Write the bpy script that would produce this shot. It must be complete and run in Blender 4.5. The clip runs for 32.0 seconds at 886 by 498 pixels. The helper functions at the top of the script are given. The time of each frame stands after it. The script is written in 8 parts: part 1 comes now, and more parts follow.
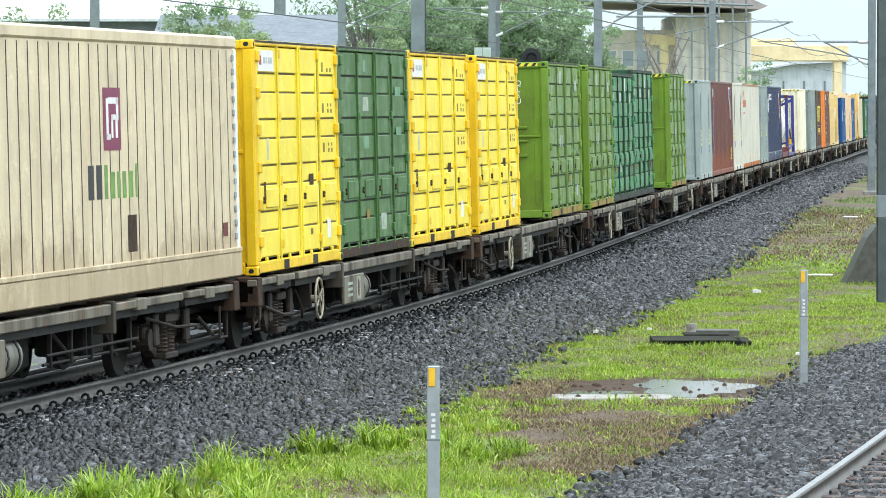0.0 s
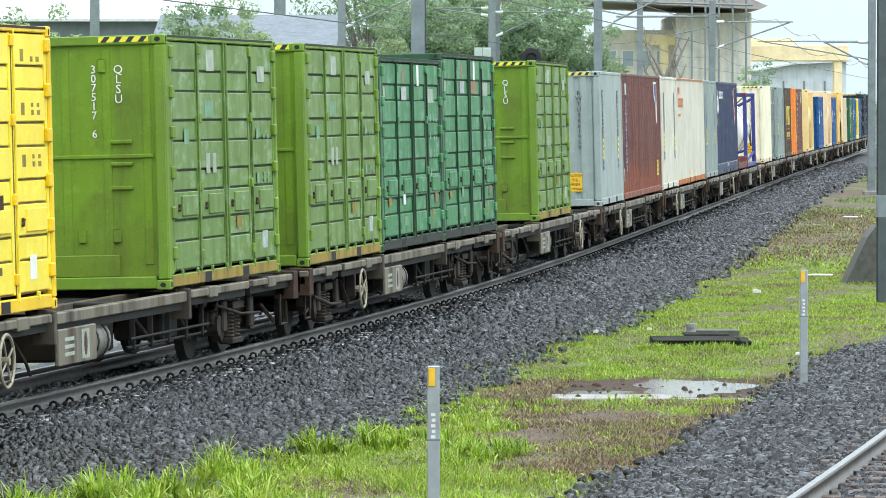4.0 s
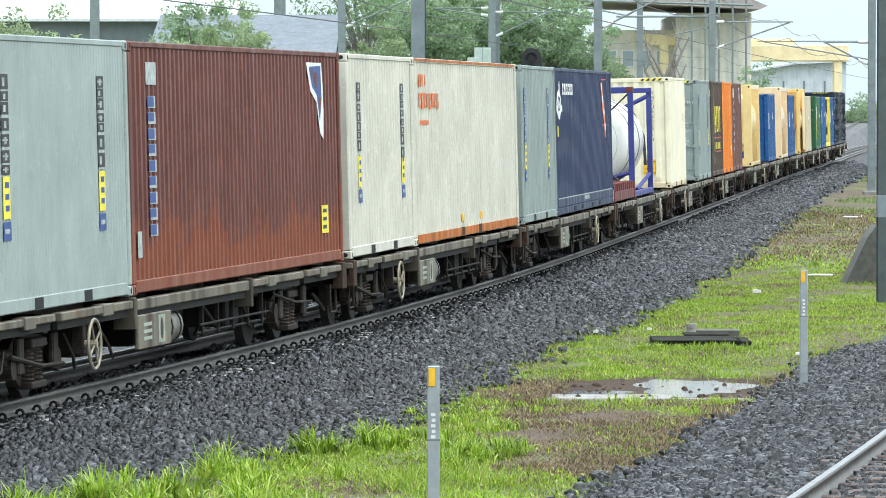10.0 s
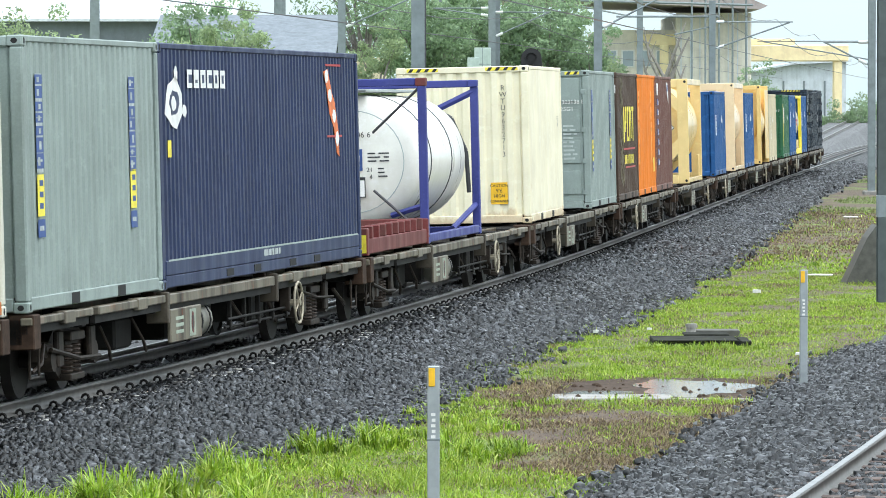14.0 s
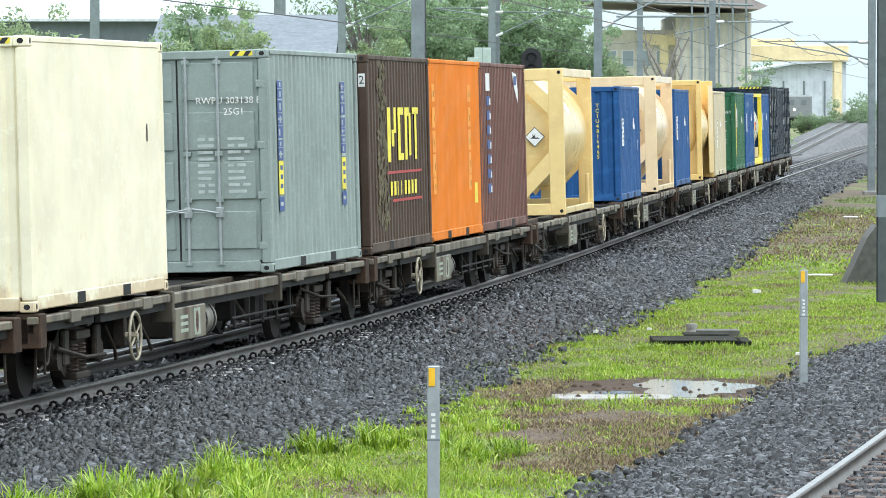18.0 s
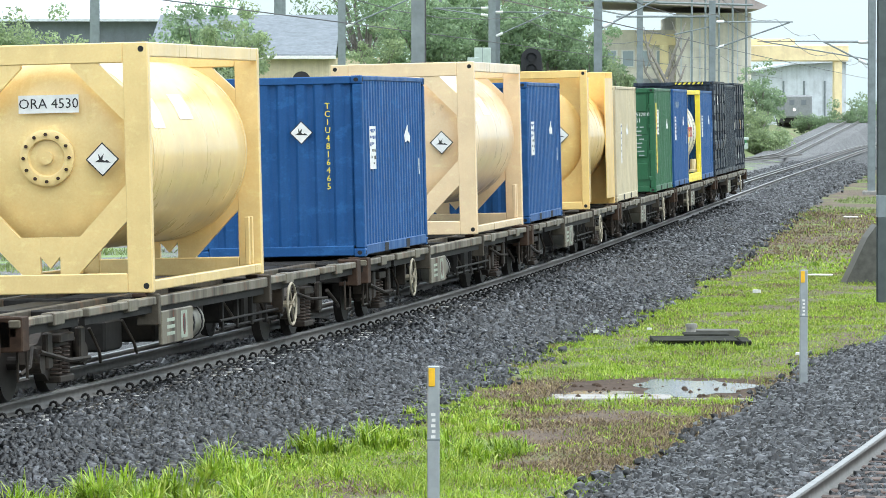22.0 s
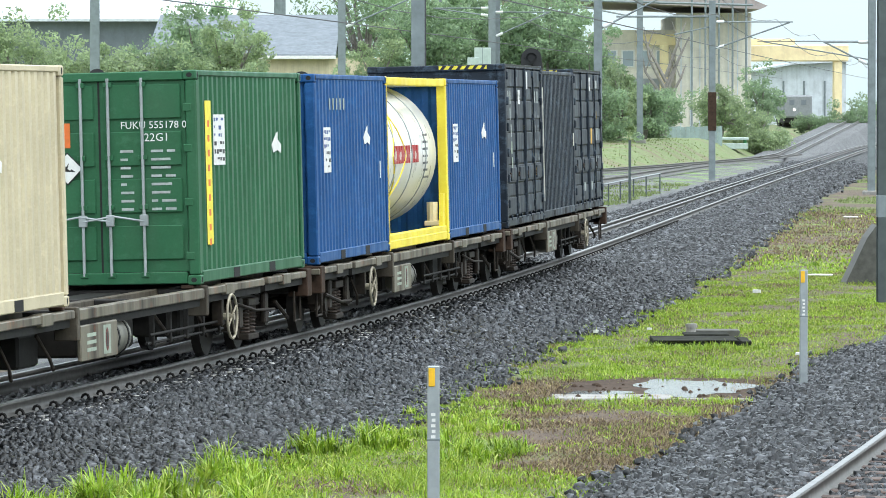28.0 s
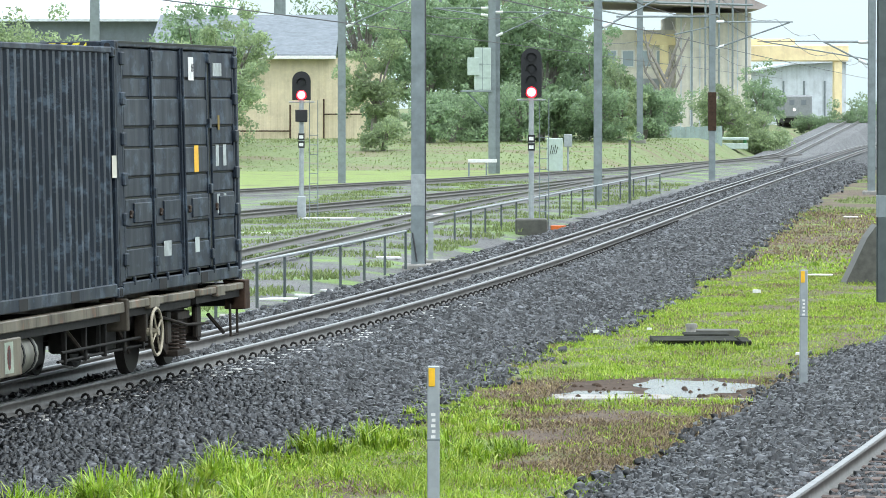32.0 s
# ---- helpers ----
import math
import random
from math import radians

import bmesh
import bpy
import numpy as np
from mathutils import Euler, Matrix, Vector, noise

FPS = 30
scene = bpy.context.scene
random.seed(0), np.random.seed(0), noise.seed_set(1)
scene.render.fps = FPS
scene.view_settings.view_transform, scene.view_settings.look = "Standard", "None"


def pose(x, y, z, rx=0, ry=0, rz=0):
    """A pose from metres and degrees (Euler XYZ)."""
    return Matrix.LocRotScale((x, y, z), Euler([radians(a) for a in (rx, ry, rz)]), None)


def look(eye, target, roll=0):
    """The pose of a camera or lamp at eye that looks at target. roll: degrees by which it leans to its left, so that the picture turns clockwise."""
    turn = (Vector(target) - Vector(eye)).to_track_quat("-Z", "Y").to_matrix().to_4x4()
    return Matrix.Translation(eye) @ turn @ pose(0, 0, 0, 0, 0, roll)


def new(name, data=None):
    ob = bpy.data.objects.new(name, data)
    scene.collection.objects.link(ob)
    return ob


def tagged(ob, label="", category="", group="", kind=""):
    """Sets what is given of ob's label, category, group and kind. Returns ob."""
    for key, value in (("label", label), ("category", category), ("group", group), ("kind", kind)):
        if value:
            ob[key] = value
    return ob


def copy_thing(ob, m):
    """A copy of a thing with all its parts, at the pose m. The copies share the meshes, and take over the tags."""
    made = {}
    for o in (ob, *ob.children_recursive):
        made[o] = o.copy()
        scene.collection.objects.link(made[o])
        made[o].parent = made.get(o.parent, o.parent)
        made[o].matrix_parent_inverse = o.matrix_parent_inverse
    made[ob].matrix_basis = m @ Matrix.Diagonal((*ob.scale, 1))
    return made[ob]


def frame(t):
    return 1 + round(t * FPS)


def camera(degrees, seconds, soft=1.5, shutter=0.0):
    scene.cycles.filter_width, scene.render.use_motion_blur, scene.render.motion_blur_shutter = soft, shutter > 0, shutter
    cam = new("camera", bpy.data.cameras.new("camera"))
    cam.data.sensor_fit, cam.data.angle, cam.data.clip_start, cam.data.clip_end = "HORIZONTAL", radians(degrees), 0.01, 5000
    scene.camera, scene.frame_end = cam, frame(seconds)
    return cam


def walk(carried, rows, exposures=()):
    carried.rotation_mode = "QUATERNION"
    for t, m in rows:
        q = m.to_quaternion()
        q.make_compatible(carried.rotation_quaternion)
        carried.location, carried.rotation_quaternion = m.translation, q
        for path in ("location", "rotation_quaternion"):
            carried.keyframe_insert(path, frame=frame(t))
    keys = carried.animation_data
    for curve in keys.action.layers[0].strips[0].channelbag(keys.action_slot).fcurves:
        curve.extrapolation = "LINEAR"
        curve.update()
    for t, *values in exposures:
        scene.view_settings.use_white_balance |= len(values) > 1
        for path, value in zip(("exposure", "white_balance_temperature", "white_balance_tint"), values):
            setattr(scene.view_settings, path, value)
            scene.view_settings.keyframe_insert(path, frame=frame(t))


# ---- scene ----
EYE = (0.0, 0.0, 3.192)
VIEW = look(EYE, (0.0, 100.0, 0.1026))
cam = camera(10.87, 32.0, soft=0.9)
walk(cam, [(0.0, VIEW), (32.0, VIEW)], exposures=[(0.0, 0.20), (32.0, 0.20)])

# ---- overcast daylight ----
SUN_EL, SUN_AZ = radians(58), radians(125)
world = bpy.data.worlds.new("overcast_sky")
scene.world = world
world.use_nodes = True
wn = world.node_tree.nodes
wn.clear()
w_out, w_bg = wn.new("ShaderNodeOutputWorld"), wn.new("ShaderNodeBackground")
w_sky, w_mix = wn.new("ShaderNodeTexSky"), wn.new("ShaderNodeMix")
w_sky.sky_type, w_sky.sun_disc = "NISHITA", False
w_sky.sun_elevation, w_sky.sun_rotation = SUN_EL, SUN_AZ
w_sky.dust_density, w_sky.air_density = 4.0, 1.0
w_mix.data_type = "RGBA"
w_mix.inputs["Factor"].default_value = 0.88
wl = world.node_tree.links
wl.new(w_sky.outputs["Color"], w_mix.inputs["A"])
wl.new(w_mix.outputs["Result"], w_bg.inputs["Color"])
wl.new(w_bg.outputs["Background"], w_out.inputs["Surface"])
w_bg.inputs["Strength"].default_value = 0.1
# an overcast dome: three to four times brighter overhead than at the horizon
w_dir, w_sep, w_dome = wn.new("ShaderNodeTexCoord"), wn.new("ShaderNodeSeparateXYZ"), wn.new("ShaderNodeValToRGB")
for el, (p, c) in zip(w_dome.color_ramp.elements, ((0.0, (0.243, 0.298, 0.318, 1)), (1.0, (0.83, 0.92, 1.0, 1)))):
    el.position, el.color = p, c
w_gain = wn.new("ShaderNodeVectorMath")
w_gain.operation = "SCALE"
w_gain.inputs["Scale"].default_value = 33.0
wl.new(w_dir.outputs["Generated"], w_sep.inputs["Vector"])
wl.new(w_sep.outputs["Z"], w_dome.inputs["Fac"])
wl.new(w_dome.outputs["Color"], w_gain.inputs[0])
wl.new(w_gain.outputs["Vector"], w_mix.inputs["B"])

sun_data = bpy.data.lights.new("sun", "SUN")
sun_data.energy, sun_data.angle, sun_data.color = 1.2, radians(30), (0.97, 0.97, 0.93)
sun = new("sun", sun_data)
sun.matrix_world = look((math.sin(SUN_AZ) * math.cos(SUN_EL) * 50, math.cos(SUN_AZ) * math.cos(SUN_EL) * 50, math.sin(SUN_EL) * 50), (0, 0, 0))

# ---- small tools ----
class Build:
    """Collects plain pieces into one mesh."""

    def __init__(self):
        self.v, self.f = [], []

    def box(self, x0, x1, y0, y1, z0, z1):
        n = len(self.v)
        self.v += [(x0, y0, z0), (x1, y0, z0), (x1, y1, z0), (x0, y1, z0), (x0, y0, z1), (x1, y0, z1), (x1, y1, z1), (x0, y1, z1)]
        self.f += [(n, n + 3, n + 2, n + 1), (n + 4, n + 5, n + 6, n + 7), (n, n + 1, n + 5, n + 4),
                   (n + 1, n + 2, n + 6, n + 5), (n + 2, n + 3, n + 7, n + 6), (n + 3, n, n + 4, n + 7)]
        return self

    def bev(self, x0, x1, y0, y1, z0, z1, b=0.012):
        """A box with its upright and lying edges cut off."""
        n = len(self.v)
        for z, k in ((z0, b), (z0 + b, 0), (z1 - b, 0), (z1, b)):
            a, c, d, e = x0 + k, x1 - k, y0 + k, y1 - k
            self.v += [(a + b, d, z), (c - b, d, z), (c, d + b, z), (c, e - b, z), (c - b, e, z), (a + b, e, z), (a, e - b, z), (a, d + b, z)]
        for r in range(3):
            for i in range(8):
                j = (i + 1) % 8
                self.f.append((n + r * 8 + i, n + r * 8 + j, n + r * 8 + 8 + j, n + r * 8 + 8 + i))
        self.f.append(tuple(n + i for i in range(7, -1, -1)))
        self.f.append(tuple(n + 24 + i for i in range(8)))
        return self

    def rod(self, a, b, r, sides=8, r2=None):
        a, b = Vector(a), Vector(b)
        q = (b - a).to_track_quat("Z", "Y")
        n = len(self.v)
        for p, rr in ((a, r), (b, r if r2 is None else r2)):
            for i in range(sides):
                t = 2 * math.pi * i / sides
                self.v.append(tuple(p + q @ Vector((rr * math.cos(t), rr * math.sin(t), 0))))
        for i in range(sides):
            j = (i + 1) % sides
            self.f.append((n + i, n + j, n + sides + j, n + sides + i))
        self.f.append(tuple(n + i for i in range(sides - 1, -1, -1)))
        self.f.append(tuple(n + sides + i for i in range(sides)))
        return self

    def tube(self, pts, r, sides=6):
        """One bent tube through several places."""
        n = len(self.v)
        P = [Vector(p) for p in pts]
        for i, p in enumerate(P):
            d = (P[min(i + 1, len(P) - 1)] - P[max(i - 1, 0)]).normalized()
            q = d.to_track_quat("Z", "Y")
            for k in range(sides):
                t = 2 * math.pi * k / sides
                self.v.append(tuple(p + q @ Vector((r * math.cos(t), r * math.sin(t), 0))))
        for i in range(len(P) - 1):
            for k in range(sides):
                j = (k + 1) % sides
                self.f.append((n + i * sides + k, n + i * sides + j, n + (i + 1) * sides + j, n + (i + 1) * sides + k))
        self.f.append(tuple(n + k for k in range(sides - 1, -1, -1)))
        self.f.append(tuple(n + (len(P) - 1) * sides + k for k in range(sides)))
        return self

    def ring(self, c, axis, r, thick, sides=20, tube=6):
        """A round ring, as of a handwheel."""
        q = Vector(axis).to_track_quat("Z", "Y")
        n = len(self.v)
        for i in range(sides):
            t = 2 * math.pi * i / sides
            for k in range(tube):
                u = 2 * math.pi * k / tube
                rr = r + thick * math.cos(u)
                self.v.append(tuple(Vector(c) + q @ Vector((rr * math.cos(t), rr * math.sin(t), thick * math.sin(u)))))
        for i in range(sides):
            for k in range(tube):
                i2, k2 = (i + 1) % sides, (k + 1) % tube
                self.f.append((n + i * tube + k, n + i2 * tube + k, n + i2 * tube + k2, n + i * tube + k2))
        return self

    def prism(self, poly, axis, a, b):
        """A flat outline pushed from a to b along an axis."""
        n, m = len(self.v), len(poly)
        for d in (a, b):
            for p, q in poly:
                self.v.append({"x": (d, p, q), "y": (p, d, q), "z": (p, q, d)}[axis])
        for i in range(m):
            j = (i + 1) % m
            self.f.append((n + i, n + j, n + m + j, n + m + i))
        self.f.append(tuple(n + i for i in range(m - 1, -1, -1)))
        self.f.append(tuple(n + m + i for i in range(m)))
        return self

    def turn(self, outline, sides=28, axis="y"):
        """A body of revolution from (along, radius) pairs."""
        n, m = len(self.v), len(outline)
        for u, r in outline:
            for i in range(sides):
                t = 2 * math.pi * i / sides
                c, s = r * math.cos(t), r * math.sin(t)
                self.v.append({"x": (u, c, s), "y": (c, u, s), "z": (c, s, u)}[axis])
        for k in range(m - 1):
            for i in range(sides):
                j = (i + 1) % sides
                self.f.append((n + k * sides + i, n + k * sides + j, n + (k + 1) * sides + j, n + (k + 1) * sides + i))
        self.f.append(tuple(n + i for i in range(sides)))
        self.f.append(tuple(n + (m - 1) * sides + i for i in range(sides - 1, -1, -1)))
        return self

    def shift(self, m, start=0):
        self.v[start:] = [tuple(m @ Vector(p)) for p in self.v[start:]]
        return self

    def mesh(self, name, mat, smooth=False):
        me = bpy.data.meshes.new(name)
        me.from_pydata(self.v, [], self.f)
        bm = bmesh.new()
        bm.from_mesh(me)
        bmesh.ops.recalc_face_normals(bm, faces=bm.faces)
        bm.to_mesh(me)
        bm.free()
        me.materials.append(mat)
        if smooth:
            me.shade_smooth()
            me.set_sharp_from_angle(angle=radians(38))
        return me


def part(name, data, mat, parent, label="", m=None, smooth=False):
    """One mesh object under a thing or a part."""
    me = data.mesh(name, mat, smooth) if isinstance(data, Build) else data
    ob = new(name, me)
    if parent is not None:
        ob.parent = parent
    if m is not None:
        ob.matrix_basis = m
    return tagged(ob, label)


def thing(name, label, category, group="", m=None, kind=""):
    ob = new(name)
    ob.empty_display_size = 0.2
    if m is not None:
        ob.matrix_basis = m
    return tagged(ob, label, category, group, kind)


def fast_mesh(name, verts, faces, mat):
    """A mesh from number arrays; faces are rows of equal length."""
    me = bpy.data.meshes.new(name)
    nf, k = faces.shape
    me.vertices.add(len(verts))
    me.vertices.foreach_set("co", np.asarray(verts, dtype=np.float32).ravel())
    me.loops.add(nf * k)
    me.loops.foreach_set("vertex_index", np.asarray(faces, dtype=np.int32).ravel())
    me.polygons.add(nf)
    me.polygons.foreach_set("loop_start", np.arange(0, nf * k, k, dtype=np.int32))
    me.update(calc_edges=True)
    me.validate()
    me.materials.append(mat)
    return me


# the main line's centre, bending gently away from the platform
KNOT_S = np.array([-30, 20, 70, 120, 170, 230, 300.0])
KNOT_K = np.array([-0.313, -1.738, -0.100, 0.040, 0.090, -0.106, 0.235]) / 1000
CANT = 0.0241
LINE_S = np.arange(-420, 460.25, 0.5)
_k = np.interp(LINE_S, KNOT_S, KNOT_K)
_i0 = int(np.argmin(abs(LINE_S)))
_h = np.concatenate([[0], np.cumsum((_k[1:] + _k[:-1]) / 2 * 0.5)])
LINE_H = _h - _h[_i0] + 0.1908
_hm = (LINE_H[1:] + LINE_H[:-1]) / 2
_x = np.concatenate([[0], np.cumsum(np.sin(_hm) * 0.5)])
_y = np.concatenate([[0], np.cumsum(np.cos(_hm) * 0.5)])
LINE_X, LINE_Y = _x - _x[_i0] - 6.163, _y - _y[_i0] + 45.0


def on_line(s, off=0.0):
    """Plan place beside the main line, off metres towards the platform."""
    h = np.interp(s, LINE_S, LINE_H)
    return np.interp(s, LINE_S, LINE_X) + off * np.cos(h), np.interp(s, LINE_S, LINE_Y) - off * np.sin(h), h


def sweep(name, xs, ys, hs, profile, mat, closed=True, zs=None):
    """A profile of (off, z) pushed along a plan curve."""
    n, m = len(xs), len(profile)
    P = np.array(profile)
    V = np.empty((n, m, 3))
    V[:, :, 0] = xs[:, None] + P[None, :, 0] * np.cos(hs)[:, None]
    V[:, :, 1] = ys[:, None] - P[None, :, 0] * np.sin(hs)[:, None]
    V[:, :, 2] = P[None, :, 1] + (0 if zs is None else zs[:, None])
    F = []
    for i in range(n - 1):
        for k in range(m if closed else m - 1):
            k2 = (k + 1) % m
            F.append((i * m + k, i * m + k2, (i + 1) * m + k2, (i + 1) * m + k))
    return fast_mesh(name, V.reshape(-1, 3), np.array(F), mat)


def letters(text, size, mat, parent, m, name="lettering", stack=False, gap=1.0, label=""):
    """Painted writing as a thin mesh; stack runs it downwards."""
    cu = bpy.data.curves.new(name, "FONT")
    cu.body = "\n".join(text) if stack else text
    cu.size, cu.extrude, cu.align_x, cu.align_y = size, 0.001, "CENTER", "CENTER"
    cu.space_line = gap
    cu.resolution_u = 2
    tmp = bpy.data.objects.new(name, cu)
    scene.collection.objects.link(tmp)
    me = bpy.data.meshes.new_from_object(tmp)
    bpy.data.objects.remove(tmp)
    me.materials.clear()
    me.materials.append(mat)
    return part(name, me, mat, parent, label, m)


# pose of writing on a container's near end
def on_end(x, y, z):
    return Matrix.Translation((x, y, z)) @ Matrix(((1, 0, 0, 0), (0, 0, -1, 0), (0, 1, 0, 0), (0, 0, 0, 1)))

# ---- materials ----
def material(name, rough=0.6, metal=0.0):
    m = bpy.data.materials.new(name)
    m.use_nodes = True
    b = m.node_tree.nodes["Principled BSDF"]
    b.inputs["Roughness"].default_value, b.inputs["Metallic"].default_value = rough, metal
    return m, m.node_tree.nodes, m.node_tree.links, b


def ramp(n, l, src, stops):
    r = n.new("ShaderNodeValToRGB")
    e = r.color_ramp.elements
    while len(e) < len(stops):
        e.new(0.5)
    for el, (p, c) in zip(e, stops):
        el.position, el.color = p, (c if len(c) == 4 else (*c, 1)) if isinstance(c, tuple) else (c, c, c, 1)
    l.new(src, r.inputs["Fac"])
    return r.outputs["Color"]


def noise_tex(n, l, vec, scale, detail=4, rough=0.6):
    t = n.new("ShaderNodeTexNoise")
    t.inputs["Scale"].default_value, t.inputs["Detail"].default_value, t.inputs["Roughness"].default_value = scale, detail, rough
    if vec is not None:
        l.new(vec, t.inputs["Vector"])
    return t.outputs["Fac"]


def mixc(n, l, fac, a, b, mode="MIX"):
    x = n.new("ShaderNodeMix")
    x.data_type, x.blend_type = "RGBA", mode
    for sock, v in (("Factor", fac), ("A", a), ("B", b)):
        if hasattr(v, "is_output"):
            l.new(v, x.inputs[sock])
        else:
            x.inputs[sock].default_value = v if sock == "Factor" else (*v, 1)
    return x.outputs["Result"]


def bump(n, l, b, src, strength, dist=0.01):
    k = n.new("ShaderNodeBump")
    k.inputs["Strength"].default_value, k.inputs["Distance"].default_value = strength, dist
    l.new(src, k.inputs["Height"])
    l.new(k.outputs["Normal"], b.inputs["Normal"])


def coords(n, l, scale=(1, 1, 1), kind="Object"):
    c, m = n.new("ShaderNodeTexCoord"), n.new("ShaderNodeMapping")
    m.inputs["Scale"].default_value = scale
    l.new(c.outputs[kind], m.inputs["Vector"])
    return m.outputs["Vector"]


def paint(name, rgb, rough=0.42, dirt=0.35, rust=0.0, grime=(0.10, 0.09, 0.075), scuffed=None, low=None):
    """Weathered container paint: fading, rain streaks, road grime, rust spots."""
    m, n, l, b = material(name, rough)
    b.inputs["Specular IOR Level"].default_value = 0.28
    v = coords(n, l)
    streak = noise_tex(n, l, coords(n, l, (2.6, 2.6, 0.32)), 1.0, 5, 0.6)
    big = noise_tex(n, l, v, 0.9, 4)
    fine = noise_tex(n, l, v, 38, 3)
    pale = tuple(min(1, c * 1.18 + 0.02) for c in rgb)
    dark = tuple(c * 0.78 for c in rgb)
    col = mixc(n, l, ramp(n, l, big, [(0.3, 0.0), (0.7, 1.0)]), dark, pale)
    col = mixc(n, l, 0.45, col, rgb)
    scuff = noise_tex(n, l, coords(n, l, (1, 1, 1.6)), 2.4 if scuffed else 4.5, 9, 0.72)
    col = mixc(n, l, ramp(n, l, scuff, [(0.52, 0.0), (0.62, 0.85)] if scuffed else [(0.54, 0.0), (0.72, 0.45)]), col, scuffed or tuple(min(1, c * 1.35 + 0.05) for c in rgb))
    blotch = noise_tex(n, l, coords(n, l, (1, 1, 0.7)), 1.7, 7, 0.7)
    col = mixc(n, l, ramp(n, l, blotch, [(0.52, 0.0), (0.75, min(0.8, dirt * 1.6))]), col, tuple(0.35 * c + 0.65 * q * 0.8 for c, q in zip(rgb, grime)))
    g = n.new("ShaderNodeMath")
    g.operation = "MULTIPLY"
    l.new(ramp(n, l, streak, [(0.48, 0.0), (0.78, 1.0)]), g.inputs[0])
    g.inputs[1].default_value = dirt
    col = mixc(n, l, g.outputs[0], col, grime)
    if rust:
        r = n.new("ShaderNodeMath")
        r.operation = "MULTIPLY"
        l.new(ramp(n, l, noise_tex(n, l, coords(n, l, (1.6, 1.6, 0.9)), 2.2, 8, 0.72), [(0.56, 0.0), (0.68, 1.0)]), r.inputs[0])
        r.inputs[1].default_value = rust
        col = mixc(n, l, r.outputs[0], col, (0.33, 0.088, 0.022))
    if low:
        # splashed and rusted patches on the lower part of the body; the reefer's also imitate light falloff
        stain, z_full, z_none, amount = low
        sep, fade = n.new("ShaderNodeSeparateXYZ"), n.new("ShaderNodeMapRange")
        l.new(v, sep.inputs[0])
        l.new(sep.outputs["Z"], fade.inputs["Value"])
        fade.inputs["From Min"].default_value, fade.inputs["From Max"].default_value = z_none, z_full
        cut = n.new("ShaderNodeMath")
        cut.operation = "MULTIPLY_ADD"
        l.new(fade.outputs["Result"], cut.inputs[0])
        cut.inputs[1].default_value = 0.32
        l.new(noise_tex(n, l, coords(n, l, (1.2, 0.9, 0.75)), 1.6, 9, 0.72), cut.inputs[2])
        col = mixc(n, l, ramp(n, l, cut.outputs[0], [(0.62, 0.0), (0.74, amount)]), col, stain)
    col = mixc(n, l, 0.12, col, ramp(n, l, fine, [(0.3, 0.02), (0.7, 0.6)]), "OVERLAY")
    l.new(col, b.inputs["Base Color"])
    l.new(ramp(n, l, streak, [(0.3, rough * 0.75), (0.8, min(1, rough * 1.7))]), b.inputs["Roughness"])
    bump(n, l, b, fine, 0.06, 0.004)
    return m


def plain(name, rgb, rough=0.55, metal=0.0, var=0.25, scale=14, bumps=0.1, spec=0.5):
    m, n, l, b = material(name, rough, metal)
    b.inputs["Specular IOR Level"].default_value = spec
    v = coords(n, l)
    a = noise_tex(n, l, v, scale, 5)
    c = noise_tex(n, l, v, scale * 0.12, 3)
    lo, hi = tuple(x * (1 - var) for x in rgb), tuple(min(1, x * (1 + var)) for x in rgb)
    col = mixc(n, l, ramp(n, l, a, [(0.3, 0.0), (0.7, 1.0)]), lo, hi)
    col = mixc(n, l, ramp(n, l, c, [(0.35, 0.0), (0.75, 0.5)]), col, lo)
    l.new(col, b.inputs["Base Color"])
    if bumps:
        bump(n, l, b, a, bumps, 0.01)
    return m


def stone_mat(name, lo, hi, rough=0.5):
    """Broken ballast stones, each its own grey, damp."""
    m, n, l, b = material(name, rough)
    b.inputs["Specular IOR Level"].default_value = 0.35
    g = n.new("ShaderNodeNewGeometry")
    col = ramp(n, l, g.outputs["Random Per Island"], [(0.0, lo), (0.6, tuple(0.68 * x + 0.32 * y for x, y in zip(lo, hi))), (0.93, hi), (1.0, tuple(x * 2.2 for x in hi))])
    t = noise_tex(n, l, coords(n, l), 45, 4)
    col = mixc(n, l, 0.5, col, ramp(n, l, t, [(0.3, 0.3), (0.7, 0.75)]), "OVERLAY")
    l.new(col, b.inputs["Base Color"])
    bump(n, l, b, t, 0.15, 0.01)
    return m


def leaf_mat(name, cols, rough=0.5, trans=0.25, patch=0.35):
    m, n, l, b = material(name, rough)
    g = n.new("ShaderNodeNewGeometry")
    col = ramp(n, l, g.outputs["Random Per Island"], [(i / max(1, len(cols) - 1), c) for i, c in enumerate(cols)])
    col = mixc(n, l, 0.5, col, ramp(n, l, noise_tex(n, l, coords(n, l), patch, 4), [(0.3, 0.22), (0.7, 0.78)]), "OVERLAY")
    l.new(col, b.inputs["Base Color"])
    t = n.new("ShaderNodeBsdfTranslucent")
    l.new(col, t.inputs["Color"])
    mx = n.new("ShaderNodeMixShader")
    mx.inputs[0].default_value = trans
    l.new(b.outputs[0], mx.inputs[1])
    l.new(t.outputs[0], mx.inputs[2])
    l.new(mx.outputs[0], n["Material Output"].inputs["Surface"])
    return m


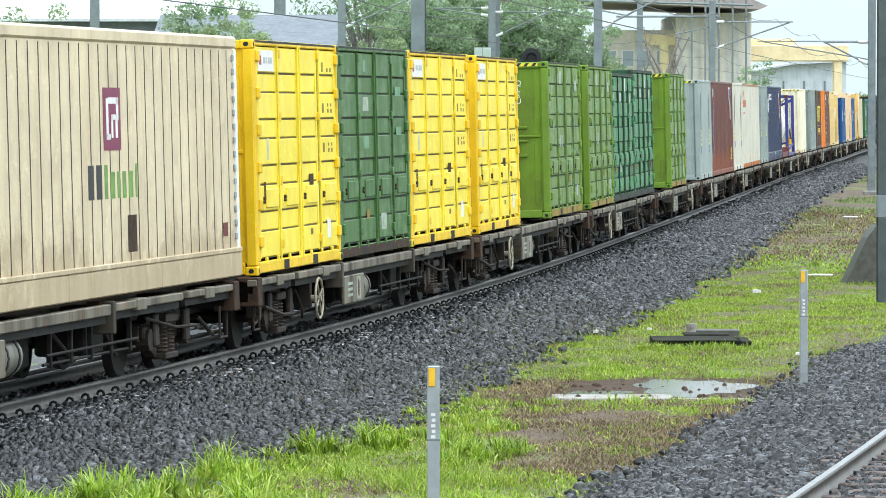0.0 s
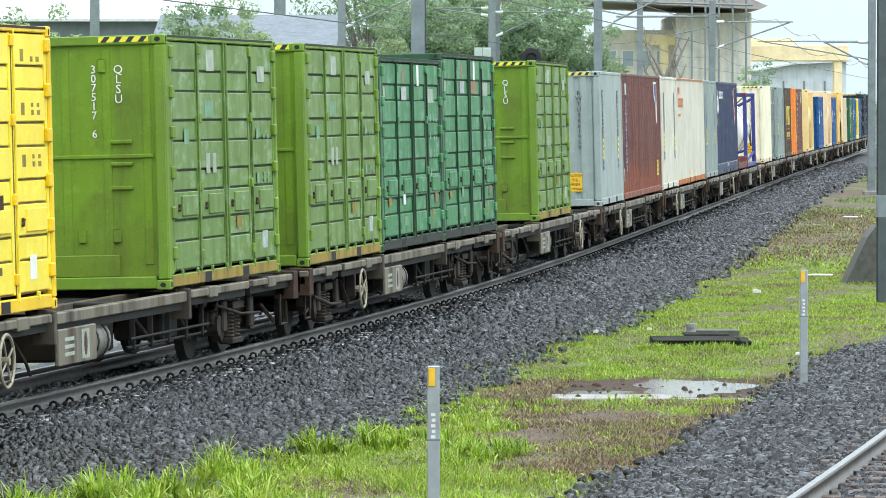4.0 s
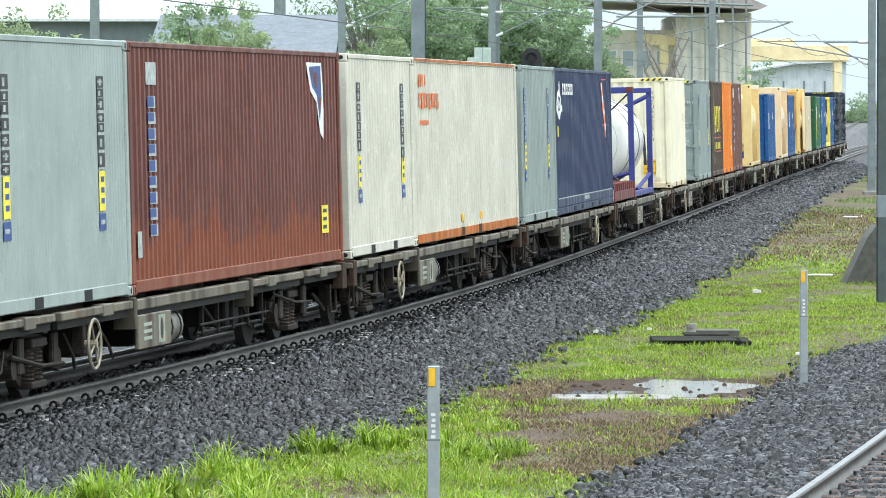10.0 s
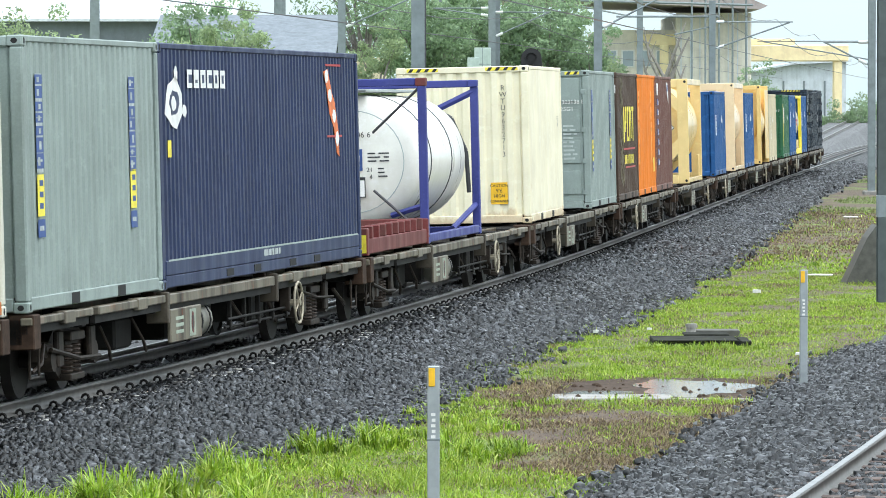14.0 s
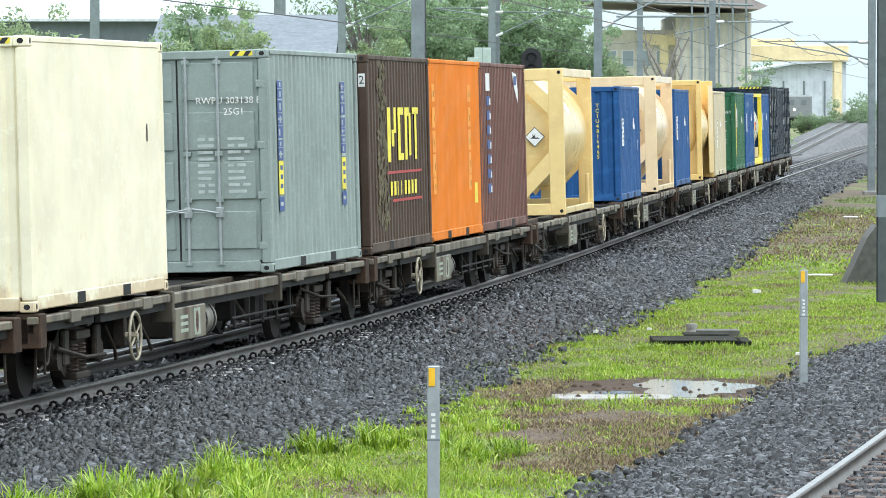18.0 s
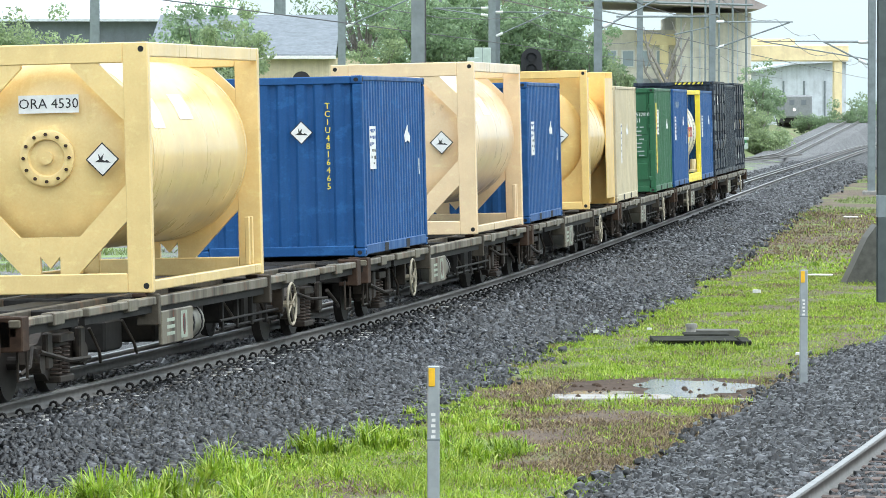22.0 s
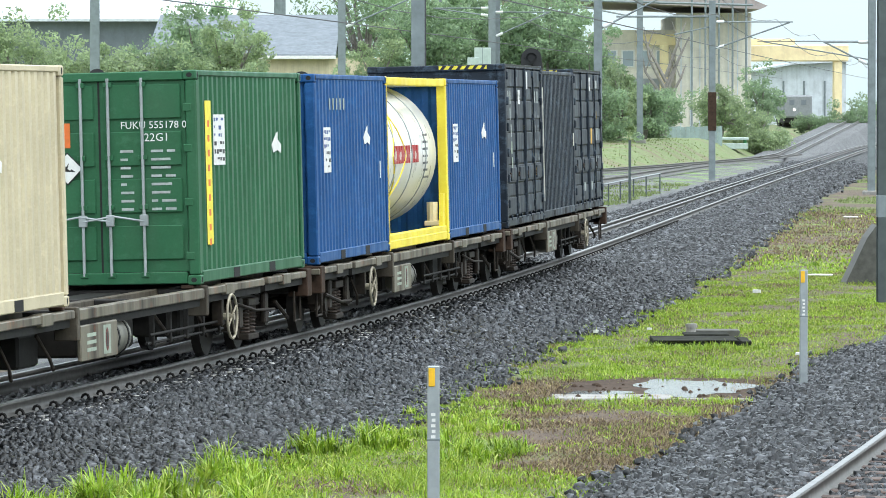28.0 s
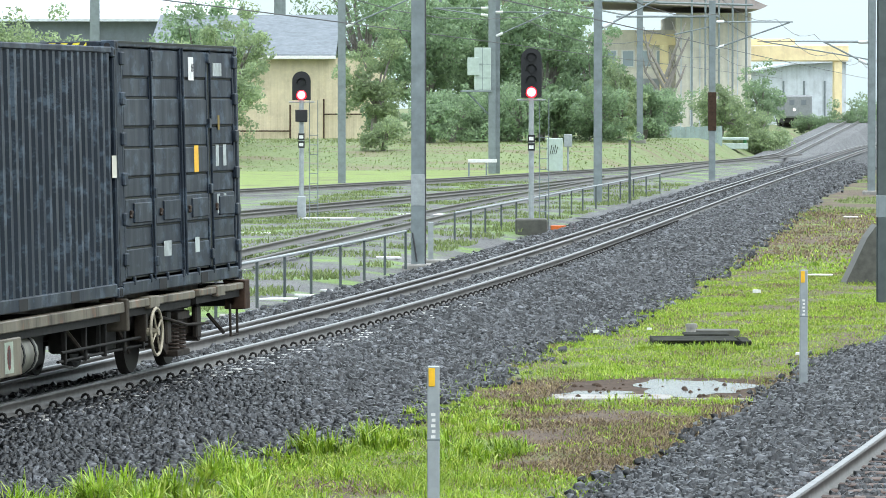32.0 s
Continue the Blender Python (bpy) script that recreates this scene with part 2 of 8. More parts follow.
def ground_mat():
    m, n, l, b = material("ground_soil_and_turf", 0.85)
    v = coords(n, l)
    big = noise_tex(n, l, v, 0.22, 6, 0.65)
    mid = noise_tex(n, l, v, 2.5, 5)
    fine = noise_tex(n, l, v, 22, 4)
    soil = mixc(n, l, ramp(n, l, fine, [(0.3, 0.0), (0.7, 1.0)]), (0.045, 0.030, 0.020), (0.14, 0.095, 0.062))
    turf = mixc(n, l, ramp(n, l, mid, [(0.3, 0.0), (0.7, 1.0)]), (0.07, 0.12, 0.015), (0.17, 0.26, 0.03))
    col = mixc(n, l, ramp(n, l, big, [(0.50, 0.0), (0.62, 0.8)]), soil, turf)
    # beyond the yard the land is grassed over, with worn brown strips
    sep = n.new("ShaderNodeSeparateXYZ")
    l.new(v, sep.inputs[0])
    far = n.new("ShaderNodeMapRange")
    far.inputs["From Min"].default_value, far.inputs["From Max"].default_value = 135, 165
    side = n.new("ShaderNodeMath")
    side.operation = "MULTIPLY_ADD"
    side.inputs[1].default_value = -6.0
    l.new(sep.outputs["X"], side.inputs[0])
    l.new(sep.outputs["Y"], side.inputs[2])
    l.new(side.outputs[0], far.inputs["Value"])
    bank = mixc(n, l, ramp(n, l, noise_tex(n, l, v, 1.6, 6, 0.7), [(0.3, 0.0), (0.7, 1.0)]), (0.11, 0.15, 0.055), (0.19, 0.235, 0.095))
    bank = mixc(n, l, ramp(n, l, noise_tex(n, l, coords(n, l, (0.6, 1.6, 1)), 0.25, 5), [(0.50, 0.0), (0.60, 0.75)]), bank, (0.17, 0.13, 0.085))
    col = mixc(n, l, far.outputs["Result"], col, bank)
    l.new(col, b.inputs["Base Color"])
    bump(n, l, b, fine, 0.5, 0.04)
    return m


def turf_mat(name, a, c, soil=(0.10, 0.07, 0.045), cover=0.35):
    m, n, l, b = material(name, 0.85)
    v = coords(n, l)
    big = noise_tex(n, l, v, 0.3, 6, 0.7)
    mid = noise_tex(n, l, v, 3.5, 6)
    col = mixc(n, l, ramp(n, l, mid, [(0.3, 0.0), (0.7, 1.0)]), a, c)
    col = mixc(n, l, ramp(n, l, big, [(cover, 1.0), (cover + 0.1, 0.0)]), col, soil)
    l.new(col, b.inputs["Base Color"])
    bump(n, l, b, mid, 0.6, 0.08)
    return m


def gravel_mat(name, lo, hi, green=0.0):
    """Ballast bed under and beyond the loose stones."""
    m, n, l, b = material(name, 0.6)
    v = coords(n, l)
    vo = n.new("ShaderNodeTexVoronoi")
    vo.inputs["Scale"].default_value = 15
    l.new(v, vo.inputs["Vector"])
    sep = n.new("ShaderNodeSeparateColor")
    l.new(vo.outputs["Color"], sep.inputs[0])
    col = ramp(n, l, sep.outputs[0], [(0.0, lo), (1.0, hi)])
    # cell rims darkened in the colour to imitate shade between the stones
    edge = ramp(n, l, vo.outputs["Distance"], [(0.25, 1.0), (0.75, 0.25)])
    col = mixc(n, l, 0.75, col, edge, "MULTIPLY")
    big = noise_tex(n, l, v, 0.5, 5)
    col = mixc(n, l, ramp(n, l, big, [(0.4, 0.0), (0.7, 0.5)]), col, tuple(x * 1.3 for x in hi))
    if green:
        col = mixc(n, l, ramp(n, l, noise_tex(n, l, v, 0.33, 6, 0.7), [(1 - green - 0.06, 0.0), (1 - green + 0.06, 1.0)]), col, (0.14, 0.24, 0.03))
    l.new(col, b.inputs["Base Color"])
    bump(n, l, b, vo.outputs["Distance"], 0.9, -0.04)
    return m


def steel_rail(name, rgb, rough):
    m, n, l, b = material(name, rough, 0.9)
    v = coords(n, l)
    col = mixc(n, l, ramp(n, l, noise_tex(n, l, v, 6, 5), [(0.3, 0.0), (0.7, 1.0)]), rgb, tuple(x * 0.7 for x in rgb))
    l.new(col, b.inputs["Base Color"])
    return m


def glass_mat(name, rgb=(0.3, 0.36, 0.4)):
    m, n, l, b = material(name, 0.08)
    b.inputs["Base Color"].default_value = (*rgb, 1)
    b.inputs["Specular IOR Level"].default_value = 0.8
    return m


def mirror_water():
    """Still shallow water over pale silt."""
    m, n, l, b = material("rain_water", 0.14)
    b.inputs["Base Color"].default_value = (0.10, 0.095, 0.085, 1)
    b.inputs["IOR"].default_value = 1.33
    bump(n, l, b, noise_tex(n, l, coords(n, l, (1, 0.5, 1)), 12, 2), 0.10, 0.004)
    return m


def glow(name, rgb, power):
    m, n, l, b = material(name, 0.3)
    b.inputs["Base Color"].default_value = (*rgb, 1)
    b.inputs["Emission Color"].default_value = (*rgb, 1)
    b.inputs["Emission Strength"].default_value = power
    return m


M = {
    "yellow": paint("lemon_yellow_paint", (0.90, 0.71, 0.060), 0.4, 0.10, 0.0, (0.42, 0.30, 0.05)),
    # the same yellow deepened to imitate shading on ends and posts
    "yellow_shaded": paint("shaded_yellow_paint", (0.83, 0.55, 0.008), 0.4, 0.12),
    "dark_green": paint("dark_green_paint", (0.060, 0.150, 0.036), 0.42, 0.25, 0.0, (0.05, 0.07, 0.04), (0.14, 0.24, 0.12)),
    "lime": paint("lime_green_paint", (0.150, 0.270, 0.020), 0.45, 0.3),
    "lime_end": paint("mud_stained_lime_paint", (0.150, 0.275, 0.014), 0.45, 0.75, 0.0, (0.085, 0.105, 0.022), None, ((0.10, 0.10, 0.025), 0.3, 1.6, 0.30)),
    "olive": paint("olive_green_paint", (0.135, 0.235, 0.050), 0.42, 0.35, 0.0, (0.07, 0.09, 0.03), (0.26, 0.38, 0.20)),
    "green": paint("mid_green_paint", (0.050, 0.215, 0.080), 0.42, 0.30, 0.0, (0.035, 0.08, 0.045), (0.16, 0.36, 0.22)),
    "fuku": paint("bottle_green_paint", (0.022, 0.120, 0.052), 0.4, 0.15),
    "grey": paint("blue_grey_paint", (0.330, 0.390, 0.370), 0.45, 0.15),
    "grey2": paint("slate_grey_paint", (0.270, 0.325, 0.305), 0.45, 0.2),
    "red": paint("oxide_red_paint", (0.140, 0.045, 0.035), 0.45, 0.30, 0.35, (0.055, 0.028, 0.022), None, ((0.31, 0.080, 0.026), 0.25, 1.15, 0.48)),
    "brown": paint("brown_paint", (0.155, 0.066, 0.050), 0.5, 0.3),
    "kent": paint("dark_brown_paint", (0.066, 0.038, 0.024), 0.5, 0.3),
    "cream": paint("cream_paint", (0.610, 0.595, 0.510), 0.45, 0.10),
    "cream2": paint("pale_cream_paint", (0.850, 0.780, 0.590), 0.42, 0.06, 0.0, (0.40, 0.30, 0.16), None, ((0.48, 0.30, 0.13), 0.02, 0.30, 0.5)),
    # low stain is real dirt, deepened to imitate light falling off downwards
    "cream_reefer": paint("stained_cream_paint", (0.680, 0.580, 0.400), 0.45, 0.40, 0.0, (0.36, 0.26, 0.14), None, ((0.36, 0.26, 0.15), 0.10, 1.10, 0.6)),
    "beige": paint("beige_paint", (0.580, 0.510, 0.350), 0.45, 0.15),
    "navy": paint("navy_paint", (0.020, 0.034, 0.092), 0.45, 0.2),
    "blue": paint("royal_blue_paint", (0.008, 0.078, 0.245), 0.45, 0.14, 0.0, (0.02, 0.04, 0.07), (0.022, 0.120, 0.330)),
    "black": paint("faded_black_paint", (0.009, 0.016, 0.027), 0.42, 0.30, 0.0, (0.05, 0.065, 0.085), (0.075, 0.105, 0.140)),
    "orange": paint("orange_paint", (0.720, 0.190, 0.002), 0.55, 0.10, 0.0, (0.30, 0.08, 0.01), (0.780, 0.220, 0.006)),
    "tan": paint("tan_tank_paint", (0.830, 0.620, 0.280), 0.30, 0.07, 0.0, (0.40, 0.27, 0.10)),
    "pink_tan": paint("salmon_tan_paint", (0.850, 0.640, 0.400), 0.30, 0.07, 0.0, (0.30, 0.20, 0.12)),
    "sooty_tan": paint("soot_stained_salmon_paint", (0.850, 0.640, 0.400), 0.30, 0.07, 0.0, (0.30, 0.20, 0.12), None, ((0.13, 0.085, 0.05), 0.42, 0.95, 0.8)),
    "gold": paint("gold_tan_paint", (0.850, 0.580, 0.210), 0.30, 0.06),
    "frame_blue": paint("violet_blue_paint", (0.045, 0.055, 0.240), 0.4, 0.1),
    "tank_white": paint("tank_white_paint", (0.860, 0.840, 0.770), 0.30, 0.08),
    "skid_red": paint("faded_red_paint", (0.150, 0.030, 0.028), 0.5, 0.5),
    "rust": plain("rusty_steel", (0.056, 0.033, 0.022), 0.75, 0.0, 0.5, 9, 0.3, 0.2),
    "wagon": paint("wagon_grey_brown_paint", (0.080, 0.066, 0.047), 0.55, 0.9, 0.3, (0.025, 0.020, 0.016)),
    "sill": paint("worn_sill_paint", (0.165, 0.145, 0.108), 0.40, 1.3, 0.45, (0.030, 0.024, 0.019)),
    "wagon_dark": plain("brake_dust_grime", (0.017, 0.0155, 0.014), 0.7, 0.0, 0.5, 7, 0.3, 0.25),
    "bogie": plain("grimy_cast_steel", (0.034, 0.026, 0.020), 0.65, 0.0, 0.6, 9, 0.3, 0.25),
    "wheel": plain("wheel_steel", (0.022, 0.019, 0.017), 0.6, 0.2, 0.4, 6, 0.1, 0.2),
    "spring": plain("coil_spring_steel", (0.050, 0.036, 0.028), 0.6, 0.0, 0.4, 12, 0.1, 0.2),
    "handwheel": plain("pale_handwheel_paint", (0.34, 0.30, 0.22), 0.5, 0.0, 0.4, 9, 0.1),
    # real rubber, and the black that imitates shade inside holes
    "gap": plain("rubber_and_hole_shade", (0.012, 0.012, 0.012), 0.8, 0.0, 0.3, 20, 0.0),
    "ochre": paint("ochre_stained_rail_paint", (0.300, 0.210, 0.030), 0.6, 0.8, 0.4),
    "grime": plain("black_green_grime_and_shade", (0.018, 0.022, 0.015), 0.7, 0.0, 0.4, 9, 0.0),
    "faded_grey": plain("faded_grey_print", (0.44, 0.49, 0.475), 0.5, 0.0, 0.25, 6, 0.0),
    "vine": plain("faded_olive_print", (0.115, 0.090, 0.040), 0.6, 0.0, 0.4, 6, 0.0),
    "pale_orange": plain("pale_orange_decal", (0.85, 0.30, 0.015), 0.5, 0.0, 0.2, 6, 0.0),
    "faded": plain("faded_label", (0.36, 0.42, 0.34), 0.5, 0.0, 0.35, 6, 0.0),
    "faded_green": plain("faded_green_print", (0.15, 0.31, 0.18), 0.5, 0.0, 0.3, 6, 0.0),
    "faded_orange": plain("faded_orange_label", (0.28, 0.15, 0.085), 0.5, 0.0, 0.3, 6, 0.0),
    "white": plain("white_decal", (0.78, 0.78, 0.76), 0.5, 0.0, 0.12, 8, 0.0),
    "black_ink": plain("black_decal", (0.02, 0.02, 0.022), 0.5, 0.0, 0.2, 8, 0.0),
    "blue_ink": plain("blue_decal", (0.03, 0.075, 0.25), 0.5, 0.0, 0.2, 8, 0.0),
    "yellow_ink": plain("yellow_decal", (0.85, 0.72, 0.06), 0.5, 0.0, 0.15, 8, 0.0),
    "amber_ink": plain("amber_decal", (0.85, 0.48, 0.02), 0.5, 0.0, 0.12, 8, 0.0),
    "red_ink": plain("red_decal", (0.42, 0.03, 0.03), 0.5, 0.0, 0.15, 8, 0.0),
    "maroon_ink": plain("maroon_decal", (0.20, 0.02, 0.07), 0.5, 0.0, 0.15, 8, 0.0),
    "green_ink": plain("green_decal", (0.16, 0.32, 0.06), 0.5, 0.0, 0.3, 8, 0.0),
    "orange_ink": plain("orange_decal", (0.72, 0.16, 0.03), 0.5, 0.0, 0.25, 8, 0.0),
    "steel": plain("galvanised_steel", (0.36, 0.39, 0.40), 0.45, 0.3, 0.2, 6, 0.05),
    "mast": plain("weathered_mast_steel", (0.20, 0.235, 0.245), 0.55, 0.1, 0.25, 3, 0.1),
    "rail_side": plain("rail_web_brown", (0.130, 0.120, 0.110), 0.5, 0.1, 0.35, 7, 0.1),
    "rail_head": steel_rail("polished_rail_head", (0.36, 0.36, 0.36), 0.42),
    "sleeper": plain("concrete_sleeper", (0.42, 0.41, 0.39), 0.45, 0.0, 0.3, 9, 0.3),
    "timber": plain("wet_sleeper_timber", (0.10, 0.065, 0.052), 0.7, 0.0, 0.4, 9, 0.3),
    "concrete": plain("stained_concrete", (0.30, 0.29, 0.27), 0.75, 0.0, 0.35, 5, 0.3),
    "dark_concrete": plain("wet_mossy_concrete", (0.085, 0.085, 0.072), 0.6, 0.0, 0.4, 6, 0.3),
    "culvert": plain("black_wet_concrete", (0.030, 0.031, 0.025), 0.9, 0.0, 0.5, 6, 0.3, 0.1),
    "dark_mast": plain("dark_green_mast_steel", (0.080, 0.098, 0.098), 0.5, 0.1, 0.25, 3, 0.1),
    "stones": stone_mat("ballast_stones", (0.004, 0.0045, 0.005), (0.072, 0.076, 0.083), 0.34),
    # bed colour kept near black, standing in for deep shade between loose stones
    "ballast": gravel_mat("ballast_bed", (0.006, 0.006, 0.007), (0.030, 0.031, 0.034)),
    "yard": gravel_mat("yard_ballast", (0.050, 0.050, 0.052), (0.150, 0.148, 0.145), 0.44),
    "ground": ground_mat(),
    "bright_turf": turf_mat("wet_bright_turf", (0.14, 0.195, 0.045), (0.22, 0.285, 0.075), (0.13, 0.13, 0.06), 0.38),
    "bank_turf": turf_mat("bank_turf", (0.09, 0.16, 0.03), (0.19, 0.28, 0.06), (0.20, 0.11, 0.075), 0.44),
    "grass": leaf_mat("fresh_grass", [(0.092, 0.175, 0.010), (0.205, 0.345, 0.017), (0.33, 0.48, 0.034), (0.47, 0.52, 0.13)], 0.4, 0.35, 1.3),
    "dead_grass": leaf_mat("withered_grass", [(0.085, 0.056, 0.034), (0.17, 0.120, 0.072), (0.38, 0.30, 0.16)], 0.6, 0.2, 1.3),
    # distant foliage and bark: base colours paled to imitate haze
    "leaves": leaf_mat("hazed_tree_leaves", [(0.205, 0.290, 0.180), (0.275, 0.380, 0.225), (0.355, 0.475, 0.270)], 0.5, 0.55),
    "leaves2": leaf_mat("hazed_yellow_green_leaves", [(0.240, 0.310, 0.185), (0.315, 0.400, 0.220), (0.400, 0.490, 0.265)], 0.5, 0.55),
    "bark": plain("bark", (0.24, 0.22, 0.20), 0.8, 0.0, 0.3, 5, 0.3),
    "puddle": mirror_water(),
    "mud": plain("wet_brown_mud", (0.075, 0.052, 0.038), 0.9, 0.0, 0.5, 9, 0.6, 0.15),
    "far_gravel": gravel_mat("far_ballast", (0.060, 0.062, 0.065), (0.15, 0.15, 0.152)),
    "yellow_seam": plain("dark_ochre_joint", (0.12, 0.080, 0.010), 0.6, 0.0, 0.5, 6, 0.0),
    "wall_cream": paint("cream_wall_sheet", (0.640, 0.560, 0.400), 0.55, 0.15),
    # far walls and roof sheets lightened in colour, haze included
    "wall_pale": paint("pale_concrete_wall", (0.700, 0.660, 0.580), 0.6, 0.2),
    "roof_grey": paint("grey_roof_sheet", (0.600, 0.640, 0.670), 0.45, 0.2),
    "roof_slate": paint("blue_grey_roof_sheet", (0.165, 0.190, 0.215), 0.7, 0.2),
    "bank_grass": leaf_mat("bank_grass", [(0.13, 0.175, 0.06), (0.19, 0.245, 0.085), (0.26, 0.31, 0.12)], 0.6, 0.4, 0.5),
    # canopy and gantry colours raised to stand in for haze
    "roof_dark": paint("dark_canopy_sheet", (0.380, 0.330, 0.320), 0.5, 0.2),
    "gantry": paint("gantry_yellow_paint", (0.900, 0.740, 0.460), 0.5, 0.1),
    # dark doorway and locomotive, painted pale as haze would show them
    "hazed_dark": plain("haze_paled_dark", (0.24, 0.255, 0.265), 0.7, 0.0, 0.2, 4, 0.0),
    "signal_black": plain("signal_black_paint", (0.016, 0.016, 0.018), 0.45, 0.0, 0.2, 9, 0.0),
    "green_frame": paint("grimed_green_frame_paint", (0.020, 0.072, 0.034), 0.5, 0.5, 0.15, (0.025, 0.028, 0.022)),
    "reservoir": paint("grey_reservoir_paint", (0.17, 0.165, 0.135), 0.4, 0.9, 0.2, (0.03, 0.025, 0.02)),
    "dull_orange": paint("grimy_orange_rail_paint", (0.50, 0.135, 0.012), 0.5, 0.8, 0.3, (0.10, 0.05, 0.02)),
    "faded_white": plain("faded_white_print", (0.40, 0.44, 0.43), 0.55, 0.0, 0.4, 9, 0.0),
    "fence_sheet": paint("pale_blue_green_fence_sheet", (0.300, 0.380, 0.370), 0.5, 0.3),
    "print_green": plain("worn_pale_green_print", (0.21, 0.34, 0.24), 0.55, 0.0, 0.4, 9, 0.0),
    "steel_print": plain("worn_grey_print", (0.19, 0.21, 0.22), 0.55, 0.0, 0.4, 9, 0.0),
    # glow for the ring that imitates the lens's red bloom
    "red_halo": glow("red_lens_bloom", (1.0, 0.015, 0.03), 2.6),
    "red_light": glow("red_signal_light", (1.0, 0.10, 0.12), 9.0),
    "cabinet": plain("cabinet_pale_green", (0.42, 0.50, 0.46), 0.5, 0.0, 0.15, 5, 0.05),
    "insulator": plain("white_insulator", (0.72, 0.74, 0.74), 0.3, 0.0, 0.1, 9, 0.0),
    "wire": plain("dark_wire", (0.06, 0.06, 0.065), 0.5, 0.3, 0.2, 9, 0.0),
    "green_bin": plain("green_skip_paint", (0.06, 0.26, 0.10), 0.5, 0.0, 0.2, 5, 0.0),
    "rubbish": plain("white_litter", (0.75, 0.75, 0.73), 0.6, 0.0, 0.1, 6, 0.0),
}
for key in ("tan", "pink_tan", "sooty_tan", "gold", "tank_white"):
    b_ = M[key].node_tree.nodes["Principled BSDF"]
    b_.inputs["Coat Weight"].default_value, b_.inputs["Coat Roughness"].default_value = 0.45, 0.12

# ---- the train ----
W2 = 1.219


def wave(a0, a1, pitch, outer, inner, back):
    """Trapezoid corrugation from a0 to a1, closed by a flat back, as (depth, along) pairs."""
    n = max(1, round((a1 - a0) / pitch))
    p = (a1 - a0) / n
    out = []
    for i in range(n):
        a = a0 + i * p
        out += [(outer, a + 0.02 * p), (outer, a + 0.40 * p), (inner, a + 0.56 * p), (inner, a + 0.86 * p)]
    return out + [(back, a1), (back, a0)]


def frame_of_box(c, mat, L, H, cast=None, pockets=True, open_sides=False):
    """Corner posts, castings and rails that every container has."""
    cast = cast or mat
    for x in (-1, 1):
        for y0, y1 in ((0.0, 0.13), (L - 0.13, L)):
            a, b = sorted((x * W2, x * (W2 - 0.14)))
            part("corner_post", Build().bev(a, b, y0 + 0.004, y1 - 0.004, 0.118, H - 0.118, 0.018), mat, c)
            for z0, z1 in ((0.0, 0.118), (H - 0.118, H)):
                e, f = sorted((x * (W2 + 0.003), x * (W2 - 0.162)))
                yy = (y0, y0 + 0.178) if y0 == 0 else (L - 0.178, L)
                cc = part("corner_casting", Build().bev(e, f, yy[0], yy[1], z0, z1, 0.014), cast, c)
                if x == 1:
                    # black plates paint the shaded inside of the casting holes
                    hole = Build().prism([(math.cos(t) * 0.026 + (yy[0] + yy[1]) / 2, math.sin(t) * 0.036 + (z0 + z1) / 2) for t in np.linspace(0, 2 * math.pi, 11)[:-1]], "x", W2 + 0.0035, W2 + 0.006)
                    part("casting_hole", hole, M["gap"], cc)
                    if y0 == 0:
                        hole = Build().prism([(math.cos(t) * 0.036 + W2 - 0.08, math.sin(t) * 0.030 + (z0 + z1) / 2) for t in np.linspace(0, 2 * math.pi, 11)[:-1]], "y", -0.003, -0.0005)
                        part("casting_hole", hole, M["gap"], cc)
    for x in (-1, 1):
        a, b = sorted((x * (W2 - 0.004), x * (W2 - 0.075)))
        part("top_side_rail", Build().bev(a, b, 0.178, L - 0.178, H - 0.075, H - 0.004, 0.012), mat, c)
        r = part("bottom_side_rail", Build().bev(a, b, 0.178, L - 0.178, 0.02, 0.165, 0.012), mat, c)
        if pockets and x == 1:
            for yc in (L / 2 - 1.03, L / 2 + 1.03):
                # black plate imitates the shade inside a fork pocket
                part("fork_pocket", Build().box(W2 - 0.02, W2 - 0.0005, yc - 0.17, yc + 0.17, 0.028, 0.148), M["gap"], r)
    for y0, y1 in ((0.006, 0.08), (L - 0.08, L - 0.006)):
        part("end_header", Build().bev(-W2 + 0.162, W2 - 0.162, y0, y1, H - 0.118, H - 0.006, 0.012), mat, c)
        part("end_sill", Build().bev(-W2 + 0.162, W2 - 0.162, y0, y1, 0.015, 0.16, 0.012), mat, c)


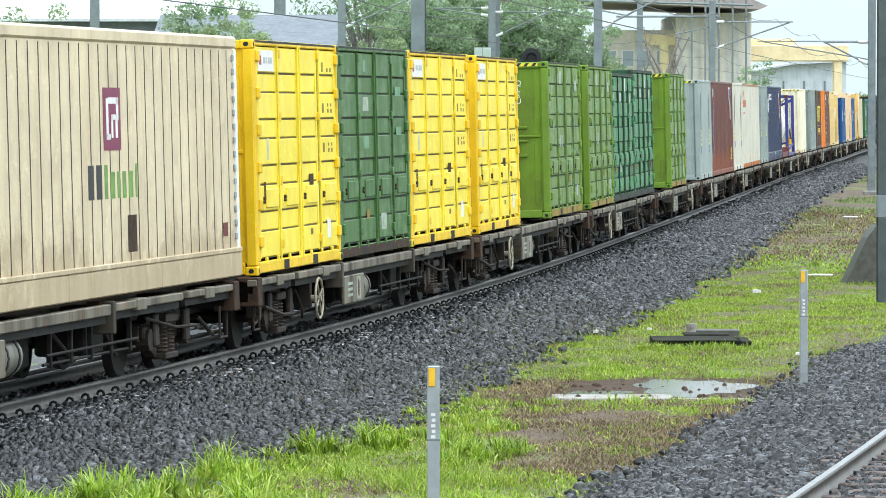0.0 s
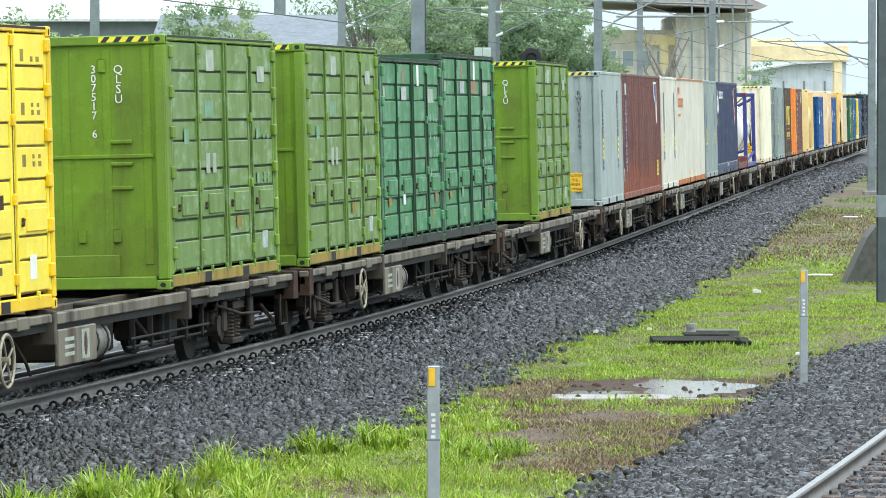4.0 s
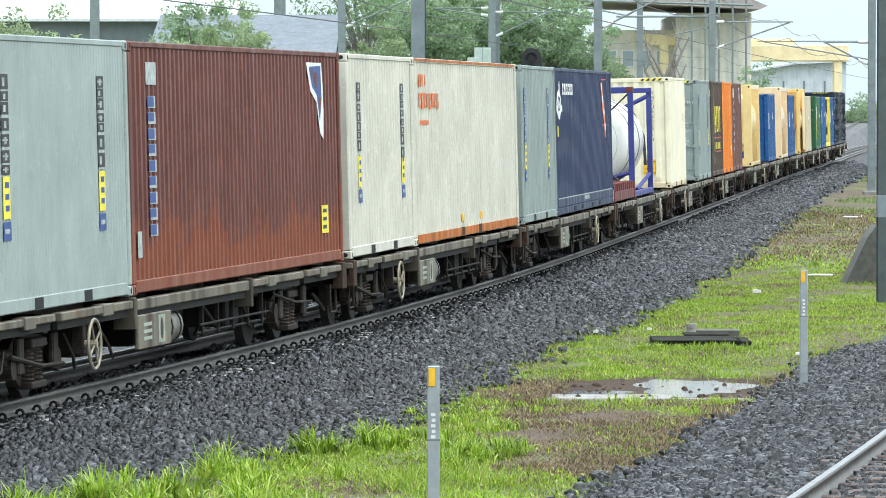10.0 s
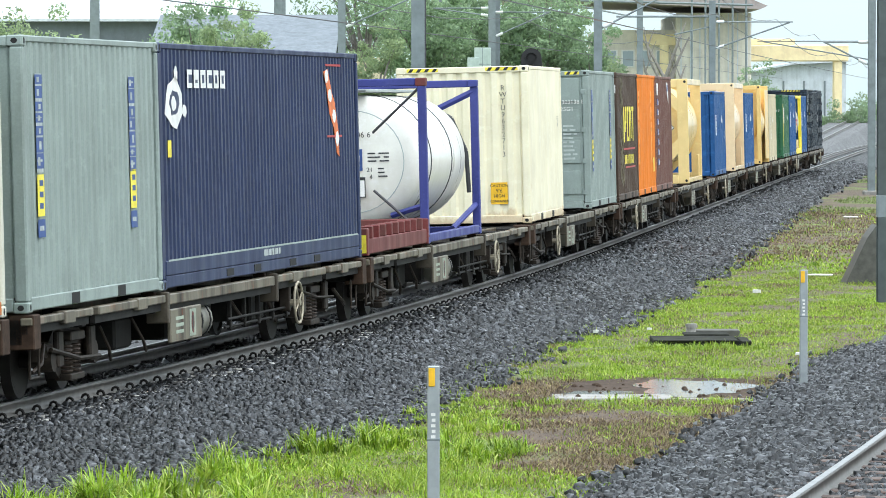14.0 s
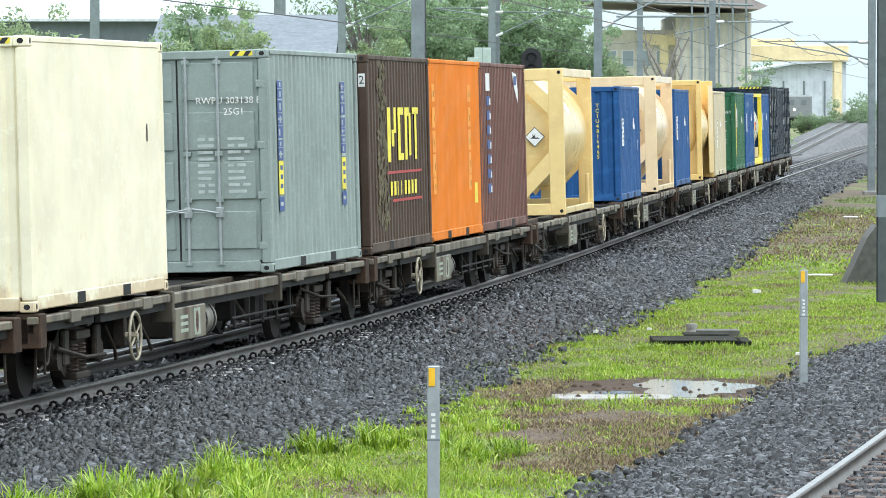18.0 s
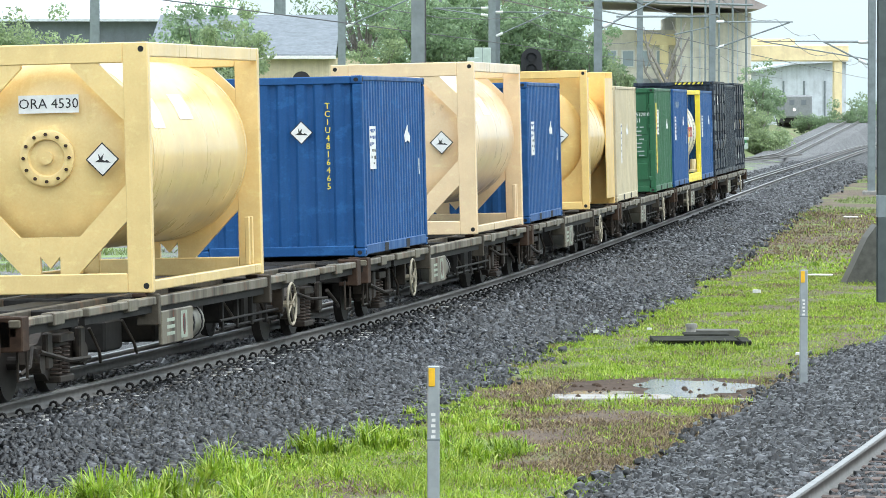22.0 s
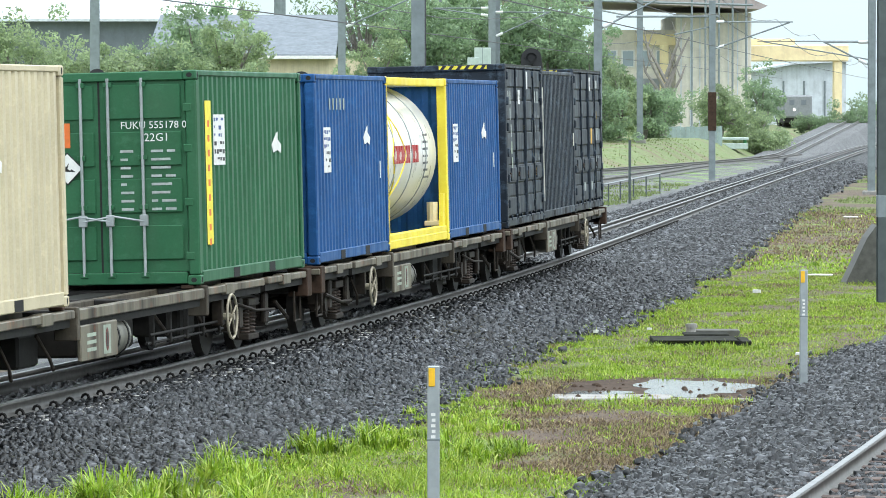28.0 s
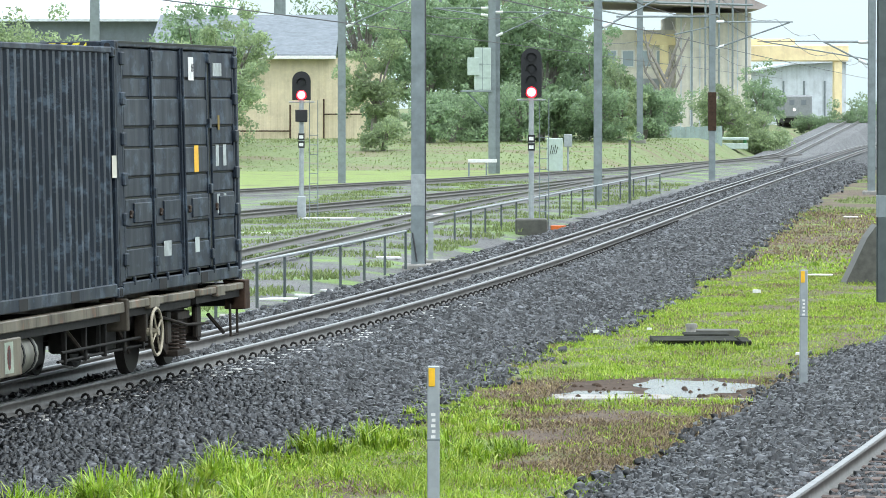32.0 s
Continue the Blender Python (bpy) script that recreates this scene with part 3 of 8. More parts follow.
def closed_box(c, mat, L, H, pitch=0.27, depth=0.034, end="corr", side="corr", cast=None, end_mat=None, pockets=True):
    frame_of_box(c, mat, L, H, cast, pockets)
    zt, zb = H - 0.075, 0.165
    o = W2 - 0.012
    for x in (-1, 1):
        if side == "smooth" and x == 1:
            b = Build().box(o - 0.05, o, 0.13, L - 0.13, zb, zt)
        else:
            b = Build().prism([(x * d, a) for d, a in wave(0.13, L - 0.13, pitch, o, o - depth, o - 0.06)], "z", zb, zt)
        part("side_panel", b, mat, c)
    em = end_mat or mat
    if end == "corr":
        part("end_panel", Build().prism([(a, d) for d, a in wave(-W2 + 0.14, W2 - 0.14, 0.28, 0.016, 0.056, 0.08)], "z", 0.16, H - 0.118), em, c)
    elif end == "doors":
        door_end(c, em, H)
    elif end == "lime":
        b = Build().box(-W2 + 0.14, W2 - 0.14, 0.05, 0.08, 0.16, H - 0.118)
        p = part("end_panel", b, em, c)
        for xx in (-0.98, -0.5, 0.0, 0.5, 0.98):
            part("rib", Build().bev(xx - 0.05, xx + 0.05, 0.025, 0.052, 0.3, H - 0.16, 0.008), em, p)
        part("waist_rail", Build().bev(-1.06, 1.06, 0.004, 0.06, H * 0.53, H * 0.53 + 0.09, 0.01), em, p)
        part("kick_plate", Build().bev(-1.06, 1.06, 0.004, 0.05, 0.16, 0.42, 0.01), em, p)
        for zz in (1.15, 1.85):
            for xx in (0.32,):
                part("step_pocket", Build().bev(xx, xx + 0.32, 0.012, 0.05, zz, zz + 0.10, 0.01), em, p)
    part("rear_panel", Build().prism([(a, L - d) for d, a in wave(-W2 + 0.14, W2 - 0.14, 0.28, 0.016, 0.056, 0.08)], "z", 0.16, H - 0.118), mat, c)
    part("roof", Build().prism([(a, H - 0.028 - d) for d, a in wave(0.08, L - 0.08, 0.3, 0.0, 0.02, 0.04)], "x", -W2 + 0.075, W2 - 0.075), mat, c)
    part("floor", Build().box(-W2 + 0.076, W2 - 0.076, 0.08, L - 0.08, 0.05, 0.13), M["rust"], c)


def door_end(c, mat, H):
    """Two cargo doors with lock rods, cams and hinges."""
    for sx in (-1, 1):
        a, b = sorted((sx * 0.012, sx * (W2 - 0.15)))
        d = part("door", Build().box(a, b, 0.045, 0.08, 0.165, H - 0.12), mat, c)
        hgt = H - 0.32
        for k in range(4):
            z0 = 0.21 + k * hgt / 4
            part("door_panel", Build().bev(a + 0.05, b - 0.05, 0.022, 0.0452, z0 + 0.10, z0 + hgt / 4 - 0.05, 0.012), mat, d)
        for xr in ((0.12, 0.54) if sx > 0 else (-0.22, -0.62)):
            rod = part("lock_rod", Build().rod((xr, 0.002, 0.12), (xr, 0.002, H - 0.08), 0.019, 8), M["steel"], d)
            for zz in (0.13, 0.95, 1.55, H - 0.16):
                part("rod_bracket", Build().bev(xr - 0.05, xr + 0.05, -0.012, 0.045, zz - 0.03, zz + 0.03, 0.006), mat, rod)
            part("lock_handle", Build().rod((xr, -0.02, 0.78), (xr - sx * 0.36, -0.02, 0.84), 0.014, 6).bev(xr - 0.05, xr + 0.05, -0.03, 0.03, 0.72, 0.86, 0.008), M["steel"], rod)
        for zz in (0.35, 1.0, 1.65, H - 0.45):
            h0, h1 = sorted((sx * (W2 - 0.17), sx * (W2 - 0.06)))
            part("hinge", Build().bev(h0, h1, -0.004, 0.04, zz - 0.05, zz + 0.05, 0.01), mat, d)
    part("door_gasket", Build().box(-0.012, 0.012, 0.04, 0.07, 0.165, H - 0.12), M["gap"], c)


def side_doors(c, mat, L, H, post_mat=None, base_mat=None, stile=None, seam="grime"):
    """A container whose long side opens: two pairs of folding leaves, each of nine pressed panels."""
    pm = post_mat or mat
    sm = stile or mat
    frame_of_box(c, stile or pm, L, H, None, True)
    o = W2 - 0.02
    zb, zt = 0.20, H - 0.085
    rows = [0.80 if r % 2 else 1.12 for r in range(9)]
    unit = (zt - zb) / sum(rows)
    lw = (L - 0.30 - 0.16) / 4
    for k in range(4):
        a, b = 0.33 + k * lw + 0.012, 0.33 + (k + 1) * lw - 0.012
        fold = b if k % 2 == 0 else a
        bd = Build().box(o - 0.05, o - 0.034, a, b, zb, zt)
        bd.bev(o - 0.034, o + 0.002, a, a + 0.075, zb, zt, 0.008).bev(o - 0.034, o + 0.002, b - 0.075, b, zb, zt, 0.008)
        leaf = part("door_leaf", bd, sm, c)
        z = zb
        lines = Build()
        for r, hgt in enumerate(rows):
            z1 = z + hgt * unit
            depth = 0.0 if r % 2 == 0 else -0.013
            part("door_panel", Build().bev(o - 0.036, o + depth, a + 0.082, b - 0.082, z + 0.016, z1 - 0.006, 0.010), mat, leaf)
            # dark joint line: grime, plus painted shade under the panel's edge
            lines.box(o - 0.034, o - 0.020, a + 0.075, b - 0.075, z - 0.004, z + 0.016)
            if r == 2:
                part("lock_cover", Build().bev(o - 0.02, o + 0.020, a + 0.42, b - 0.16, z + 0.05, z1 - 0.05, 0.010), mat, leaf)
                hy = a + 0.28
                part("lock_handle", Build().bev(o - 0.01, o + 0.030, hy - 0.022, hy + 0.022, z + 0.11, z + 0.20, 0.008).rod((o + 0.02, hy - 0.07, z + 0.13), (o + 0.02, hy + 0.06, z + 0.18), 0.009, 6), M["spring"], leaf)
            z = z1
        lines.box(o - 0.030, o + 0.0035, fold - 0.009, fold + 0.009, zb, zt)
        part("panel_seam", lines, M[seam], leaf)
        ry = b - 0.055 if k in (0, 1) else a + 0.055
        part("lock_rod", Build().rod((o + 0.014, ry, zb - 0.06), (o + 0.014, ry, zt + 0.03), 0.013 if k in (0, 3) else 0.018, 6), sm, leaf)
        if k in (0, 3):
            hy = a if k == 0 else b
            for q in range(6):
                zz = zb + 0.22 + q * (zt - zb - 0.34) / 5
                part("hinge", Build().bev(o - 0.02, o + 0.040, hy - 0.10, hy + 0.07, zz - 0.075, zz + 0.075, 0.014), pm, leaf)
        else:
            hy = a if k == 1 else b
            for q in range(4):
                zz = zb + 0.16 + q * (zt - zb - 0.24) / 3
                part("hinge", Build().bev(o - 0.01, o + 0.034, hy - 0.055, hy + 0.055, zz - 0.06, zz + 0.06, 0.010), pm, leaf)
    mid = 0.33 + 2 * lw
    part("centre_seam", Build().box(o - 0.03, o + 0.004, mid - 0.016, mid + 0.016, zb, zt), M["gap"], c)
    part("door_jamb", Build().bev(o - 0.05, o + 0.006, 0.13, 0.325, zb - 0.03, zt, 0.01), pm, c)
    part("leaf_gap", Build().box(o - 0.055, o - 0.05, 0.13, L - 0.13, zb, zt), M["gap"], c)
    part("grimed_top_edge", Build().box(W2 - 0.006, W2 - 0.001, 0.19, L - 0.19, H - 0.036, H - 0.008), M["grime"], c)
    if base_mat:
        part("sill_strip", Build().box(W2 - 0.006, W2 - 0.0015, 0.19, L - 0.19, 0.03, 0.155), base_mat, c)
    for k in range(7):
        y = 0.7 + k * (L - 1.4) / 6
        part("sill_lug", Build().bev(W2 - 0.03, W2 + 0.006, y - 0.03, y + 0.03, 0.12, 0.215, 0.008), sm, c)
    part("side_panel", Build().prism([(-d, a) for d, a in wave(0.13, L - 0.13, 0.27, o, o - 0.034, o - 0.06)], "z", 0.165, H - 0.075), mat, c)
    em = M["lime_end"] if pm is M["lime"] else pm
    p = part("end_panel", Build().box(-W2 + 0.14, W2 - 0.14, 0.05, 0.08, 0.16, H - 0.118), em, c)
    for xx in (-0.98, -0.5, 0.0, 0.5, 0.98):
        part("rib", Build().bev(xx - 0.05, xx + 0.05, 0.040, 0.052, 0.30, H - 0.16, 0.004), em, p)
    part("waist_rail", Build().bev(-1.06, 1.06, 0.022, 0.06, 1.55, 1.60, 0.01), em, p)
    part("kick_plate", Build().bev(-1.06, 0.62, 0.020, 0.05, 0.16, 0.42, 0.01), em, p)
    for xx, zz in ((0.54, 1.18), (0.54, 1.46), (0.54, 1.72)):
        part("step_pocket", Build().bev(xx, xx + 0.26, 0.016, 0.05, zz, zz + 0.05, 0.01), em, p)
    for xx, zz in ((-0.78, 2.62), (-0.44, 2.62), (0.40, 2.62), (0.12, 0.62), (0.54, 0.62)):
        part("lashing_lug", Build().bev(xx, xx + 0.10, 0.022, 0.05, zz - 0.06, zz + 0.10, 0.012), em, p)
    part("rear_panel", Build().box(-W2 + 0.14, W2 - 0.14, L - 0.08, L - 0.03, 0.16, H - 0.118), pm, c)
    part("roof", Build().prism([(a, H - 0.028 - d) for d, a in wave(0.08, L - 0.08, 0.3, 0.0, 0.02, 0.04)], "x", -W2 + 0.075, W2 - 0.075), pm, c)
    part("floor", Build().box(-W2 + 0.076, W2 - 0.076, 0.08, L - 0.08, 0.05, 0.13), M["rust"], c)


def leaf_y(k, u):
    """Place along the side of a six-metre container: leaf k, share u of its breadth."""
    return 0.33 + (k + u) * (6.058 - 0.46) / 4


def worn_labels(c, rows, x=W2 - 0.018):
    """Painted or stuck labels on the leaves: (leaf, share, height, breadth, tall, material)."""
    for k, u, z, w, h, key in rows:
        y = leaf_y(k, u)
        plate(c, "worn_label", M[key], y, y + w, z, z + h, x)


def faded_figures(c, k, zs, key, x=W2 - 0.018):
    """Two short columns of figures too worn to read."""
    for q, z in enumerate(zs):
        for u, w, h in ((0.26, 0.13, 0.13), (0.54, 0.10, 0.055), (0.70, 0.12, 0.055)):
            y = leaf_y(k, u)
            plate(c, "text_bar", M[key], y, y + w, z, z + h, x)
            if u > 0.5 and q % 3:
                plate(c, "text_bar", M[key], y, y + w * 0.8, z + 0.085, z + 0.085 + h * 0.8, x)


def plate(c, name, mat, y0, y1, z0, z1, x=W2 - 0.004, label=""):
    """A flat sticker on the platform side."""
    return part(name, Build().box(x - 0.002, x, y0, y1, z0, z1), mat, c, label)


def end_plate(c, name, mat, x0, x1, z0, z1, y=0.012, label=""):
    """A flat sticker on the near end."""
    return part(name, Build().box(x0, x1, y, y + 0.002, z0, z1), mat, c, label)


def hazard_strip(c, H, spans=((-1.02, -0.44), (0.43, 1.03))):
    """Black and yellow height-warning stripes along the end header."""
    for a, b in spans:
        s = end_plate(c, "warning_strip", M["yellow_ink"], a, b, H - 0.085, H - 0.022, 0.0035)
        n = max(2, round((b - a) / 0.14))
        for k in range(n):
            x = a + (k + 0.15) * (b - a) / n
            w = 0.45 * (b - a) / n
            part("stripe", Build().prism([(x, H - 0.085), (x + w, H - 0.085), (x + w + 0.05, H - 0.022), (x + 0.05, H - 0.022)], "y", 0.0015, 0.0034), M["black_ink"], s)


def ladder_decal(c, H, ys, width=0.24, dark="blue_ink", x=W2 - 0.006, top=None):
    """Tall narrow stickers: dark lettered blocks above, a yellow block and a dark foot below."""
    top = top or H - 0.40
    rng = random.Random(int(ys[0] * 100))
    for y in ys:
        a, b = y - width / 2, y + width / 2
        d = plate(c, "tall_sticker", M["faded_white"], a + 0.02, b - 0.02, top - 1.04, top, x)
        z = top - 0.01
        while z > top - 1.0:
            h = rng.choice((0.10, 0.13, 0.16))
            plate(d, "block", M[dark], a, b, z - h, z, x + 0.0015)
            q = rng.uniform(0.15, 0.5)
            plate(d, "mark", M["faded_white"], a + width * q, a + width * (q + 0.3), z - h * 0.8, z - h * 0.25, x + 0.003)
            if rng.random() < 0.5:
                plate(d, "mark", M["faded_white"], a + width * 0.1, b - width * 0.2, z - h * 0.55, z - h * 0.4, x + 0.003)
            z -= h + rng.choice((0.008, 0.02, 0.035))
        s = plate(d, "yellow_block", M["yellow_ink"], a + 0.01, b - 0.01, top - 1.50, top - 1.06, x + 0.0015)
        for q in range(3):
            plate(s, "mark", M["blue_ink"], a + width * 0.3, b - width * 0.2, top - 1.18 - q * 0.12, top - 1.12 - q * 0.12, x + 0.003)
        plate(d, "block", M["blue_ink"], a, b, top - 1.72, top - 1.53, x + 0.0015)
        plate(d, "mark", M["faded_white"], a + width * 0.2, b - width * 0.2, top - 1.65, top - 1.60, x + 0.003)


def caution_sign(c, x, z, y=0.012):
    s = end_plate(c, "caution_sign", M["amber_ink"], x - 0.155, x + 0.155, z - 0.20, z + 0.20, y)
    for i, (t, sz) in enumerate((("CAUTION", 0.075), ("9'6", 0.10), ("HIGH", 0.085), ("CONTAINER", 0.06))):
        letters(t, sz, M["black_ink"], s, on_end(x, y - 0.003, z + 0.14 - i * 0.095))


def text_bars(c, mat, x0, x1, z0, rows, end=True, h=0.035, step=0.085, x=W2 - 0.006, y=0.010):
    """Writing too small to read, as rows of bars."""
    rng = random.Random(int(abs(x0 * 100 + z0 * 37)) + rows)
    for r in range(rows):
        a = x0
        while a < x1 - 0.05:
            w = min(x1 - a, rng.uniform(0.07, 0.26))
            z = z0 - r * step
            if end:
                end_plate(c, "text_bar", mat, a, a + w, z - h, z, y)
            else:
                plate(c, "text_bar", mat, a, a + w, z - h, z, x)
            a += w + 0.05


def diamond(c, place, size=0.17):
    """A white placard stood on its corner, with a black rim and a dark sign in it."""
    d = part("hazard_placard", Build().prism([(0, -size), (size, 0), (0, size), (-size, 0)], "z", 0.0, 0.003), M["black_ink"], c, "", place)
    k = size * 0.9
    f = part("placard_face", Build().prism([(0, -k), (k, 0), (0, k), (-k, 0)], "z", 0.0031, 0.005), M["white"], d)
    part("placard_sign", Build().prism([(-0.09, -0.03), (0.10, -0.04), (0.05, -0.005), (0.03, -0.02), (0.0, 0.0), (0.02, 0.07), (-0.02, 0.02), (-0.05, 0.07), (-0.04, 0.0)], "z", 0.0051, 0.006), M["black_ink"], f)


def butterfly(c, y, z, x=W2 - 0.006):
    """A white winged emblem."""
    part("emblem", Build().prism([(y - 0.32, z - 0.02), (y - 0.04, z + 0.13), (y + 0.06, z + 0.15), (y + 0.05, z + 0.05), (y + 0.26, z - 0.02), (y + 0.24, z - 0.13), (y + 0.02, z - 0.09), (y - 0.22, z - 0.12)], "x", x - 0.002, x), M["white"], c)


def reg_label(c, y, z, x=W2 - 0.006, h=0.62, w=0.30):
    """White data label with a few blue and black marks."""
    s = plate(c, "data_label", M["white"], y, y + w, z - h, z, x)
    rng = random.Random(int(y * 100))
    for k in range(6):
        zz = z - 0.04 - k * h / 6.4
        a = y + 0.04
        while a < y + w - 0.1:
            e = a + rng.uniform(0.05, 0.14)
            if rng.random() < 0.75:
                plate(s, "text_bar", M["blue_ink" if k < 3 else "black_ink"], a, min(e, y + w - 0.03), zz - rng.uniform(0.025, 0.055), zz, x + 0.0015)
            a = e + 0.04


# each load: what it is, its height above rail seat, and its own look
def load_cream_reefer(c):
    L, H, mat = 12.19, 3.02, M["cream_reefer"]
    b = Build().box(W2 - 0.06, W2 - 0.012, 0.1, L - 0.05, 0.34, H - 0.16)
    p = part("side_wall", b, mat, c)
    y = 0.25
    while y < L - 0.1:
        part("groove", Build().box(W2 - 0.0135, W2 - 0.0105, y - 0.018, y + 0.018, 0.36, H - 0.18), M["bogie"], p)
        y += 0.41
    part("end_wall", Build().box(-W2, W2 - 0.06, 0.0, 0.1, 0.05, H), mat, c)
    part("rear_wall", Build().box(-W2, W2 - 0.02, L - 0.05, L, 0.05, H - 0.01), mat, c)
    part("far_wall", Build().box(-W2, -W2 + 0.06, 0.1, L - 0.05, 0.05, H), mat, c)
    part("top_rail", Build().bev(W2 - 0.1, W2 + 0.012, 0.0, L, H - 0.16, H, 0.03), mat, c)
    part("roof", Build().box(-W2, W2 - 0.1, 0.1, L - 0.05, H - 0.05, H - 0.005), mat, c)
    for a, bb in ((0.0, 4.0), (4.01, 8.1), (8.11, L)):
        part("bottom_rail", Build().bev(W2 - 0.1, W2 + 0.02, a, bb, 0.04, 0.34, 0.015), mat, c)
    part("ledge", Build().bev(W2 - 0.02, W2 + 0.03, 0.0, L, 0.34, 0.40, 0.01), mat, c)
    part("rear_post", Build().bev(W2 - 0.12, W2 + 0.008, L - 0.13, L - 0.0, 0.34, H - 0.16, 0.012), M["white"], c)
    for k in range(14):
        part("hinge", Build().bev(W2 - 0.015, W2 + 0.012, L - 0.22, L - 0.14, 0.5 + k * 0.17, 0.58 + k * 0.17, 0.008), M["steel"], c)
    part("floor", Build().box(-W2 + 0.06, W2 - 0.1, 0.1, L - 0.05, 0.0, 0.12), M["rust"], c)
    e = plate(c, "emblem_panel", M["maroon_ink"], 5.72, 6.48, 1.66, 2.36, W2 - 0.008, "maroon square with pale angular mark")
    for a, bb, z0, z1 in ((5.84, 5.94, 1.80, 2.24), (5.94, 6.36, 2.18, 2.25), (6.28, 6.38, 2.00, 2.25), (6.06, 6.34, 2.00, 2.06), (6.06, 6.14, 1.80, 2.06), (6.24, 6.34, 1.80, 2.00), (5.84, 6.02, 1.78, 1.84)):
        plate(e, "mark", M["white"], a, bb, z0, z1, W2 - 0.005)
    for i, (w, mat2) in enumerate(((0.24, "black_ink"), (0.24, "black_ink"), (0.14, "green_ink"), (0.2, "green_ink"), (0.12, "green_ink"), (0.16, "green_ink"), (0.2, "green_ink"), (0.08, "green_ink"))):
        y0 = 5.02 + sum((0.24, 0.24, 0.14, 0.2, 0.12, 0.16, 0.2, 0.08)[:i]) + 0.11 * i
        plate(c, "brand_bar", M[mat2], y0, y0 + w, 1.12, 1.12 + (0.38 if i in (0, 1, 2, 7) else 0.30), W2 - 0.008)
    plate(c, "access_plate", M["rust"], 6.70, 7.10, 0.50, 0.92, W2 - 0.008)
    plate(c, "label", M["skid_red"], 11.35, 11.6, 0.55, 0.72, W2 - 0.008)


def load_y(c):
    side_doors(c, M["yellow"], 6.058, 3.0, M["yellow_shaded"], seam="yellow_seam")
    hazard_strip(c, 3.0)
    s = plate(c, "white_label", M["white"], leaf_y(0, 0.08), leaf_y(0, 0.82), 2.60, 2.87, W2 - 0.016)
    plate(s, "mark", M["red_ink"], leaf_y(0, 0.14), leaf_y(0, 0.24), 2.68, 2.80, W2 - 0.014)
    for q in range(4):
        plate(s, "mark", M["faded_grey"], leaf_y(0, 0.34 + 0.11 * q), leaf_y(0, 0.42 + 0.11 * q), 2.70, 2.78, W2 - 0.014)
    worn_labels(c, ((2, 0.50, 1.02, 0.30, 0.22, "rust"), (3, 0.40, 0.34, 0.26, 0.26, "white"), (0, 0.42, 1.46, 0.12, 0.28, "faded_grey"), (0, 0.24, 0.98, 0.12, 0.20, "rust"), (2, 0.52, 0.42, 0.16, 0.08, "yellow_seam")))
    faded_figures(c, 3, (2.62, 2.06, 1.52), "ochre")


def load_dgreen(c):
    side_doors(c, M["dark_green"], 6.058, 3.0, M["dark_green"], M["rust"])
    worn_labels(c, ((1, 0.36, 2.64, 0.22, 0.18, "faded_green"), (1, 0.30, 2.08, 0.48, 0.20, "faded"), (1, 0.34, 1.54, 0.42, 0.18, "faded_green"), (3, 0.30, 2.30, 0.5, 0.14, "faded_green"),
                    (2, 0.28, 0.34, 0.46, 0.24, "faded"), (3, 0.34, 1.72, 0.44, 0.12, "faded_green"), (1, 0.40, 0.52, 0.24, 0.14, "ochre")))


def load_lime(c, number):
    side_doors(c, M["olive"], 6.058, 3.0, M["lime"], M["ochre"])
    hazard_strip(c, 3.0)
    letters("QLSU", 0.145, M["white"], c, on_end(0.65, 0.034, 2.42), stack=True, gap=0.80)
    letters(number, 0.135, M["white"], c, on_end(0.35, 0.034, 2.22), stack=True, gap=0.80)
    worn_labels(c, ((1, 0.34, 2.58, 0.40, 0.26, "faded"), (1, 0.50, 1.34, 0.20, 0.24, "faded"), (1, 0.26, 1.34, 0.20, 0.24, "faded"), (1, 0.24, 2.02, 0.46, 0.20, "faded_green"), (3, 0.34, 2.46, 0.42, 0.20, "faded"),
                    (3, 0.42, 0.34, 0.30, 0.22, "faded_white"), (0, 0.46, 1.70, 0.26, 0.18, "faded_green"), (2, 0.40, 0.64, 0.26, 0.14, "ochre")))
    faded_figures(c, 3, (1.74, 1.18), "faded_green")


def load_green(c, H):
    side_doors(c, M["green"], 6.058, H, M["green"], M["grime"], M["green_frame"])
    d = H - 3.0
    worn_labels(c, ((0, 0.10, 2.30 + d, 0.16, 0.26, "faded"), (1, 0.30, 2.36 + d, 0.50, 0.20, "faded_white"), (1, 0.38, 2.62 + d, 0.18, 0.24, "faded_orange"), (2, 0.40, 2.58 + d, 0.20, 0.32, "white"),
                    (2, 0.20, 2.36 + d, 0.56, 0.20, "faded_orange" if H > 2.95 else "green"), (3, 0.14, 2.32 + d, 0.62, 0.22, "faded"), (1, 0.30, 0.66, 0.22, 0.20, "white" if H < 2.95 else "faded_green"),
                    (0, 0.34, 0.66, 0.26, 0.12, "ochre"), (3, 0.56, 0.64, 0.24, 0.16, "faded_orange"), (1, 0.36, 0.34, 0.34, 0.14, "faded_green"), (3, 0.34, 0.34, 0.14, 0.20, "ochre")))
    faded_figures(c, 3, (2.02 + d, 1.74 + d, 1.46 + d, 1.16 + d), "print_green")


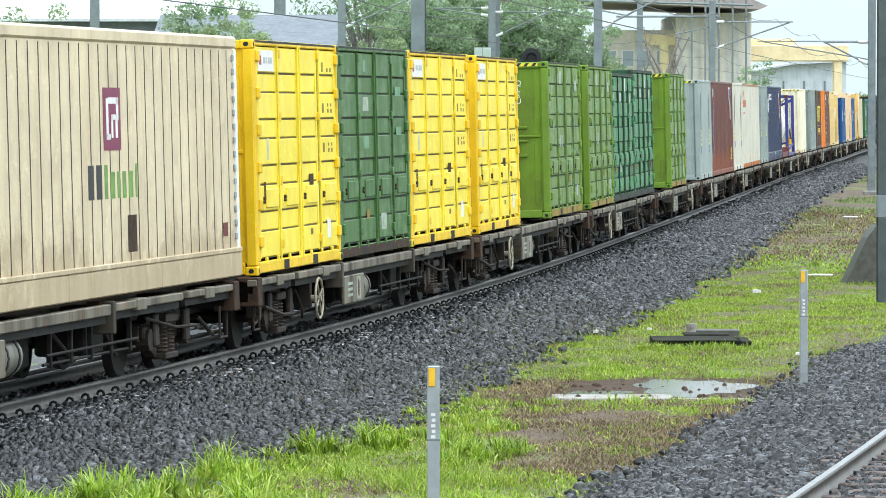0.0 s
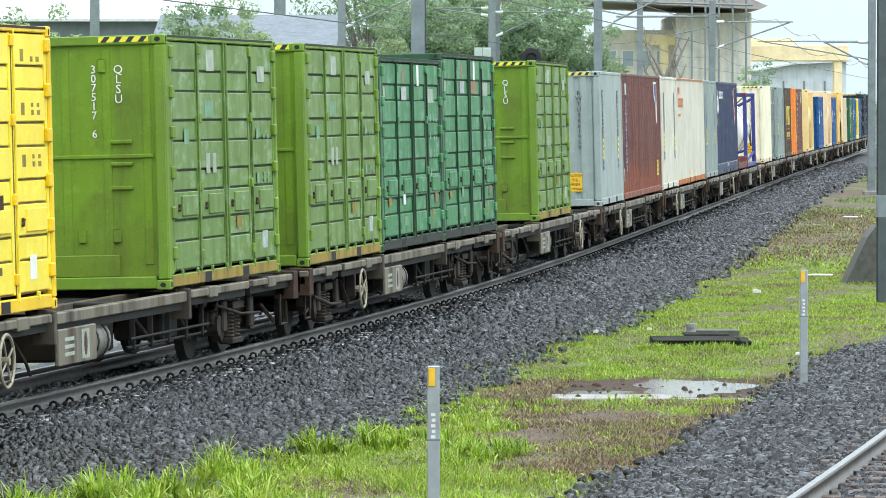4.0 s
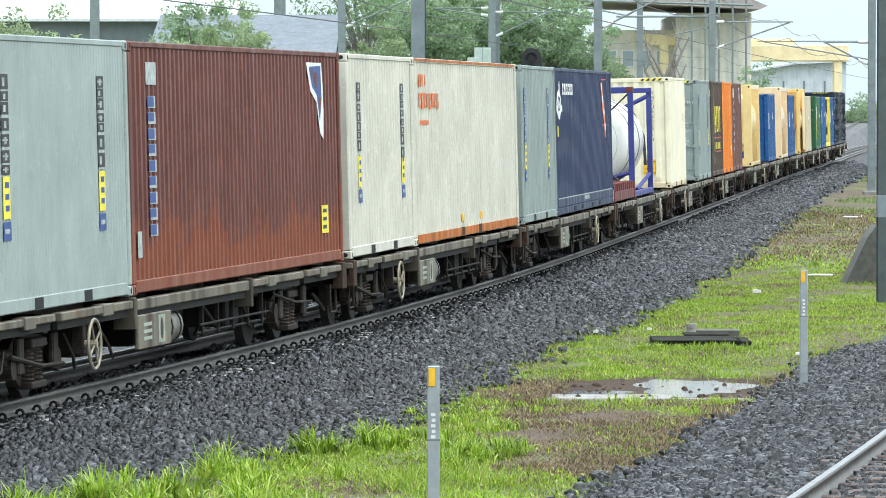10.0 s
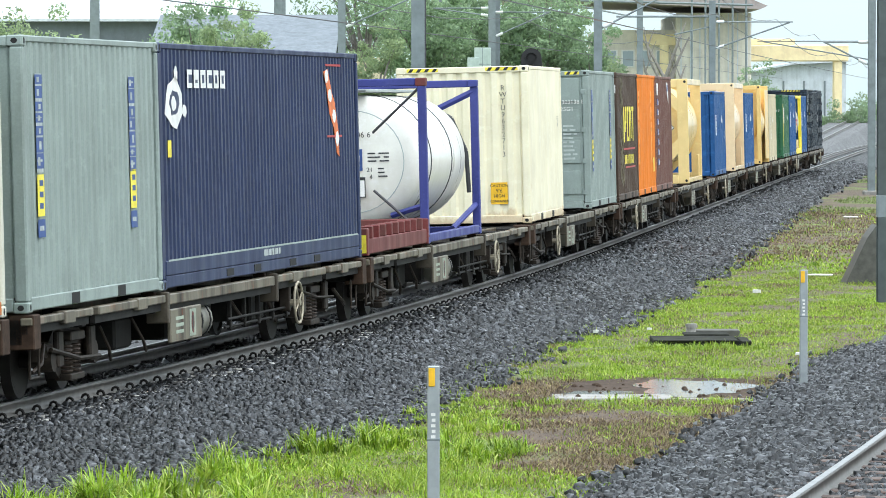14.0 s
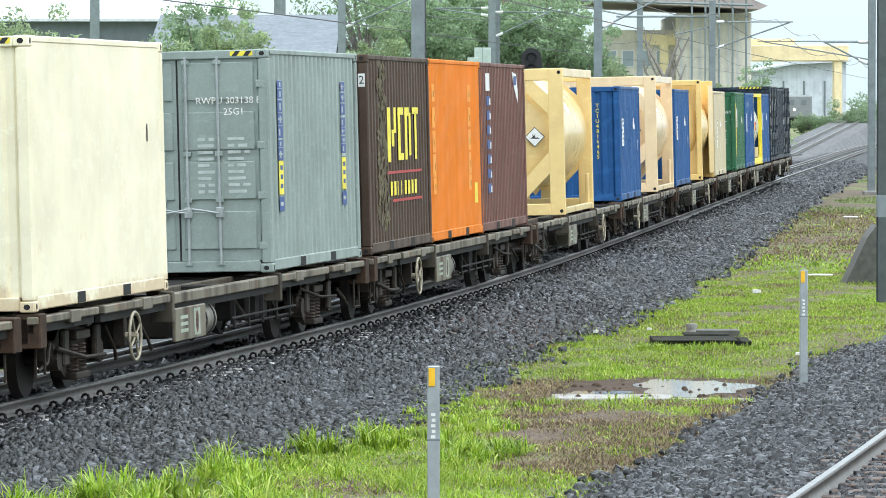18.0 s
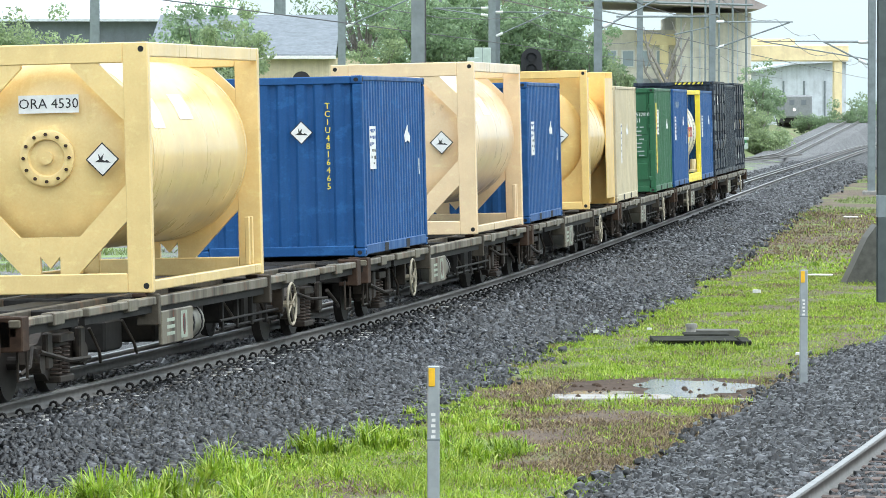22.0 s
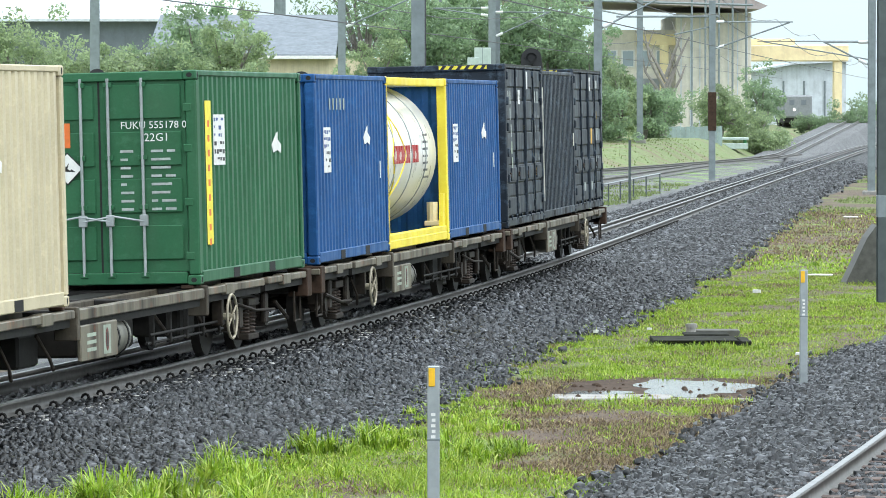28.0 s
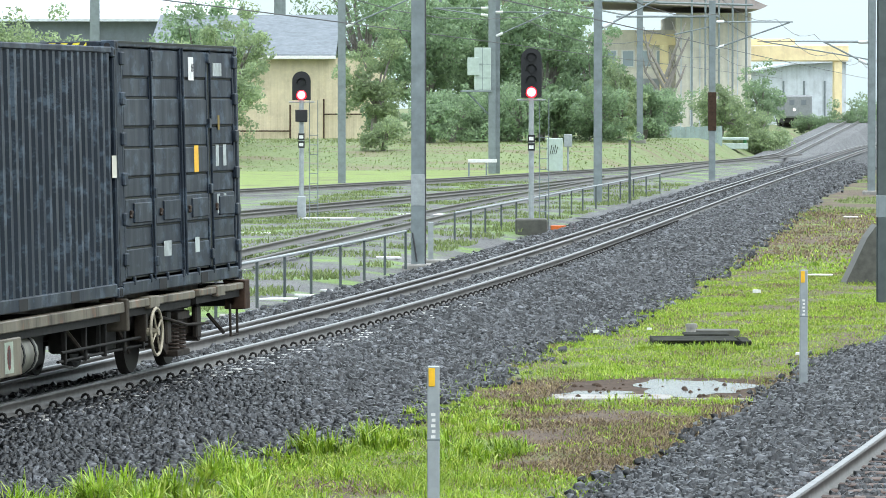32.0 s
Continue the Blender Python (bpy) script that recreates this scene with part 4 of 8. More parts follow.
def load_grey_flat(c):
    closed_box(c, M["grey"], 6.058, 2.896, 0.12, 0.006)
    hazard_strip(c, 2.896)
    letters("RWTU9661959", 0.135, M["black_ink"], c, on_end(0.77, 0.010, 1.845), stack=True, gap=0.86)
    caution_sign(c, 0.655, 0.53)
    ladder_decal(c, 2.896, (0.84, 4.80), 0.29, "black_ink")
    s = end_plate(c, "notice", M["blue_ink"], -0.78, -0.46, 2.13, 2.46)
    end_plate(s, "notice_band", M["yellow_ink"], -0.77, -0.47, 2.15, 2.24, 0.010)
    text_bars(s, M["white"], -0.74, -0.50, 2.43, 3, True, 0.03, 0.06, y=0.009)


def load_red40(c):
    closed_box(c, M["red"], 12.192, 2.896, 0.215, 0.036, "corr", pockets=False)
    plate(c, "white_mark", M["faded_white"], 0.86, 1.36, 2.40, 2.66)
    for k in range(9):
        z = 2.20 - k * 0.185
        g = plate(c, "brand_bar", M["faded_white"], 0.94, 1.30, z - 0.07, z + 0.07, W2 - 0.006)
        plate(g, "mark", M["blue_ink"], 0.92, 1.22, z - 0.055 + 0.02 * (k % 2), z + 0.065, W2 - 0.003)
    e = part("torn_emblem", Build().prism([(9.95, 2.74), (10.95, 2.74), (11.02, 2.45), (11.05, 2.1), (11.0, 1.70), (10.8, 1.78), (10.6, 2.2), (10.2, 2.35)], "x", W2 - 0.012, W2 - 0.006), M["white"], c, "torn blue and white emblem")
    part("emblem_patch", Build().prism([(10.12, 2.68), (10.88, 2.70), (10.92, 2.25), (10.78, 1.95), (10.62, 2.30), (10.30, 2.42)], "x", W2 - 0.0055, W2 - 0.003), M["blue_ink"], e)
    for y, z, r in ((10.55, 2.5, 0.12), (10.8, 2.2, 0.08), (10.3, 2.6, 0.06)):
        part("tear", Build().prism([(y + r * math.cos(t) * (1 + 0.3 * math.sin(3 * t)), z + r * math.sin(t)) for t in np.linspace(0, 6.283, 10)[:-1]], "x", W2 - 0.0028, W2 - 0.001), M["red"], e)
    y = plate(c, "yellow_label", M["yellow_ink"], 10.75, 11.2, 0.42, 0.80)
    for q in range(3):
        plate(y, "mark", M["black_ink"], 10.84, 11.08, 0.48 + q * 0.11, 0.53 + q * 0.11, W2 - 0.002)
    plate(c, "white_label", M["faded_white"], 0.3, 0.5, 0.42, 0.72)


def load_cream20(c):
    closed_box(c, M["cream"], 6.058, 2.896, 0.24, 0.03)
    ladder_decal(c, 2.896, (1.0, 4.98), 0.30, "black_ink")


def load_cream_orange40(c):
    closed_box(c, M["cream"], 12.192, 2.896, 0.27, 0.042, cast=M["cream"], pockets=False)
    part("painted_top_rail", Build().box(W2 - 0.004, W2 + 0.002, 0.19, 12.0, 2.845, 2.885), M["dull_orange"], c, "grimy orange painted rail")
    b = part("painted_bottom_rail", Build().bev(W2 - 0.004, W2 + 0.008, 0.19, 12.0, 0.03, 0.165, 0.005), M["dull_orange"], c, "grimy orange painted rail")
    for yc in (5.1, 7.1):
        part("fork_pocket", Build().box(W2 + 0.004, W2 + 0.009, yc - 0.17, yc + 0.17, 0.03, 0.17), M["rust"], b)
    for i, w in enumerate((0.2, 0.22, 0.08, 0.14)):
        plate(c, "brand_bar", M["orange_ink"], 0.66 + i * 0.20, 0.66 + i * 0.20 + w * 0.7, 2.44 + 0.03 * (i % 2), 2.64)
    for i, w in enumerate((0.2, 0.22, 0.2, 0.16, 0.18, 0.16, 0.2, 0.16)):
        g = plate(c, "brand_bar", M["orange_ink"], 0.66 + i * 0.27, 0.66 + i * 0.27 + w * 0.95, 2.13 - 0.03 * (i % 3 == 1), 2.35)
        plate(g, "mark", M["cream"], 0.72 + i * 0.27, 0.70 + i * 0.27 + w * 0.5, 2.16 + 0.06 * (i % 2), 2.24 + 0.06 * (i % 2), W2 - 0.002)
    text_bars(c, M["orange_ink"], 0.72, 1.7, 1.93, 1, False, 0.07)
    for y in (5.0, 7.2):
        plate(c, "amber_label", M["amber_ink"], y, y + 0.3, 0.26, 0.38)


def load_greygreen(c):
    closed_box(c, M["grey2"], 6.058, 2.896, 0.24, 0.022)
    ladder_decal(c, 2.896, (0.66, 4.74), 0.29)


def load_navy40(c):
    closed_box(c, M["navy"], 12.192, 2.896, 0.2, 0.036, pockets=False)
    def blot(y, z, ry, rz, seed, key, x, name="emblem_patch", hold=None):
        rng = random.Random(seed)
        return part(name, Build().prism([(y + ry * math.cos(t) * rng.uniform(0.75, 1.15), z + rz * math.sin(t) * rng.uniform(0.75, 1.15)) for t in np.linspace(0, 6.283, 15)[:-1]], "x", x - 0.003, x), M[key], hold or c)
    e = blot(0.80, 2.20, 0.50, 0.30, 4, "white", W2 - 0.007, "emblem")
    blot(0.80, 2.18, 0.26, 0.16, 5, "navy", W2 - 0.0035, hold=e)
    blot(0.76, 2.18, 0.13, 0.09, 6, "white", W2 - 0.001, hold=e)
    blot(0.92, 2.52, 0.10, 0.12, 7, "white", W2 - 0.007, hold=e)
    blot(1.34, 2.10, 0.12, 0.08, 8, "white", W2 - 0.007, hold=e)
    for i in range(6):
        y0 = 1.50 + i * 0.36
        g = plate(c, "brand_bar", M["white"], y0, y0 + 0.27, 2.37, 2.59)
        plate(g, "mark", M["navy"], y0 + 0.08, y0 + (0.27 if i in (0, 3) else 0.19), 2.43, 2.53 if i != 1 else 2.47, W2 - 0.002)
    r = part("red_emblem", Build().prism([(9.75, 2.62), (10.05, 2.66), (10.30, 2.35), (10.50, 2.20), (10.72, 1.80), (10.75, 1.45), (10.58, 1.50), (10.40, 1.85), (10.12, 2.05), (9.95, 2.40)], "x", W2 - 0.012, W2 - 0.006), M["orange_ink"], c, "torn red and white emblem")
    for y, z, k in ((9.95, 2.56, 1), (10.16, 2.30, 2), (10.42, 2.02, 3), (10.62, 1.70, 4)):
        blot(y, z, 0.12, 0.10, 20 + k, "white", W2 - 0.0025, hold=r)
    for z in (2.70, 1.72):
        plate(c, "faded_line", M["red_ink"], 9.9, 10.95, z, z + 0.03)
    plate(c, "ledge_line", M["grey"], 0.3, 11.9, 0.33, 0.352, W2 + 0.002)
    part("lower_rail", Build().bev(W2 - 0.05, W2 + 0.001, 0.19, 12.0, 0.165, 0.34, 0.01), M["navy"], c)
    for y in (3.6, 5.2, 7.4, 9.0):
        # pocket's dark inside painted as a black plate
        part("fork_pocket", Build().box(W2 - 0.01, W2 + 0.0025, y - 0.20, y + 0.20, 0.05, 0.14), M["gap"], c)
    text_bars(c, M["faded_white"], 5.6, 6.6, 0.31, 1, False, 0.08, x=W2 + 0.0035)
    plate(c, "yellow_label", M["yellow_ink"], 0.42, 0.60, 1.55, 1.75)


def load_skid(c):
    """A folded red flat rack."""
    for y in (0.0, 5.88):
        part("end_beam", Build().bev(-W2, W2, y, y + 0.178, 0.0, 0.40, 0.015), M["skid_red"], c)
    for x in (-W2 + 0.1, W2 - 0.1):
        part("side_beam", Build().bev(x - 0.08, x + 0.08, 0.178, 5.88, 0.02, 0.24, 0.012), M["skid_red"], c)
    for k in range(9):
        part("folded_stake", Build().bev(W2 - 0.22, W2 - 0.01, 0.5 + k * 0.6, 0.62 + k * 0.6, 0.24, 0.42, 0.01), M["skid_red"], c)
    part("deck", Build().box(-W2 + 0.18, W2 - 0.18, 0.18, 5.88, 0.16, 0.24), M["rust"], c)
    end_plate(c, "corner_label", M["yellow_ink"], 1.05, 1.2, 0.04, 0.3, -0.003)


def tank_body(c, mat, L, r, zc, y0, y1, dish=0.34):
    pts = [(y0 - dish, 0.02)]
    for k in range(1, 9):
        t = k / 8 * math.pi / 2
        pts.append((y0 - dish * math.cos(t), r * math.sin(t)))
    pts += [(y0 + (y1 - y0) * k / 6, r) for k in range(1, 6)]
    for k in range(8):
        t = math.pi / 2 - k / 8 * math.pi / 2
        pts.append((y1 + dish * math.cos(t), r * math.sin(t)))
    pts.append((y1 + dish, 0.02))
    b = Build().turn(pts, 40)
    b.shift(Matrix.Translation((0, 0, zc)))
    return part("tank", b, mat, c, smooth=True)


def bands(tank, mat, r, zc, ys):
    for y in ys:
        part("band", Build().turn([(y - 0.02, r), (y - 0.02, r + 0.012), (y + 0.02, r + 0.012), (y + 0.02, r)], 40).shift(Matrix.Translation((0, 0, zc))), mat, tank)


def beam_frame(c, mat, L, H, size=0.15, rails=("top", "bottom")):
    """Open tank frame of square tube, with castings and braces."""
    for y0 in (0.0, L - size):
        for x in (-1, 1):
            a, b = sorted((x * W2, x * (W2 - size)))
            part("corner_post", Build().bev(a, b, y0, y0 + size, 0.118, H - 0.118, 0.012), mat, c)
            for z in (0.0, H - 0.118):
                e, f = sorted((x * (W2 + 0.003), x * (W2 - 0.162)))
                part("corner_casting", Build().bev(e, f, y0 if y0 == 0 else L - 0.178, 0.178 if y0 == 0 else L, z, z + 0.118, 0.012), mat, c)
        for z in (0.0, H - 0.13):
            part("cross_beam", Build().bev(-W2 + 0.162, W2 - 0.162, y0 + 0.01, y0 + size - 0.01, z + 0.01, z + 0.13, 0.012), mat, c)
    for x in (-1, 1):
        a, b = sorted((x * (W2 - 0.01), x * (W2 - 0.11)))
        if "bottom" in rails:
            part("bottom_rail", Build().bev(a, b, 0.178, L - 0.178, 0.02, 0.15, 0.012), mat, c)
        if "top" in rails:
            part("top_rail", Build().bev(a, b, 0.178, L - 0.178, H - 0.13, H - 0.01, 0.012), mat, c)


def load_white_tank(c):
    L, H, r, zc = 6.058, 2.591, 1.05, 1.30
    beam_frame(c, M["frame_blue"], L, H, 0.13, ("bottom",))
    t = tank_body(c, M["tank_white"], L, r, zc, 0.55, L - 0.6, 0.30)
    bands(t, M["wire"], r, zc, (1.6, 3.9))
    for x in (-1, 1):
        part("brace", Build().rod((x * 1.12, 0.08, 2.45), (x * 0.35, 0.12, 1.75), 0.022, 6).rod((x * 1.12, 0.08, 0.16), (x * 0.35, 0.12, 0.85), 0.022, 6), M["wire"], c)
        part("corner_brace", Build().rod((x * 1.15, 0.08, 0.6), (x * 0.6, 0.3, 0.45), 0.05, 6).rod((x * 1.15, L - 0.08, 2.4), (x * 0.5, L - 0.08, 2.1), 0.06, 6)
             .rod((x * 1.15, L - 0.08, 0.5), (x * 0.9, L - 1.2, 0.12), 0.05, 6), M["frame_blue"], c)
    part("walkway", Build().bev(-0.25, 0.25, 0.2, L - 0.2, 2.40, 2.44, 0.008), M["steel"], c)
    part("hose", Build().rod((0.3, L - 0.5, 2.3), (0.8, L - 0.35, 1.95), 0.035, 6).rod((0.8, L - 0.35, 1.95), (1.02, L - 0.25, 1.4), 0.035, 6).rod((1.02, L - 0.25, 1.4), (1.05, L - 0.2, 0.7), 0.04, 6), M["wire"], c)
    part("red_corner", Build().bev(W2 - 0.16, W2 + 0.006, -0.004, 0.17, H - 0.13, H + 0.003, 0.012), M["skid_red"], c)
    letters("821006 6", 0.13, M["black_ink"], c, on_end(0.06, 0.215, 1.72))
    part("dome_ring", Build().ring((0, 0.36, zc), (0, 1, 0), 0.80, 0.008, 40, 5), M["faded_grey"], t)
    e = end_plate(c, "blue_notice", M["blue_ink"], -0.24, 0.16, 1.16, 1.50, 0.235)
    text_bars(e, M["white"], -0.18, 0.12, 1.40, 1, True, 0.09, 0.09, y=0.232)
    text_bars(e, M["cabinet"], -0.18, 0.12, 1.26, 1, True, 0.03, 0.06, y=0.232)
    n = end_plate(c, "white_notice", M["black_ink"], -0.24, 0.20, 0.74, 1.06, 0.235)
    end_plate(n, "notice_face", M["white"], -0.225, 0.185, 0.755, 1.01, 0.233)
    text_bars(c, M["wire"], 0.24, 0.58, 1.44, 3, True, 0.022, 0.06, y=0.255)
    letters("21", 0.10, M["black_ink"], c, on_end(0.27, 0.25, 1.17))
    letters("4", 0.10, M["black_ink"], c, on_end(0.29, 0.25, 1.06))
    text_bars(c, M["wire"], 0.40, 0.55, 1.20, 3, True, 0.022, 0.06, y=0.255)


def load_plate_tank(c, mat, code):
    """Tank in a frame of broad cut-out plates."""
    L, H, r, zc = 6.058, 2.896, 1.14, 1.60
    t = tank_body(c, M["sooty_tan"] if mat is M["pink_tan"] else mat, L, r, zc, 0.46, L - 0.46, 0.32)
    for y in (0.55, L - 0.55):
        part("seam", Build().turn([(y - 0.03, r - 0.01), (y - 0.03, r + 0.006), (y + 0.03, r + 0.006), (y + 0.03, r - 0.01)], 40).shift(Matrix.Translation((0, 0, zc))), mat, t)
    for y in (0.0, L - 0.12):
        for x in (-1, 1):
            lo, hi = sorted((x * W2, x * 0.92))
            p = part("corner_post", Build().bev(lo, hi, y, y + 0.12, 0.0, H, 0.012), mat, c)
            if y == 0.0:
                for z in (0.08, H - 0.08):
                    # black disc for the shade inside the hole
                    part("casting_hole", Build().rod((x * 1.14, -0.003, z), (x * 1.14, 0.002, z), 0.036, 10), M["gap"], p)
            # sloping plates that leave an eight-sided opening
            part("upper_gusset", Build().prism([(x * 0.30, 2.66), (x * 0.30, 2.62), (x * 0.93, 1.98), (x * 0.93, 2.36), (x * 0.62, 2.66)], "y", y + 0.01, y + 0.09), mat, c)
            part("lower_gusset", Build().prism([(x * 0.93, 1.26), (x * 0.36, 0.66), (x * 0.12, 0.66), (x * 0.12, 0.23), (x * 0.34, 0.23), (x * 0.93, 0.84)], "y", y + 0.01, y + 0.09), mat, c)
        part("keel_plate", Build().prism([(-0.121, 0.66), (0.121, 0.66), (0.121, 0.44), (0.0, 0.30), (-0.121, 0.44)], "y", y + 0.011, y + 0.088), mat, c)
        part("top_plate", Build().bev(-0.92, 0.92, y, y + 0.12, 2.66, H, 0.012), mat, c)
        part("bottom_plate", Build().bev(-0.92, 0.92, y, y + 0.12, 0.0, 0.23, 0.012), mat, c)
    for x in (-1, 1):
        lo, hi = sorted((x * (W2 - 0.004), x * (W2 - 0.10)))
        part("top_rail", Build().bev(lo, hi, 0.12, L - 0.12, H - 0.17, H - 0.004, 0.012), mat, c)
        part("bottom_rail", Build().bev(lo, hi, 0.12, L - 0.12, 0.02, 0.14, 0.012), mat, c)
    for y in (L - 0.55, L - 0.35):
        part("ladder_stile", Build().bev(W2 - 0.12, W2 - 0.06, y, y + 0.05, 0.14, 0.75, 0.01), mat, c)
    m = part("manway", Build().turn([(0.20, 0.33), (0.105, 0.33), (0.095, 0.31), (0.105, 0.22), (0.16, 0.20), (0.20, 0.05)], 28).shift(Matrix.Translation((-0.04, 0, zc - 0.02))), mat, c, smooth=True)
    for k in range(12):
        a = k * math.pi / 6
        px, pz = -0.04 + 0.275 * math.cos(a), zc - 0.02 + 0.275 * math.sin(a)
        part("bolt", Build().rod((px, 0.08, pz), (px, 0.11, pz), 0.022, 6), M["rust"], m)
    part("valve", Build().rod((-0.04, 0.09, zc - 0.02), (-0.04, 0.2, zc - 0.02), 0.075, 14), mat, m)
    if mat is M["tan"]:
        end_plate(c, "name_plate", M["white"], -0.36, 0.36, 2.10, 2.31, 0.115)
    letters(code, 0.165, M["black_ink"], c, on_end(0.0, 0.112, 2.205))
    diamond(c, on_end(0.63, 0.10, zc - 0.05), 0.20)
    n = 0
    for y0, y1, z0, z1 in ((0.75, 1.3, 1.9, 2.25), (2.2, 2.9, 2.0, 2.3)):
        q = Build().prism([(math.sqrt((r + 0.006) ** 2 - (z - zc) ** 2), z) for z in (z0, (z0 + z1) / 2, z1)] + [(math.sqrt((r + 0.002) ** 2 - (z - zc) ** 2), z) for z in (z1, (z0 + z1) / 2, z0)], "y", y0, y1)
        part("faded_label", q, M["white"], t)


def load_cradle_tank(c, mat):
    """Tank whose ends are solid plates round the shell."""
    L, H, r, zc = 6.058, 2.896, 1.13, 1.50
    tank_body(c, mat, L, r, zc, 0.36, L - 0.36, 0.30)
    for y, s in ((0.0, 1), (L - 0.14, -1)):
        for x in (-1, 1):
            lo, hi = sorted((x * W2, x * (W2 - 0.15)))
            p = part("corner_post", Build().bev(lo, hi, y, y + 0.14, 0.0, H, 0.012), mat, c)
            if s > 0:
                for z in (0.07, H - 0.07):
                    # hole's shaded inside painted as a black disc
                    part("casting_hole", Build().rod((x * 1.14, -0.003, z), (x * 1.14, 0.002, z), 0.036, 10), M["gap"], p)
            ya, yb = (y + 0.14, 1.15) if s > 0 else (y, L - 1.15)
            part("flare_plate", Build().prism([(x * 1.215, ya), (x * 1.15, yb), (x * 1.13, yb), (x * 1.16, ya)], "z", 0.14, H - 0.14), mat, c)
        part("top_plate", Build().bev(-W2 + 0.15, W2 - 0.15, y, y + 0.14, H - 0.16, H, 0.012), mat, c)
        part("bottom_plate", Build().bev(-W2 + 0.15, W2 - 0.15, y, y + 0.14, 0.0, 0.16, 0.012), mat, c)
        y2 = 0.30 if s > 0 else L - 0.36
        part("end_plate", Build().box(-W2 + 0.06, W2 - 0.06, y2, y2 + 0.06, 0.1, H - 0.1), mat, c)
    end_plate(c, "name_plate", M["white"], -0.40, 0.20, 2.02, 2.26, 0.105)
    letters("437", 0.2, M["blue_ink"], c, on_end(-0.08, 0.102, 2.14))
    m = part("manway", Build().turn([(0.20, 0.33), (0.075, 0.33), (0.065, 0.31), (0.075, 0.22), (0.13, 0.20), (0.17, 0.05)], 28).shift(Matrix.Translation((-0.04, 0, zc))), mat, c, smooth=True)
    for k in range(12):
        a = k * math.pi / 6
        px, pz = -0.04 + 0.275 * math.cos(a), zc + 0.275 * math.sin(a)
        part("bolt", Build().rod((px, 0.05, pz), (px, 0.08, pz), 0.022, 6), M["rust"], m)
    diamond(c, on_end(0.62, 0.085, zc + 0.05), 0.20)


def load_crm2(c):
    closed_box(c, M["cream2"], 6.058, 2.896, 0.25, 0.03, "corr", "smooth")
    hazard_strip(c, 2.896)
    letters("RWTU9632713", 0.135, M["black_ink"], c, on_end(0.745, 0.010, 1.88), stack=True, gap=0.90)
    caution_sign(c, 0.64, 0.56)
    plate(c, "dent_mark", M["black_ink"], 5.2, 5.24, 1.75, 1.95)


def load_rwpu(c):
    closed_box(c, M["grey2"], 6.058, 2.896, 0.27, 0.034, "doors")
    hazard_strip(c, 2.896, ((0.72, 1.02), (-1.0, -0.7)))
    letters("RWPU 303138 8", 0.125, M["white"], c, on_end(0.68, 0.018, 2.235))
    letters("25G1", 0.125, M["white"], c, on_end(0.75, 0.018, 2.09))
    text_bars(c, M["faded_grey"], 0.66, 0.95, 1.76, 9, True, 0.04, 0.085, y=0.018)
    text_bars(c, M["faded_grey"], 0.26, 0.48, 1.76, 9, True, 0.04, 0.085, y=0.018)
    ladder_decal(c, 2.896, (0.72, 4.96), 0.30)


def load_kent(c):
    closed_box(c, M["kent"], 6.058, 2.896, 0.27, 0.034, end_mat=M["kent"])
    # faded vine pattern and lettering shapes in yellow
    rng = random.Random(5)
    for k in range(120):
        z = 0.30 + k * 0.020
        y = 1.30 + 0.42 * rng.uniform(-1, 1) * (1.0 if k < 60 else 0.55) + 0.14 * math.sin(k * 0.35)
        part("leaf_pattern", Build().prism([(y, z), (y + 0.18 * rng.choice((-1, 1)), z + 0.08), (y + 0.03, z + 0.17), (y - 0.06, z + 0.07)], "x", W2 - 0.012, W2 - 0.008), M["vine"], c)
    for y0, w, z0, z1 in ((1.80, 0.30, 1.32, 2.13), (2.42, 0.22, 1.75, 2.13), (2.2, 0.24, 1.55, 1.80), (2.82, 0.24, 1.34, 2.13), (3.06, 0.3, 2.02, 2.13), (3.06, 0.3, 1.34, 1.44),
                          (3.5, 0.22, 1.34, 2.13), (3.72, 0.22, 2.0, 2.13), (3.9, 0.2, 1.40, 2.05), (4.25, 0.62, 2.03, 2.13), (4.48, 0.2, 1.34, 2.05)):
        plate(c, "brand_bar", M["yellow_ink"], y0, y0 + w, z0, z1, W2 - 0.006)
    for z, y0 in ((1.145, 1.7), (0.725, 2.2)):
        plate(c, "red_line", M["red_ink"], y0, 5.12, z, z + 0.04, W2 - 0.006)
    for i in range(8):
        plate(c, "brand_bar", M["yellow_ink"], 2.0 + i * 0.34, 2.0 + i * 0.34 + (0.2 if i not in (2, 3) else 0.06), 0.82, 1.03, W2 - 0.006)
    s = end_plate(c, "number_plate_two", M["white"], 1.085, 1.185, 2.43, 2.62, 0.0015)
    letters("2", 0.17, M["black_ink"], s, on_end(1.135, -0.0015, 2.525))


def load_orange(c):
    closed_box(c, M["orange"], 6.058, 2.896, 0.12, 0.006)
    for y in (0.36, 4.42):
        for k, h in enumerate((0.28, 0.32, 0.34, 0.36, 0.26)):
            plate(c, "pale_block", M["pale_orange"], y, y + 0.32, 2.5 - k * 0.37 - h, 2.5 - k * 0.37, W2 - 0.008)
            plate(c, "mark", M["ochre"], y + 0.20, y + 0.26, 2.46 - k * 0.37 - h * 0.6, 2.5 - k * 0.37 - h * 0.4, W2 - 0.006)
    plate(c, "yellow_label", M["yellow_ink"], 5.1, 5.42, 0.53, 0.87, W2 - 0.008)


